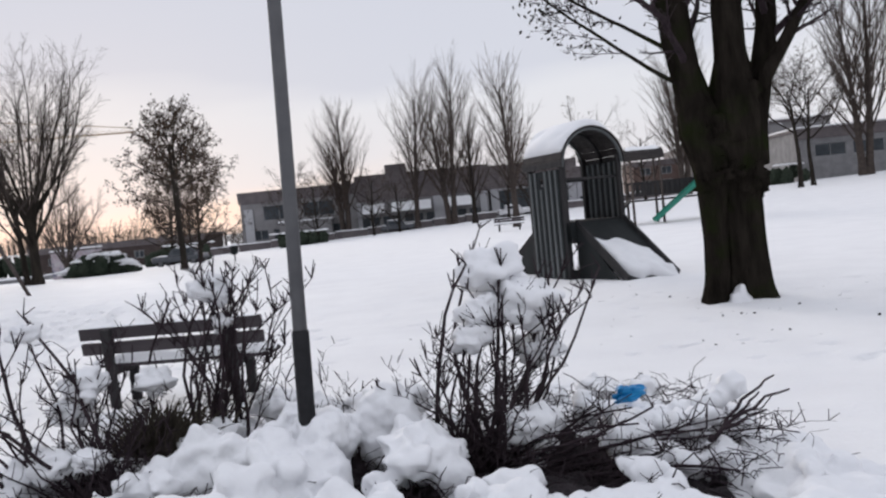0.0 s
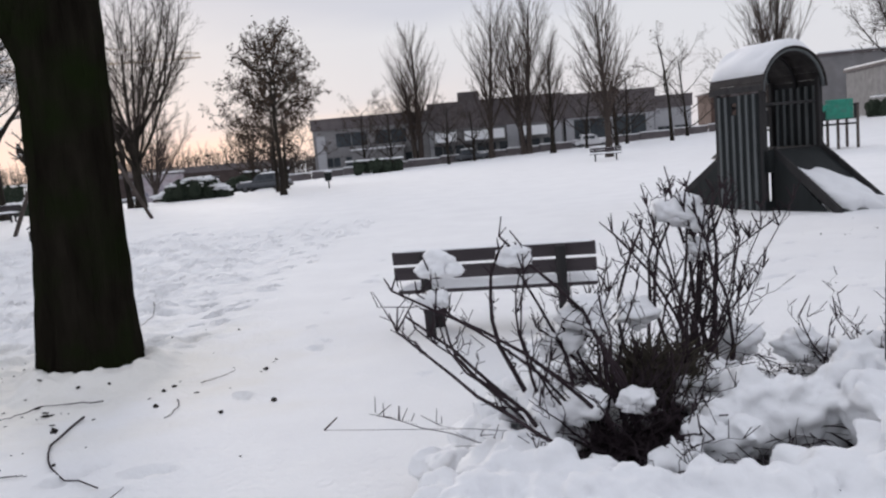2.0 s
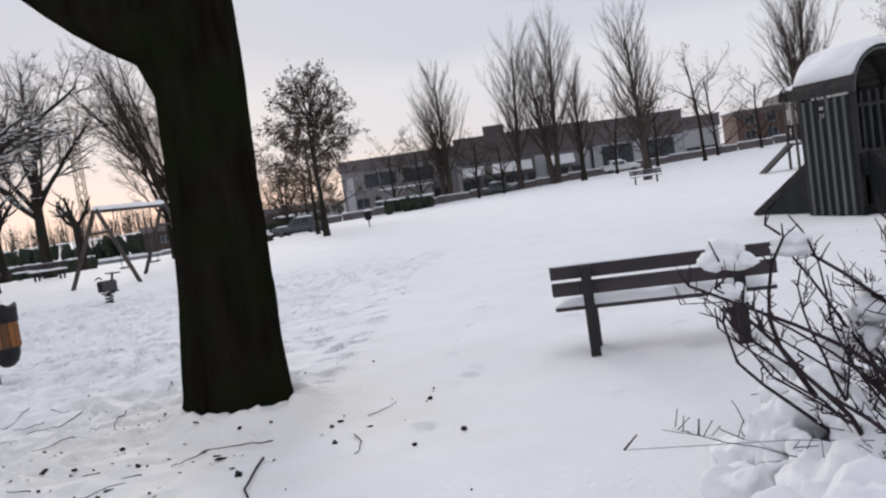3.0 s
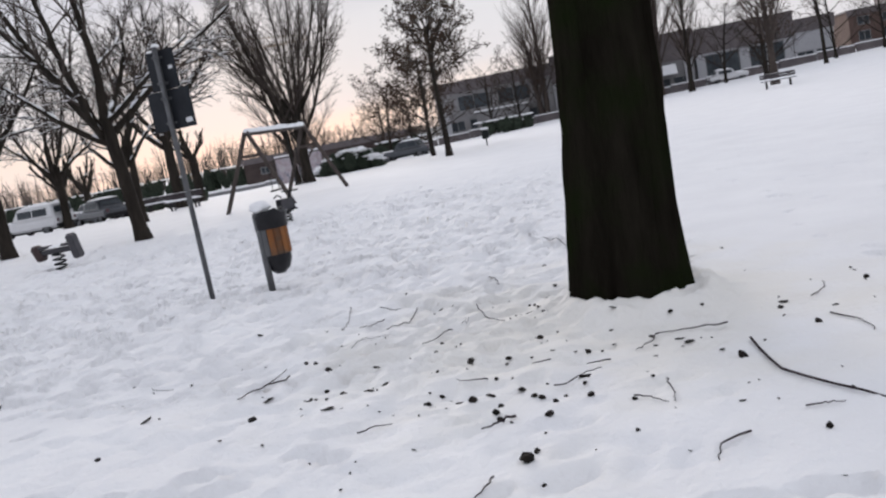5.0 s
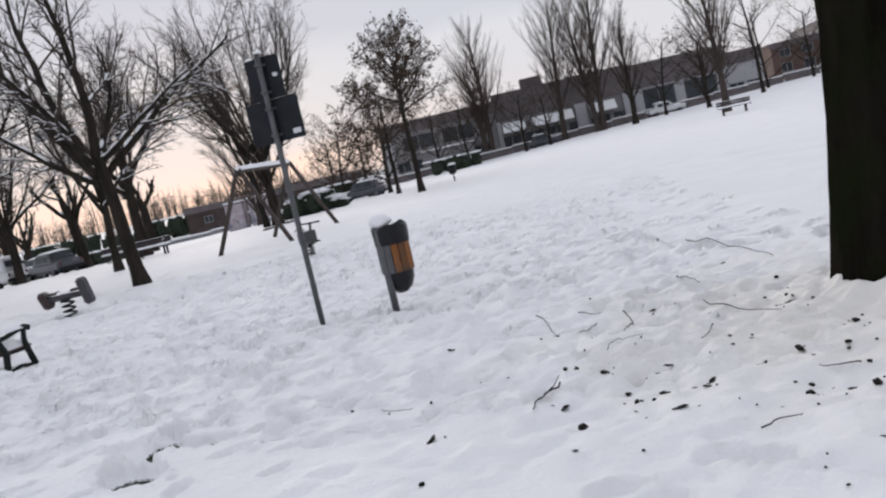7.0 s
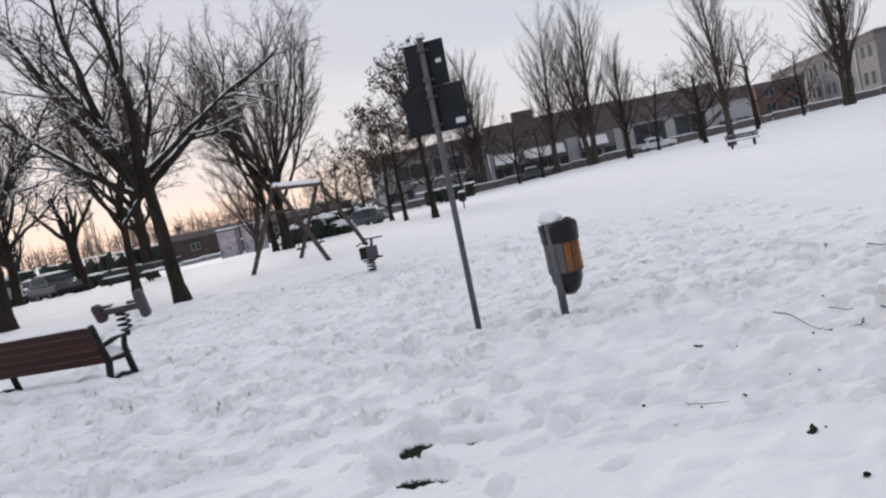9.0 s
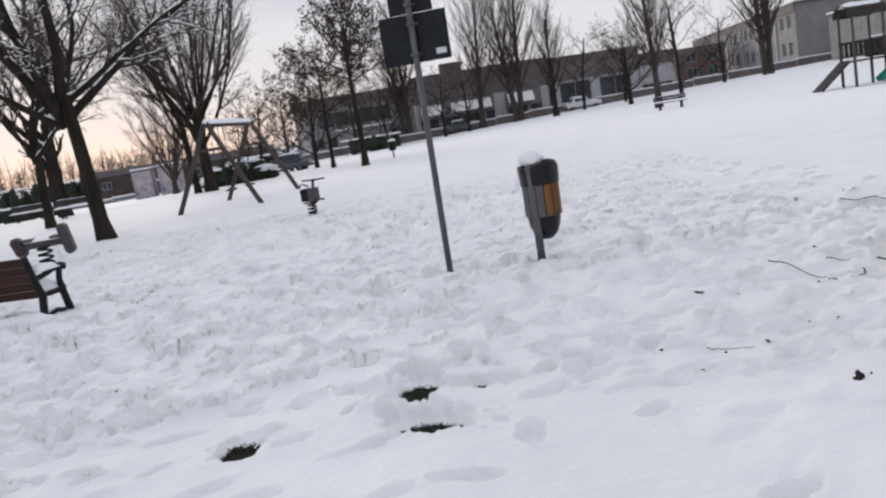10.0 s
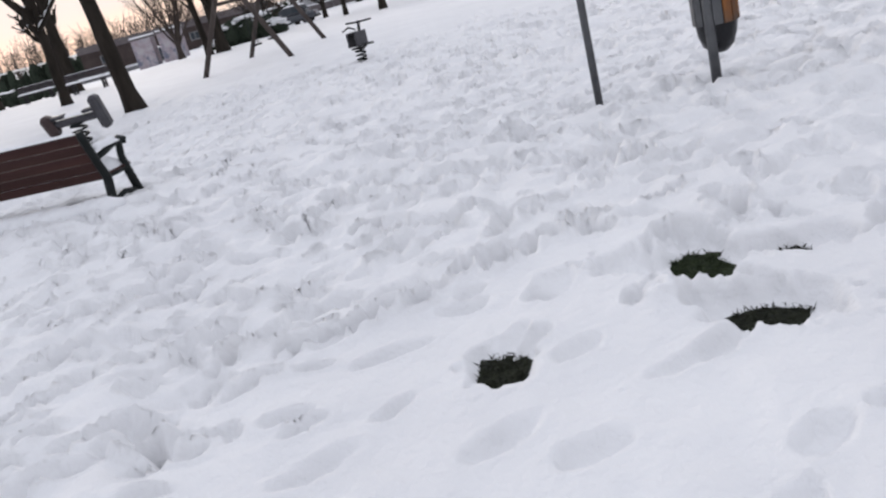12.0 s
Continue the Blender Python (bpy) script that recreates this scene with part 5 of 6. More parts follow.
# ---- parked cars ----
def car(m, label, paint, tall):
    c = thing("parked_car", m, label, "car", "parked cars")
    L, W, H = (4.4, 1.8, 1.66) if tall else (4.3, 1.75, 1.45)
    low = 0.92 if tall else 0.82
    bm = block(L, W, low - 0.28, (0, 0, (low + 0.28) / 2), c=0.14)
    part("body", bm, M[paint], c)
    cab = bmesh.new()
    bmesh.ops.create_cube(cab, size=1)
    cx0, cx1 = (-L / 2 + 0.1, L * 0.24) if tall else (-L * 0.36, L * 0.2)
    for p in cab.verts:
        top = p.co.z > 0
        front = p.co.x > 0
        x = (cx1 if front else cx0) + (0 if not top else (-0.55 if front else (0.08 if tall else 0.4)))
        p.co = Vector((x, math.copysign(W / 2 - (0.14 if top else 0.05), p.co.y), H - 0.03 if top else low - 0.04))
    bmesh.ops.bevel(cab, geom=cab.edges[:], offset=0.07, segments=2, affect="EDGES")
    part("cabin", cab, M[paint], c)
    for sy in (-1, 1):
        for k in range(2):
            n = 2
            w = (cx1 - cx0 - 0.95) / n
            part("side_window", block(w - 0.07, 0.02, (H - low) * 0.55, (cx0 + 0.42 + w * (k + 0.5), sy * (W / 2 - 0.085), low + (H - low) * 0.45), Matrix.Rotation(radians(sy * 7), 3, "X"), c=0.008), M["glass"], c, "dark window glass")
    part("windscreen", block(0.02, W - 0.42, (H - low) * 0.75, (cx1 - 0.25, 0, low + (H - low) * 0.48), Matrix.Rotation(radians(-42 if not tall else -40), 3, "Y"), c=0.006), M["glass"], c, "dark windscreen")
    part("rear_window", block(0.02, W - 0.46, (H - low) * 0.5, (cx0 + (0.0 if tall else 0.16), 0, low + (H - low) * 0.52), Matrix.Rotation(radians(6 if tall else 33), 3, "Y"), c=0.006), M["glass"], c, "dark rear window")
    part("rear_bumper", block(0.14, W - 0.1, 0.2, (-L / 2, 0, 0.40), c=0.05), M["black"], c)
    for sx in (-L * 0.32, L * 0.32):
        for sy in (-1, 1):
            w = thing("wheel", pose(sx, sy * (W / 2 - 0.12), 0.3), "", "")
            w.parent = c
            v, f = [], []
            tube_into(v, f, [Vector((0, -0.1, 0)), Vector((0, 0.1, 0))], [0.31, 0.31], 18)
            mesh_object("tyre", v, f, M["tyre"], w)
            v, f = [], []
            tube_into(v, f, [Vector((0, -0.108, 0)), Vector((0, 0.108, 0))], [0.19, 0.19], 14)
            mesh_object("rim", v, f, M["steel"], w)
    for sy in (-0.6, 0.6):
        part("headlight", block(0.05, 0.32, 0.14, (L / 2 - 0.02, sy, 0.66), c=0.02), M["lamp_glass"], c, "clear headlight")
        part("tail_light", block(0.05, 0.2, 0.2, (-L / 2 + 0.02, sy * 1.1, 0.7), c=0.02), M["plastic_red"], c, "red tail light")
    part("bumper", block(0.16, W - 0.1, 0.18, (L / 2, 0, 0.40), c=0.05), M["black"], c)
    flat_drift("roof_snow", cx0 + 0.2, cx1 - 0.62, -W / 2 + 0.2, W / 2 - 0.2, H - 0.04, 0.10, c, "snow on the roof", 1.5, 0.2, 0.15)
    flat_drift("bonnet_snow", cx1 - 0.05, L / 2 - 0.15, -W / 2 + 0.12, W / 2 - 0.12, low - 0.01, 0.06, c, "snow on the bonnet", 2.5, 0.2, 0.15)
    return c


car(pose(-35.8, 43.6, ground_z(-36, 43) - 0.05, 0, 0, 172), "white off-road car parked under snow beyond the trees", "car_white", True)
car(pose(-34.2, 47.6, ground_z(-34, 47) - 0.05, 0, 0, 150), "dark grey hatchback with snow on its roof", "car_grey", False)
car(pose(-38.0, 52.6, ground_z(-38, 52) - 0.05, 0, 0, 155), "dark grey car with snow on its roof", "car_grey", False)
car(pose(-33.5, 84.0, ground_z(-33, 84) - 0.05, 0, 0, 8), "dark car parked by a low building", "car_grey", False)
car(pose(-18.6, 67.0, ground_z(-18, 67) - 0.05, 0, 0, 175), "dark car with a snow-covered roof behind the trees", "car_grey", False)
car(pose(12.0, 99.0, ground_z(12, 99) - 0.05, 0, 0, 5), "white car parked before a low workshop", "car_white", False)
car(pose(-2.2, 99.8, ground_z(-2, 99) - 0.05, 0, 0, 5), "dark car parked before a low workshop", "car_grey", False)

# ---- buildings ----
def building(name, label, x0, y0, ang, length, depth, height, storeys, base, wall, snow_roof=True, pilaster=0.0, fascia=1.0):
    """storeys: rows of (sill, head, bay, window width, alternate wall panels). Facade along local x at y = 0."""
    b = thing(name, pose(x0, y0, base, 0, 0, ang), label, "building", kind="thing")
    walls = []
    openings = []
    z = -1.5
    for sill, head, bay, width, skip in storeys:
        walls.append(block(length, 0.3, sill - z, (length / 2, 0.15, (sill + z) / 2), c=0))
        n = int(length // bay)
        pad = (length - n * bay) / 2
        edges = [0.0]
        for k in range(n):
            c = pad + bay * (k + 0.5)
            if skip and k % skip == skip - 1:
                continue
            openings.append((c, width, sill, head))
            edges += [c - width / 2, c + width / 2]
        edges.append(length)
        for a, e in zip(edges[::2], edges[1::2]):
            walls.append(block(e - a, 0.3, head - sill, ((a + e) / 2, 0.15, (head + sill) / 2), c=0))
        z = head
    walls.append(block(length, 0.3, height - z, (length / 2, 0.15, (height + z) / 2), c=0))
    walls.append(block(0.3, depth - 0.3, height + 1.5, (0.15, depth / 2 + 0.15, (height - 1.5) / 2), c=0))
    walls.append(block(0.3, depth - 0.3, height + 1.5, (length - 0.15, depth / 2 + 0.15, (height - 1.5) / 2), c=0))
    walls.append(block(length - 0.6, 0.3, height + 1.5, (length / 2, depth - 0.15, (height - 1.5) / 2), c=0))
    part("wall", merge(*walls), M[wall], b)
    roof = part("roof", block(length + 0.5, depth + 0.4, 0.25, (length / 2, depth / 2, height + 0.13), c=0.02), M["fascia"], b, "dark flat roof")
    part("fascia", block(length + 0.4, 0.12, fascia, (length / 2, -0.07, height - fascia / 2), c=0.02), M["fascia"], b, "dark roof fascia")
    if snow_roof:
        part("roof_snow", block(length + 0.4, depth + 0.2, 0.2, (length / 2, depth / 2, height + 0.36), c=0.08), M["snow"], b, "snow on the flat roof")
    for c, w, s, h in openings:
        win = part("window", merge(block(w, 0.08, 0.09, (c, 0.12, s + 0.045), c=0), block(w, 0.08, 0.09, (c, 0.12, h - 0.045), c=0),
                                   block(0.09, 0.08, h - s - 0.18, (c - w / 2 + 0.045, 0.12, (s + h) / 2), c=0), block(0.09, 0.08, h - s - 0.18, (c + w / 2 - 0.045, 0.12, (s + h) / 2), c=0),
                                   block(0.07, 0.08, h - s - 0.18, (c, 0.12, (s + h) / 2), c=0)), M["frame"], b)
        for sx in (-1, 1):
            part("pane", block(w / 2 - 0.13, 0.02, h - s - 0.19, (c + sx * (w / 4 - 0.01), 0.16, (s + h) / 2), c=0), M["glass"], win, "dark glass pane")
    if pilaster:
        k = 0.0
        while k <= length:
            part("pilaster", block(0.4, 0.22, height - fascia + 1, (min(max(k, 0.2), length - 0.2), -0.11, (height - fascia - 1) / 2), c=0.02), M["white_wall"], b, "pale pilaster")
            k += pilaster
    return b


zb = -0.5
main = building("workshop_building", "long low grey workshop with dark flat roof and window bands", -22.0, 104.0, 0.5, 14.6, 12, 6.7, ((0.8, 2.1, 2.5, 1.9, 3), (3.2, 5.1, 5.0, 4.0, 0)), zb, "plaster", False, 0, 1.2)
part("low_wall", block(6.5, 1.6, 3.3, (8.2, -0.9, 0.90), c=0.03), M["plaster"], main, "grey lean-to wall")
part("canopy", block(6.9, 1.9, 0.16, (8.2, -0.9, 2.63), c=0.03), M["concrete"], main, "concrete canopy")
part("canopy_snow", block(6.8, 1.8, 0.20, (8.2, -0.9, 2.81), c=0.08), M["snow"], main, "snow on the canopy")
part("pilaster", block(1.1, 0.3, 6.0, (1.0, -0.16, 1.8), c=0.03), M["white_wall"], main, "pale corner pier")
mid_b = building("workshop_building", "low workshop with snowy awnings under a deep dark roof band", -7.2, 104.2, 0.0, 16.5, 14, 6.9, ((0.1, 1.9, 2.75, 2.45, 0),), 0.0, "plaster", False, 0, 3.1)
for x0, x1 in ((0.5, 3.3), (4.2, 9.2), (11.2, 14.4)):
    aw = part("awning", block(x1 - x0, 1.9, 0.10, ((x0 + x1) / 2, -0.85, 2.75), Matrix.Rotation(radians(38), 3, "X"), c=0.02), M["concrete"], mid_b, "sloping awning")
    part("awning_snow", block(x1 - x0 - 0.06, 1.85, 0.16, ((x0 + x1) / 2, -0.93, 2.86), Matrix.Rotation(radians(38), 3, "X"), c=0.06), M["snow"], aw, "snow on the awning")
for x, w in ((0.1, 0.5), (10.2, 1.4), (15.8, 0.9)):
    part("pilaster", block(w, 0.3, 4.6, (x, -0.16, 1.5), c=0.03), M["white_wall"], mid_b, "pale pier")
part("roof_box", block(2.7, 3, 1.3, (5.0, 3, 7.7), c=0.05), M["fascia"], mid_b, "dark box on the roof")
hall = building("workshop_building", "low workshop with dark gates between pale piers", 9.6, 104.4, 0.0, 10.9, 14, 6.1, ((0.0, 3.2, 5.0, 3.9, 0),), 0.5, "white_wall", False, 0, 2.7)
building("workshop_building", "pale end bay of a workshop with a dark roof band", 20.6, 104.6, 0.0, 4.4, 12, 5.0, ((0.2, 1.5, 2.1, 1.8, 0),), 0.5, "white_wall", False, 0, 1.3)
building("office_building", "pale two-storey building with rows of windows", 48.0, 162.0, -98, 60.0, 12, 7.6, ((1.6, 3.3, 2.9, 1.5, 6), (4.9, 6.5, 2.9, 1.5, 6)), 1.0, "plaster", True, 8.7, 0.9)
building("hall_building", "long pale hall with a strip of windows", 38.0, 80.0, -5, 46.0, 14, 4.9, ((2.3, 3.6, 3.6, 3.0, 4),), 1.1, "concrete", True, 0, 0.8)
building("low_building", "long low brown building with a dark roof", -47.0, 100.0, 1.0, 21.0, 10, 3.0, ((1.0, 1.9, 5.2, 1.2, 2),), -1.3, "brown_wall", False, 0, 0.5)
building("far_building", "far brown block behind the workshops", 33.5, 128.0, -3, 7.0, 10, 5.6, ((1.4, 2.8, 3.2, 1.6, 0), (3.6, 4.8, 3.2, 1.6, 0)), 0.6, "brick", False, 0, 0.6)


# low boundary wall with snow on it, in front of the buildings
low_wall = thing("boundary_wall", pose(0, 0, 0), "low dark boundary wall with a cap of snow", "wall", kind="structure")
px0, px1 = -30.0, 62.0
n = 23
for k in range(n):
    xa = px0 + (px1 - px0) * k / n
    xb = px0 + (px1 - px0) * (k + 1) / n
    ya, yb = 101.0 - 0.10 * max(0, xa - 25), 101.0 - 0.10 * max(0, xb - 25)
    xm, ym = (xa + xb) / 2, (ya + yb) / 2
    t = Matrix.Rotation(math.atan2(yb - ya, xb - xa), 3, "Z")
    zz = ground_z(xm, ym)
    part("wall_panel", block(math.hypot(xb - xa, yb - ya) - 0.12, 0.25, 1.1, (xm, ym, zz + 0.25), t, c=0.02), M["fascia"], low_wall)
    part("coping_snow", block(math.hypot(xb - xa, yb - ya) - 0.06, 0.34, 0.14, (xm, ym, zz + 0.87), t, c=0.05), M["snow"], low_wall, "cap of snow")

bank = thing("parking_wall", pose(0, 0, 0), "low grey wall along the parking place, capped with snow", "wall", kind="structure")
for k in range(12):
    xm, ym = -92 + k * 5.0, 78.0 + 0.9 * k
    t = Matrix.Rotation(math.atan2(0.9, 5.0), 3, "Z")
    part("wall_panel", block(5.02, 0.3, 1.2, (xm, ym, ground_z(xm, ym) - 0.25), t, c=0.02), M["concrete"], bank)
    part("coping_snow", block(5.06, 0.4, 0.16, (xm, ym, ground_z(xm, ym) + 0.43), t, c=0.05), M["snow"], bank, "cap of snow")

# painted panels and hedge by the parking place
for x, w in ((-32.6, 1.7), (-30.2, 1.9)):
    g = thing("painted_kiosk", pose(x, 77.0, ground_z(x, 77), 0, 0, 3), "painted metal kiosk with snow on top", "kiosk", "painted kiosks")
    part("cabin", block(w, 1.6, 2.5, (0, 0, 1.2), c=0.04), M["graffiti"], g)
    part("roof_edge", block(w + 0.15, 1.75, 0.12, (0, 0, 2.5), c=0.03), M["fascia"], g)
    part("roof_snow", block(w + 0.1, 1.7, 0.16, (0, 0, 2.63), c=0.06), M["snow"], g)


def hedge(x, y, w, d, h, label, mat="evergreen", rough=0.25):
    root = thing("hedge", pose(x, y, ground_z(x, y)), label, "hedge")
    v, f = [], []
    for k in range(int(w * 4)):
        lump_into(v, f, (R.uniform(-w / 2, w / 2), R.uniform(-d / 2, d / 2), R.uniform(0.2, h * 0.65)), (0.5, 0.45, h * 0.38), k * 1.1, 2, 0.5, 2.4, 1.0)
    mesh_object("foliage", v, f, M[mat], root, "", False)
    v, f = [], []
    for k in range(int(w * 3.0)):
        lump_into(v, f, (R.uniform(-w / 2, w / 2), R.uniform(-d / 2, d / 2), h * 0.93), (R.uniform(0.25, 0.5), 0.35, 0.12), k * 1.7, 2, 0.3)
    mesh_object("hedge_snow", v, f, M["snow"], root, "patches of snow", True)["kind"] = "stuff"
    return root


hedge(-22.5, 80.0, 6.5, 1.6, 1.9, "dark clipped evergreen hedge topped with snow")
hedge(-12.5, 90.0, 6.0, 1.4, 1.6, "dark evergreen hedge before the workshop")
hedge(36.5, 79.0, 3.6, 1.5, 1.9, "dark evergreen shrub topped with snow")
hedge(-55.0, 74.0, 30.0, 1.4, 1.3, "long dark hedge along the parking place")
hedge(-77.0, 110.0, 52.0, 2.0, 3.0, "long dark hedge beyond the parking place")

# snow-bent conifer lying over on the lawn
pile = thing("bent_shrub", pose(-19.2, 52.5, ground_z(-19, 52), 0, 0, 12), "low spreading shrub weighed down by snow", "shrub")
v, f = [], []
for k in range(70):
    a = R.uniform(-1.1, 1.1)
    p = Vector((R.uniform(-2.2, 2.2), R.uniform(-0.9, 0.9), 0))
    hgt = 1.5 * max(0.15, 1 - (p.x / 2.6) ** 2) * R.uniform(0.4, 1.0)
    lump_into(v, f, (p.x, p.y, hgt * 0.5), (0.42, 0.34, hgt * 0.5), k * 0.9, 2, 0.6, 2.6, 1.0)
mesh_object("foliage", v, f, M["evergreen"], pile, "", False)
v, f = [], []
for k in range(90):
    p = Vector((R.uniform(-2.2, 2.2), R.uniform(-0.9, 0.7), 0))
    hgt = 1.5 * max(0.15, 1 - (p.x / 2.6) ** 2) * R.uniform(0.5, 1.0)
    lump_into(v, f, (p.x, p.y - 0.1, hgt), (R.uniform(0.2, 0.55), 0.2, 0.13), k * 1.3, 2, 0.45)
mesh_object("shrub_snow", v, f, M["snow"], pile, "snow caught on the branches", True)["kind"] = "stuff"

# ---- tower crane far off ----
crane = thing("tower_crane", pose(-96.0, 180.0, -1.0, 0, 0, 8), "distant lattice tower crane against the sky", "crane")
v, f = [], []
for sx, sy in ((-1, -1), (1, -1), (1, 1), (-1, 1)):
    tube_into(v, f, [Vector((sx * 0.8, sy * 0.8, 0)), Vector((sx * 0.8, sy * 0.8, 27))], [0.13, 0.13], 4)
for k in range(14):
    for a, b in (((-1, -1), (1, -1)), ((1, -1), (1, 1)), ((1, 1), (-1, 1)), ((-1, 1), (-1, -1))):
        tube_into(v, f, [Vector((a[0] * 0.8, a[1] * 0.8, k * 1.93)), Vector((b[0] * 0.8, b[1] * 0.8, (k + 1) * 1.93))], [0.08, 0.08], 4)
mesh_object("mast", v, f, M["crane"], crane)
v, f = [], []
for y in (-0.6, 0.6):
    tube_into(v, f, [Vector((-12, y, 27)), Vector((34, y, 27))], [0.10, 0.10], 4)
tube_into(v, f, [Vector((-12, 0, 27.8)), Vector((0, 0, 32)), Vector((34, 0, 27.9))], [0.09, 0.12, 0.09], 4)
tube_into(v, f, [Vector((0, 0, 27)), Vector((0, 0, 32))], [0.2, 0.12], 4)
for k in range(30):
    x = -11 + k * 1.5
    tube_into(v, f, [Vector((x, -0.6, 27)), Vector((x + 0.75, 0, 27.9)), Vector((x + 1.5, 0.6, 27))], [0.06] * 3, 3)
mesh_object("jib", v, f, M["crane"], crane)
part("counterweight", block(2.4, 1.4, 2.2, (-11, 0, 26), c=0.1), M["concrete"], crane)

# distant bare woods
v, f = [], []
rw = random.Random(77)
for k in range(1100):
    x = rw.uniform(-200, 130)
    y = 150 + rw.uniform(0, 60)
    h = rw.uniform(2.0, 4.0) + (2.6 + rw.random() * 3 if x < -52 else 0) + 4.0 * max(0, noise.noise(Vector((x * 0.06, 0, 4))))
    p = Vector((x, y, -1.5))
    tube_into(v, f, [p, p + Vector((rw.gauss(0, 0.3), 0, h * 0.6)), p + Vector((rw.gauss(0, 0.8), 0, h))], [0.14, 0.08, 0.02], 3, False)
    for _ in range(16):
        q = p + Vector((0, 0, h * rw.uniform(0.25, 0.8)))
        e = q + Vector((rw.gauss(0, 1.3), rw.gauss(0, 1.3), rw.uniform(0.2, 1.4)))
        tube_into(v, f, [q, e], [0.04, 0.012], 3, False)
tagged(mesh_object("far_woods", v, f, M["bark_far"]), "far belt of bare trees along the horizon", "woods", kind="stuff")

# ---- shrub bed under the snow ----
def in_bed(x, y):
    top = 4.75 + 0.25 * math.sin(x * 2.1)
    return -0.55 + 0.5 * abs(y - 3.4) < x < 4.35 and 1.9 < y < top


# dark sheet below the snow: leafless understory, shade of its hollows put into the colour
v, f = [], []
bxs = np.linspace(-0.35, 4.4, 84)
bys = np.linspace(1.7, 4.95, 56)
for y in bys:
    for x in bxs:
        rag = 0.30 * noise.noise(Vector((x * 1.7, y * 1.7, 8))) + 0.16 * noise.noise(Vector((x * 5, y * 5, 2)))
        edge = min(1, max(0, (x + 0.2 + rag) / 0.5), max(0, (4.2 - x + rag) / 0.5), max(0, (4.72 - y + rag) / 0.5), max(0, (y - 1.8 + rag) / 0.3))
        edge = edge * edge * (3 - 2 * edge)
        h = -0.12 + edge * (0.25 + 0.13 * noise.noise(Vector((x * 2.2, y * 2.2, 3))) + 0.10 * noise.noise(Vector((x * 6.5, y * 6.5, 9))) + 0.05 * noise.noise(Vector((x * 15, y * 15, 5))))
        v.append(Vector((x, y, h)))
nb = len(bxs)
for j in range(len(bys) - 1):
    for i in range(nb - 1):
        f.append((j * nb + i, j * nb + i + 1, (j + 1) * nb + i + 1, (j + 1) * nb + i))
bed = tagged(mesh_object("understory_shade_sheet", v, f, M["hedge"], None, "", True), "dark sheet for low shrubs and the shade among them under heaps of snow", "shrubs", kind="stuff")
# thin dark twigs tangled in it
v, f = [], []
rs = random.Random(9)
for _ in range(5200):
    x, y = rs.uniform(-0.3, 4.25), rs.uniform(2.3, 4.8)
    if not in_bed(x, y) or ((y < 2.8 or x < 0.15) and rs.random() < 0.93):
        continue
    p = Vector((x, y, rs.uniform(0.05, 0.28)))
    d = Vector((rs.gauss(0, 0.8), rs.gauss(0, 0.8), rs.uniform(0.0, 0.6))).normalized()
    L = rs.uniform(0.08, 0.26)
    m1 = p + d * L * 0.5 + Vector((rs.gauss(0, 0.02), rs.gauss(0, 0.02), 0.01))
    r = rs.uniform(0.002, 0.005)
    tube_into(v, f, [p, m1, p + d * L + Vector((rs.gauss(0, 0.02), 0, -0.03))], [r, r * 0.8, r * 0.5], 3, False)
tagged(mesh_object("understory_twig", v, f, M["twig_dark"], None, "", True), "thin dark twigs tangled under the snow", "twigs", kind="stuff")
# billowing snow over the low shrubs: chains of rounded clumps run together, with dark gaps where the twigs and the dark
# sheet show
rc = random.Random(4)
GAPS = ((1.42, 3.22, .07), (2.06, 3.42, .09), (0.87, 2.50, .03), (1.17, 3.14, .09), (0.24, 2.34, .02), (1.72, 2.30, .03), (1.29, 3.28, .07),
        (2.12, 3.55, .13), (1.96, 3.92, .17), (2.48, 2.95, .11), (2.70, 3.10, .14), (0.62, 3.36, .20), (0.95, 3.62, .15), (0.34, 3.22, .11), (0.85, 4.15, .18), (3.35, 3.2, .10), (3.6, 2.75, .07), (3.80, 2.98, .11), (3.82, 2.84, .12), (3.84, 2.68, .11))
GAPS += tuple((rc.uniform(0.7, 3.5), rc.uniform(2.95, 3.7), rc.uniform(0.03, 0.06)) for _ in range(44))
GAPS += ((1.55, 3.8, .15), (1.3, 3.85, .13), (2.35, 3.9, .16), (2.55, 3.65, .16), (2.72, 3.42, .15), (3.05, 3.3, .14), (2.2, 3.62, .10), (3.3, 3.6, .13), (1.75, 3.95, .13), (2.95, 2.98, .11), (3.2, 2.82, .10), (3.45, 2.95, .10), (2.02, 3.34, .10), (1.78, 2.84, .045), (2.2, 2.95, .06), (1.0, 3.02, .06), (0.62, 2.9, .05), (1.52, 2.98, .045), (2.45, 2.7, .045))


def open_spot(x, y, r, slack=0.75):
    return all(math.hypot(x - gx0, y - gy0) > gr + r * slack for gx0, gy0, gr in GAPS)


def crest(x, y):
    """Height of the top of the snow over the bed."""
    ridge = math.exp(-((y - 3.35) / 0.40) ** 2) * min(1, max(0, (x - 0.7) / 0.4)) * min(1, max(0, (2.75 - x) / 0.5))
    fall = min(1, max(0, (y - 0.9) / 1.3)) * min(1, max(0, (x + 0.75) / 0.7)) * min(1, max(0, (4.6 - x) / 0.6))
    return 0.06 + 0.25 * fall + 0.19 * ridge + 0.07 * noise.noise(Vector((x * 1.7, y * 1.7, 3)))


sv, sf = [], []
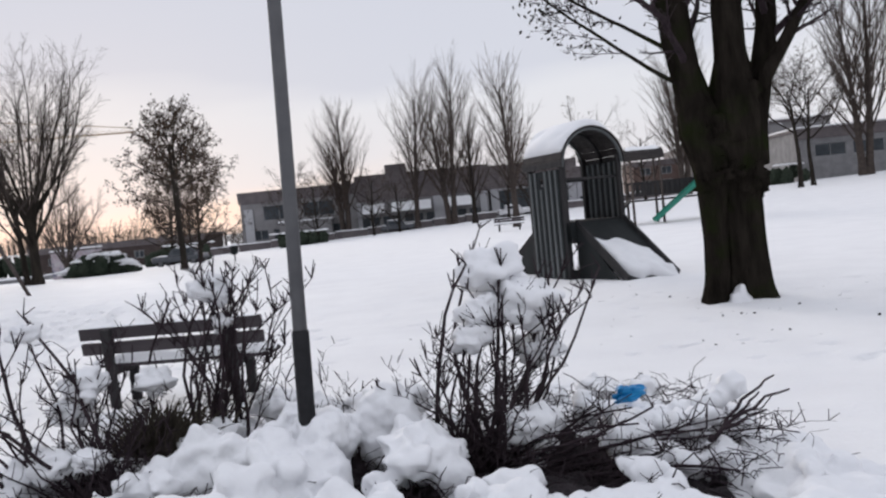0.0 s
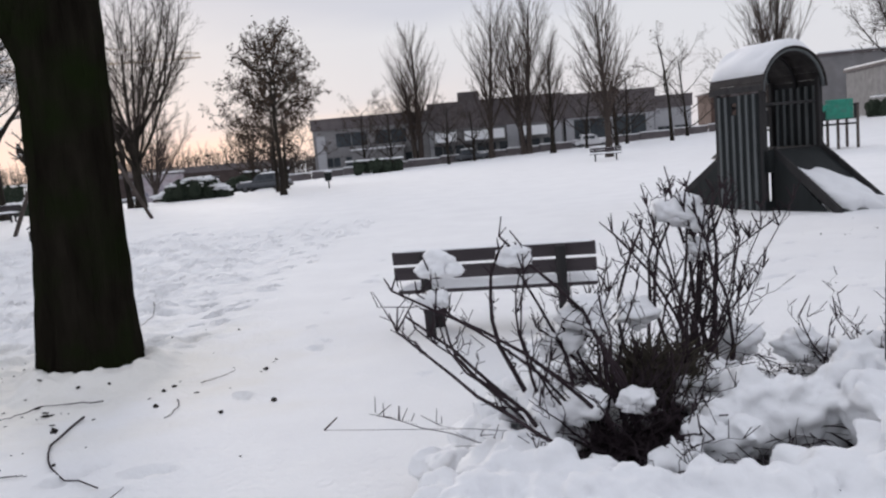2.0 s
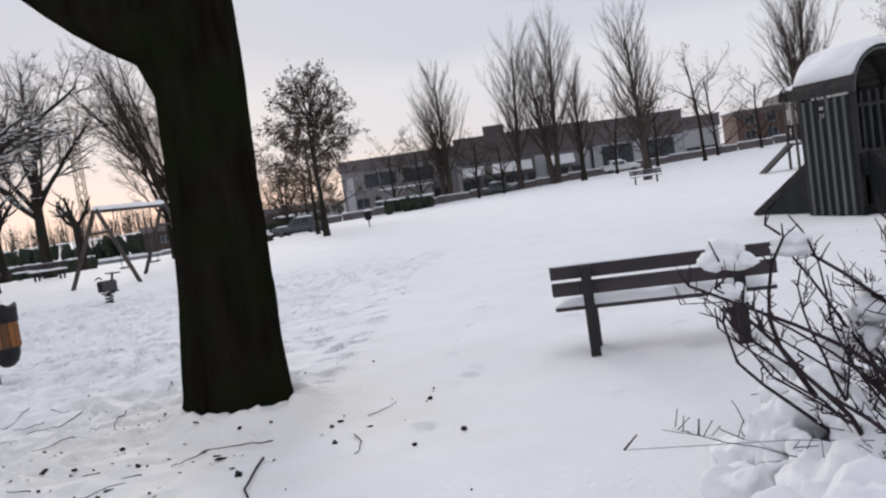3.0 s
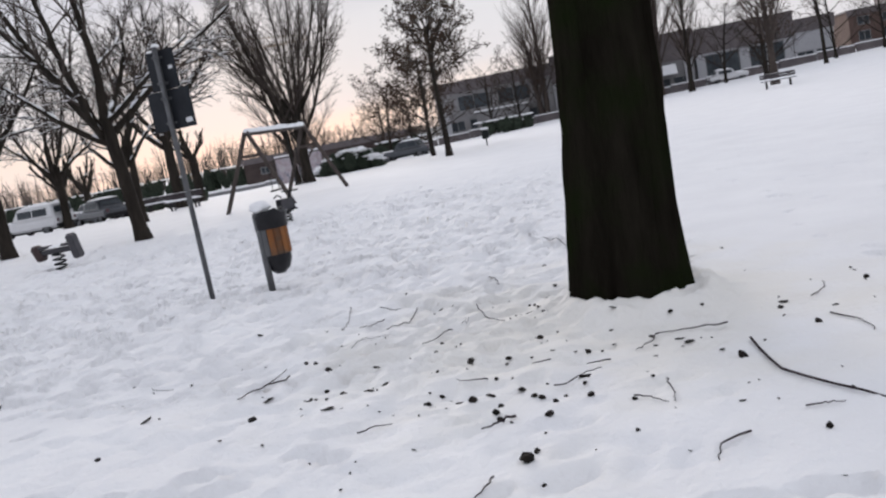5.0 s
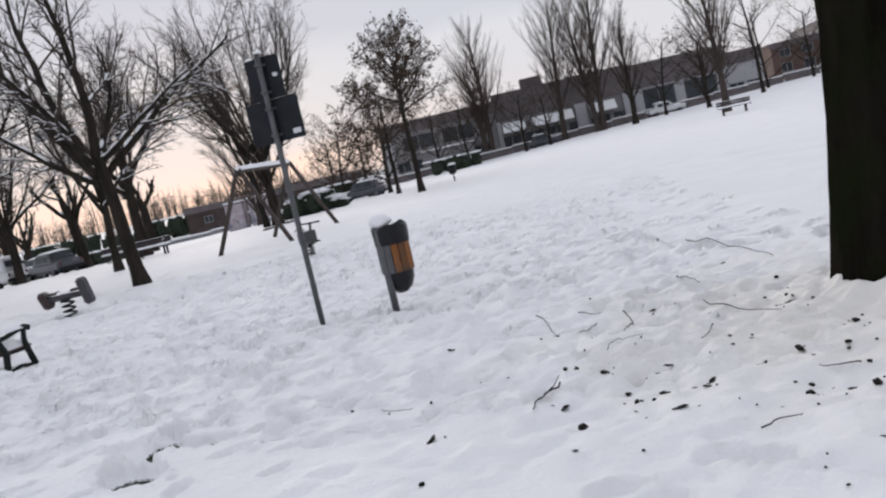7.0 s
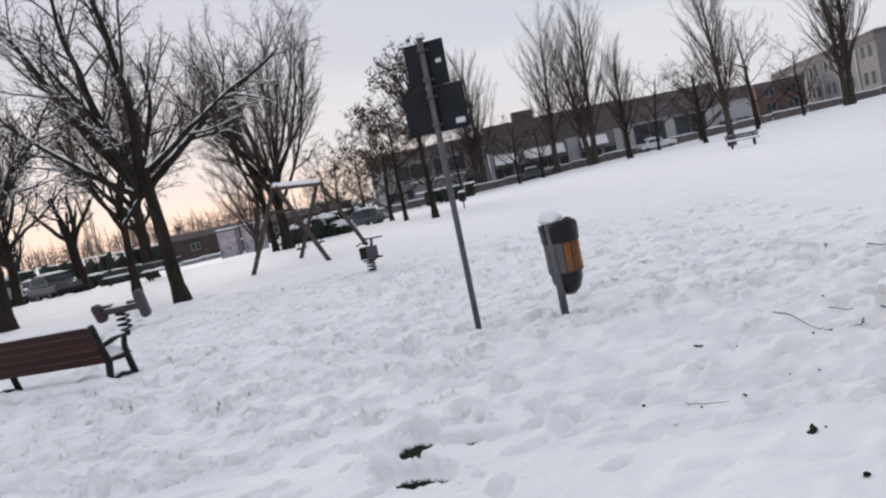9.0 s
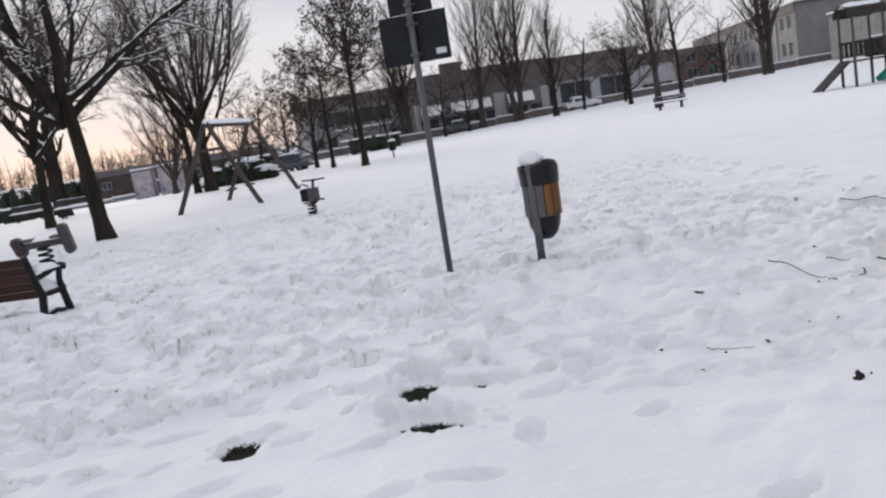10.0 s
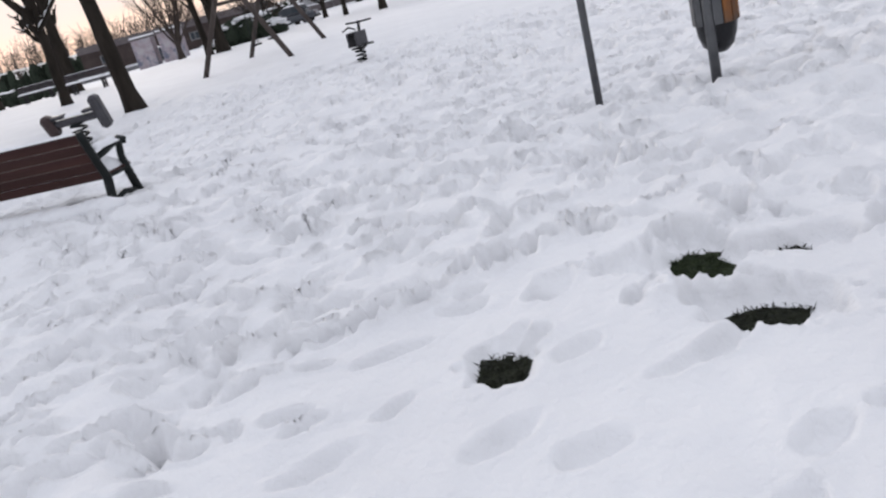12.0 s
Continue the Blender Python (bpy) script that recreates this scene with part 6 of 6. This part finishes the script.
# the deep sheet in front
for k in range(420):
    x, y = rc.uniform(-0.95, 4.5), rc.uniform(0.7, 3.05)
    r = rc.uniform(0.15, 0.36)
    if not open_spot(x, y, r, 0.75):
        continue
    top = crest(x, y) - rc.uniform(0.0, 0.06)
    lump_into(sv, sf, (x, y, top - r * 0.62), (r * rc.uniform(0.8, 1.4), r * rc.uniform(0.8, 1.3), r * 0.62), k * 1.7, 3, 0.5, 1.4, 1.0)
# chains of clumps along the hidden twigs
for k in range(330):
    x, y = rc.uniform(-0.4, 4.3), rc.uniform(2.65, 4.75)
    if not in_bed(x, y):
        continue
    back = min(1, max(0, (y - 3.5) / 0.6))
    if rc.random() < 0.68 * back:
        continue
    a = rc.uniform(0, 6.28)
    r0 = rc.uniform(0.055, 0.125)
    z = crest(x, y) - r0 * 0.8 + rc.uniform(-0.08, 0.07) - 0.04 * back
    for q in range(rc.randint(2, 6)):
        r = r0 * rc.uniform(0.75, 1.2)
        if in_bed(x, y) and open_spot(x, y, r, 0.55):
            lump_into(sv, sf, (x, y, z), (r * rc.uniform(0.9, 1.25), r * rc.uniform(0.9, 1.25), r * rc.uniform(0.8, 1.05)), k * 2.3 + q, 2, 0.7, 1.8, 0.9)
        a += rc.gauss(0, 0.6)
        x, y, z = x + r0 * 0.95 * math.cos(a), y + r0 * 0.95 * math.sin(a), z + rc.gauss(0, 0.022)
# tall clumps along the crest
for x, y, r, top in ((1.68, 3.20, .15, .50), (1.82, 3.20, .12, .50), (1.58, 3.28, .12, .50), (1.76, 3.10, .13, .44), (1.16, 3.5, .13, .52), (1.30, 3.46, .11, .50), (1.02, 3.42, .10, .45), (1.62, 3.52, .12, .58), (1.72, 3.56, .11, .62), (1.80, 3.5, .10, .58), (1.88, 3.54, .08, .55), (2.08, 3.72, .09, .60), (2.14, 3.72, .10, .66),
                     (2.22, 3.7, .09, .62), (2.06, 3.68, .09, .50), (2.12, 3.66, .08, .42), (2.26, 3.36, .10, .50), (2.36, 3.32, .10, .50), (2.46, 3.2, .09, .44), (1.45, 3.48, .10, .46), (0.05, 3.30, .16, .36), (0.12, 3.0, .18, .34), (-0.1, 3.2, .14, .30)):
    lump_into(sv, sf, (x, y, top - r), (r * 1.1, r, r), x * 9 + y, 3, 0.7, 1.6, 1.2)
    lump_into(sv, sf, (x + 0.03, y - 0.07, top - r * 1.9), (r * 1.1, r, r * 1.2), x * 5 + y, 3, 0.4, 1.4, 1.2)
heaps = mesh_object("snow_heap", sv, sf, M["snow"], None, "", True)
rem = heaps.modifiers.new("Remesh", "REMESH")
rem.mode = "VOXEL"
rem.voxel_size = 0.014
rem.use_smooth_shade = True
heave = bpy.data.textures.new("snow_heave", "CLOUDS")
heave.noise_scale = 0.22
heave.noise_depth = 2
dsp = heaps.modifiers.new("Displace", "DISPLACE")
dsp.texture = heave
dsp.texture_coords = "GLOBAL"
dsp.strength = 0.05
dsp.mid_level = 0.5
crumb = bpy.data.textures.new("snow_crumb", "CLOUDS")
crumb.noise_scale = 0.10
crumb.noise_depth = 3
dsp2 = heaps.modifiers.new("Displace", "DISPLACE")
dsp2.texture = crumb
dsp2.texture_coords = "GLOBAL"
dsp2.strength = 0.05
dsp2.mid_level = 0.5
smo = heaps.modifiers.new("Smooth", "SMOOTH")
smo.factor = 0.5
smo.iterations = 3
tagged(heaps, "billowing heaps of fresh snow on low shrubs", "snow", kind="stuff")


def cane(base, tip, r, rng, bow=0.12):
    """A curving stem from base to tip."""
    base, tip = Vector(base), Vector(tip)
    L = (tip - base).length
    side = Vector((rng.gauss(0, 1), rng.gauss(0, 1), 0)) * bow * L
    pts = []
    n = 8
    for i in range(n + 1):
        t = i / n
        p = base.lerp(tip, t) + side * math.sin(math.pi * t) * 0.5 + Vector((rng.gauss(0, 0.011), rng.gauss(0, 0.011), 0.10 * L * math.sin(math.pi * t) * 0.4))
        pts.append(p)
    return pts, [r * (1 - 0.6 * i / n) for i in range(n + 1)]


def spray_shrub(label, base, stems, seed, caps, bristle=5):
    """stems: (tip, how many, scatter, thickness). caps: (place, size) of snow held in the tops."""
    rng = random.Random(seed)
    root = thing("shrub", pose(*base), label, "shrub", "bare shrubs in the bed")
    b0 = Vector(base)
    for tip, count, scat, r in stems:
        for _ in range(round(count * 1.0)):
            v, f = [], []
            t = Vector(tip) - b0 + Vector((rng.gauss(0, scat), rng.gauss(0, scat), rng.gauss(0, scat * 0.8)))
            s = Vector((rng.gauss(0, 0.10), rng.gauss(0, 0.08), -0.1))
            s.x += rng.gauss(0, 0.06)
            pts, rads = cane(s, t, r * rng.uniform(0.6, 1.35), rng, 0.22)
            tube_into(v, f, pts, rads, 6)
            d = (pts[-1] - pts[-3]).normalized()
            for q in range(rng.randint(2, 5)):
                i = rng.randint(2, 7)
                dd = (d + Vector((rng.gauss(0, 0.55), rng.gauss(0, 0.55), rng.uniform(-0.1, 0.5)))).normalized()
                L = rng.uniform(0.08, 0.30)
                pp, rr = cane(pts[i], pts[i] + dd * L, rads[i] * 0.55, rng, 0.2)
                tube_into(v, f, pp, rr, 4, False)
                for _b in range(3):
                    e = pp[rng.randint(3, 8)]
                    tube_into(v, f, [e, e + Vector((rng.gauss(0, 0.04), rng.gauss(0, 0.04), rng.uniform(0.01, 0.09)))], [0.003, 0.002], 3, False)
            # short clipped shoots bunched at the tip
            for q in range(bristle if tip[2] > 0.6 else 1):
                e = pts[-1 - rng.randint(0, 1)]
                o = e + Vector((rng.gauss(0, 0.035), rng.gauss(0, 0.035), rng.uniform(0.03, 0.12)))
                tube_into(v, f, [e, o], [0.005, 0.003], 4, False)
            mesh_object("stem", v, f, M["twig_dark"], root, "", True)
    for k, (c, s) in enumerate(caps):
        v, f = [], []
        lump_into(v, f, tuple(Vector(c) - b0), (s * 1.15, s * 1.05, s * 0.85), seed + k * 3.3, 4, 0.5, 1.35, 0.8)
        mesh_object("snow_cap", v, f, M["snow"], root, "clump of snow held in the shoots", True)
        for q in range(3):
            o = Vector((rng.gauss(0, s * 0.5), rng.gauss(0, s * 0.5), rng.gauss(-s * 0.3, s * 0.4)))
            v, f = [], []
            lump_into(v, f, tuple(Vector(c) - b0 + o), (s * 0.5, s * 0.42, s * 0.36), seed + k * 1.3 + q, 3, 0.5, 1.5, 0.8)
            mesh_object("snow_cap", v, f, M["snow"], root, "", True)
    return root


spray_shrub("bare multi-stemmed shrub with snow clumps in its top", (2.72, 3.62, 0.12),
            [((2.86, 3.95, 1.16), 9, 0.13, 0.013), ((2.78, 3.5, 0.50), 18, 0.17, 0.010), ((2.62, 3.75, 0.95), 7, 0.13, 0.012), ((3.12, 3.75, 0.98), 9, 0.14, 0.012), ((3.30, 3.9, 1.12), 4, 0.08, 0.009),
             ((2.40, 3.7, 0.62), 6, 0.13, 0.010), ((3.3, 3.3, 0.45), 6, 0.15, 0.012), ((3.75, 3.25, 0.35), 6, 0.16, 0.012), ((3.80, 2.9, 0.42), 4, 0.12, 0.011), ((3.35, 2.85, 0.42), 5, 0.12, 0.010)], 71,
            [((2.82, 3.98, 1.20), 0.17), ((2.76, 3.80, 0.98), 0.12), ((3.00, 3.85, 1.0), 0.16), ((2.66, 3.72, 0.84), 0.10), ((3.05, 3.9, 0.72), 0.12), ((2.95, 3.5, 0.38), 0.13)])
spray_shrub("bare upright shrub with bunched shoots beside the bench", (1.02, 4.20, 0.12),
            [((1.00, 4.42, 1.22), 9, 0.11, 0.012), ((1.30, 4.40, 1.27), 9, 0.09, 0.012), ((0.82, 4.30, 1.10), 6, 0.10, 0.011), ((1.62, 4.45, 1.22), 3, 0.05, 0.009), ((1.45, 4.4, 0.8), 5, 0.12, 0.009)], 72,
            [((1.04, 4.36, 1.22), 0.12), ((1.12, 4.3, 1.02), 0.06), ((1.35, 4.5, 0.42), 0.13), ((0.72, 4.1, 0.72), 0.10)], 7)
spray_shrub("bare arching shrub leaning out over the snow", (0.56, 3.50, 0.12),
            [((0.08, 3.86, 1.12), 4, 0.07, 0.013), ((-0.30, 3.58, 1.02), 3, 0.08, 0.012), ((-0.35, 3.40, 0.98), 3, 0.08, 0.011), ((-0.42, 2.95, 1.02), 2, 0.05, 0.012), ((0.35, 3.75, 0.78), 6, 0.14, 0.010),
             ((0.62, 3.9, 0.95), 4, 0.12, 0.010), ((0.85, 3.6, 0.55), 10, 0.16, 0.008), ((0.50, 4.05, 0.58), 12, 0.18, 0.006), ((-0.70, 3.35, 0.40), 2, 0.12, 0.0035), ((0.75, 3.2, 0.35), 12, 0.13, 0.008), ((0.3, 3.3, 0.42), 9, 0.18, 0.007)], 73,
            [((0.08, 3.88, 1.10), 0.075), ((-0.30, 3.61, 1.12), 0.085), ((0.42, 3.85, 0.78), 0.11), ((0.30, 3.9, 0.62), 0.11), ((-0.33, 3.47, 0.98), 0.06), ((0.35, 3.5, 0.40), 0.10), ((0.6, 3.4, 0.45), 0.07)], 4)
spray_shrub("low bare shrub with snow between its stems", (1.95, 4.0, 0.12),
            [((1.95, 4.2, 0.50), 8, 0.16, 0.008), ((2.2, 4.2, 0.46), 8, 0.16, 0.008), ((1.6, 4.0, 0.46), 6, 0.15, 0.008)], 74,
            [((1.95, 4.1, 0.42), 0.11), ((2.25, 4.3, 0.40), 0.12), ((1.65, 4.25, 0.42), 0.13)], 2)

# tuft of dry grass and stems behind the arching shrub
v, f = [], []
for _ in range(700):
    a = rs.uniform(0, 6.28)
    p = Vector((0.78 + 0.22 * math.cos(a) * rs.random(), 4.02 + 0.2 * math.sin(a) * rs.random(), 0.15))
    e = p + Vector((rs.gauss(0, 0.16), rs.gauss(-0.04, 0.12), rs.uniform(0.2, 0.5)))
    tube_into(v, f, [p, p.lerp(e, 0.6) + Vector((0, 0, 0.05)), e + Vector((0, 0, -0.04))], [0.005, 0.004, 0.002], 3, False)
tagged(mesh_object("grass_tuft", v, f, M["straw"]), "dense tuft of dry dark grass in the bed", "grass", kind="stuff")

# broken branch on the edge of the bed
branch = thing("broken_branch", pose(3.85, 3.25, 0.36), "dark forked broken branch lying on the snow", "branch")
v, f = [], []
for tip in ((0.42, 0.25, 0.16), (0.46, 0.15, 0.10), (0.36, 0.30, 0.06), (0.30, 0.05, 0.03)):
    pts, rads = cane((-0.05, -0.1, -0.05), tip, 0.013, rs, 0.08)
    tube_into(v, f, pts, rads, 6)
mesh_object("branch_wood", v, f, M["twig_dark"], branch, "", True)

# blue plastic bag caught in the snow
v, f = [], []
lump_into(v, f, (0, 0, 0), (0.085, 0.055, 0.045), 8.8, 3, 0.9, 2.2, 0.6)
lump_into(v, f, (-0.04, 0.015, 0.035), (0.03, 0.025, 0.03), 6.1, 2, 0.8, 2.2, 0.6)
bag = mesh_object("plastic_bag", v, f, M["blue"], None, "", False)
bag.matrix_basis = pose(3.55, 3.80, 0.42, 10, -14, -12)
tagged(bag, "crumpled bright blue plastic bag on the snow", "bag")

# ---- litter of leaves, seed balls and twigs on the snow ----
def ground_at(x, y):
    i = min(max(int(np.searchsorted(gx, x)), 1), nx - 1)
    j = min(max(int(np.searchsorted(gy, y)), 1), ny - 1)
    return float(Z[j, i])


litter_meshes = []
for k in range(5):
    v, f = [], []
    if k < 3:
        lump_into(v, f, (0, 0, 0.008), (0.029, 0.025, 0.024), k * 4.4 + 1, 2, 0.7, 2.2, 0.7)
    else:
        lump_into(v, f, (0, 0, 0.004), (0.045, 0.022, 0.010), k * 4.4 + 1, 2, 0.8, 2.0, 0.6)
    me = bpy.data.meshes.new("dead_leaf")
    me.from_pydata(v, [], f)
    me.materials.append(M["litter"])
    litter_meshes.append(me)
rl = random.Random(15)
spots = []
while len(spots) < 150:
    x, y = rl.gauss(-4.4, 1.15), rl.gauss(5.6, 1.15)
    if math.hypot(x + 3.58, y - 6.46) > 0.6 and y > 3.2 and x > -7.6:
        spots.append((x, y))
# the larger ones lie singly
BIG = [(-4.2, 3.79), (-4.4, 4.36), (-4.56, 4.61), (-4.67, 5.35), (-4.92, 5.3), (-5.38, 5.61), (-5.47, 5.14), (-5.46, 4.79), (-5.21, 5.18), (-6.04, 5.27), (-5.97, 4.84), (-6.85, 7.1), (-4.35, 6.48), (-4.24, 5.66),
       (-3.95, 4.85), (-3.91, 4.49), (-4.12, 4.3), (-3.53, 5.42), (-3.33, 5.19), (-3.09, 4.84), (-2.66, 5.88), (-4.2, 7.29), (-5.2, 7.27), (-4.42, 5.31), (-4.29, 4.7), (-4.84, 4.72), (-6.17, 5.83), (-5.76, 5.71),
       (-2.02, 6.29), (-1.7, 5.32), (-2.0, 5.04), (-2.58, 5.32), (-7.37, 5.61), (-6.81, 5.04)]
spots += BIG + [(rl.gauss(x, 0.12), rl.gauss(y, 0.12)) for x, y in BIG[:26]]
for k in range(34):
    spots.append((rl.gauss(6.5, 1.3), rl.gauss(8.8, 1.0)))
for k in range(14):
    spots.append((rl.uniform(3, 6), rl.uniform(10.5, 14)))
for x, y in spots:
    ob = new("dead_leaf", rl.choice(litter_meshes))
    s = 0.2 + 0.45 * rl.random() ** 2
    if (x, y) in BIG:
        s = 1.3 if (x, y) == BIG[0] else rl.uniform(0.6, 0.95)
    ob.matrix_basis = pose(x, y, ground_at(x, y) + 0.002, rl.uniform(-15, 15), rl.uniform(-15, 15), rl.uniform(0, 360)) @ Matrix.Diagonal((s, s, s, 1))
    tagged(ob, "small dark curled leaf lying on the snow", "leaf", "leaves on the snow")


def stick(p, q, r, bow, fork=False):
    m = Vector(((p[0] + q[0]) / 2, (p[1] + q[1]) / 2, 0))
    st = thing("twig", pose(m.x, m.y, ground_at(m.x, m.y)), "thin dark fallen twig on the snow", "twig", "twigs on the snow")
    a, b = Vector((p[0] - m.x, p[1] - m.y, 0)), Vector((q[0] - m.x, q[1] - m.y, 0))
    nrm = Vector((-(b - a).y, (b - a).x, 0)) * bow
    n = 9
    pts = []
    for i in range(n + 1):
        t = i / n
        c = a.lerp(b, t) + nrm * math.sin(math.pi * t) + Vector((rl.gauss(0, 0.006), rl.gauss(0, 0.006), 0))
        c.z = max(ground_at(m.x + c.x + o, m.y + c.y + w) for o in (-0.05, 0, 0.05) for w in (-0.05, 0, 0.05)) - st.location.z + r * 0.7 + 0.006
        pts.append(c)
    v, f = [], []
    tube_into(v, f, pts, [r * (1 - 0.5 * i / n) for i in range(n + 1)], 6)
    if fork:
        e = pts[5]
        tube_into(v, f, [e, e + Vector((0.08, 0.10, 0.03)), e + Vector((0.12, 0.22, 0.05))], [r * 0.7, r * 0.6, r * 0.3], 5)
    mesh_object("twig_wood", v, f, M["twig_dark"], st, "", True)


stick((-3.0, 5.09), (-2.26, 3.74), 0.0085, -0.16)
stick((-4.30, 4.32), (-4.45, 4.14), 0.0075, 0.02)
stick((-6.03, 5.69), (-6.22, 5.20), 0.0065, -0.06, True)
stick((-5.43, 7.29), (-5.52, 6.53), 0.0055, 0.08)
stick((-4.41, 9.75), (-3.97, 8.1), 0.0050, 0.06)
stick((-6.12, 7.58), (-6.0, 6.91), 0.0045, 0.03)
stick((-5.67, 7.05), (-5.83, 6.82), 0.0045, 0.08)
stick((-4.85, 6.99), (-4.52, 6.13), 0.0050, -0.05)
stick((-4.94, 6.27), (-5.11, 5.92), 0.0045, 0.05)
stick((-3.52, 4.59), (-3.51, 4.25), 0.0045, 0.05)
stick((-3.69, 4.41), (-3.54, 4.26), 0.0040, 0.05)
stick((-3.06, 5.51), (-3.49, 5.42), 0.0055, 0.10)
stick((-3.49, 5.42), (-3.64, 5.13), 0.0050, 0.05)
stick((-4.5, 4.92), (-4.7, 4.95), 0.0045, 0.08)
stick((-4.34, 3.65), (-4.40, 3.45), 0.0050, 0.02)
stick((-3.24, 3.8), (-3.40, 3.59), 0.0055, -0.2)
stick((-4.86, 8.0), (-4.72, 7.64), 0.0045, 0.08)
stick((-2.47, 5.46), (-2.37, 4.98), 0.0050, 0.08)
stick((-2.96, 4.01), (-2.79, 4.0), 0.0040, 0.06)
stick((-2.3, 3.52), (-2.10, 3.34), 0.0060, 0.05, True)
stick((-4.15, 5.14), (-4.26, 5.11), 0.0050, 0.02)
stick((-3.8, 5.01), (-3.93, 5.01), 0.0050, 0.02)
for k in range(9):
    x, y = rl.gauss(-4.6, 1.2), rl.gauss(5.7, 1.2)
    if math.hypot(x + 3.58, y - 6.46) < 0.8 or y < 3.3:
        continue
    a = rl.uniform(-0.5, 1.4)
    L = rl.uniform(0.08, 0.22)
    stick((x - L * math.cos(a), y - L * math.sin(a)), (x + L * math.cos(a), y + L * math.sin(a)), rl.uniform(0.002, 0.005), rl.uniform(-0.15, 0.15))
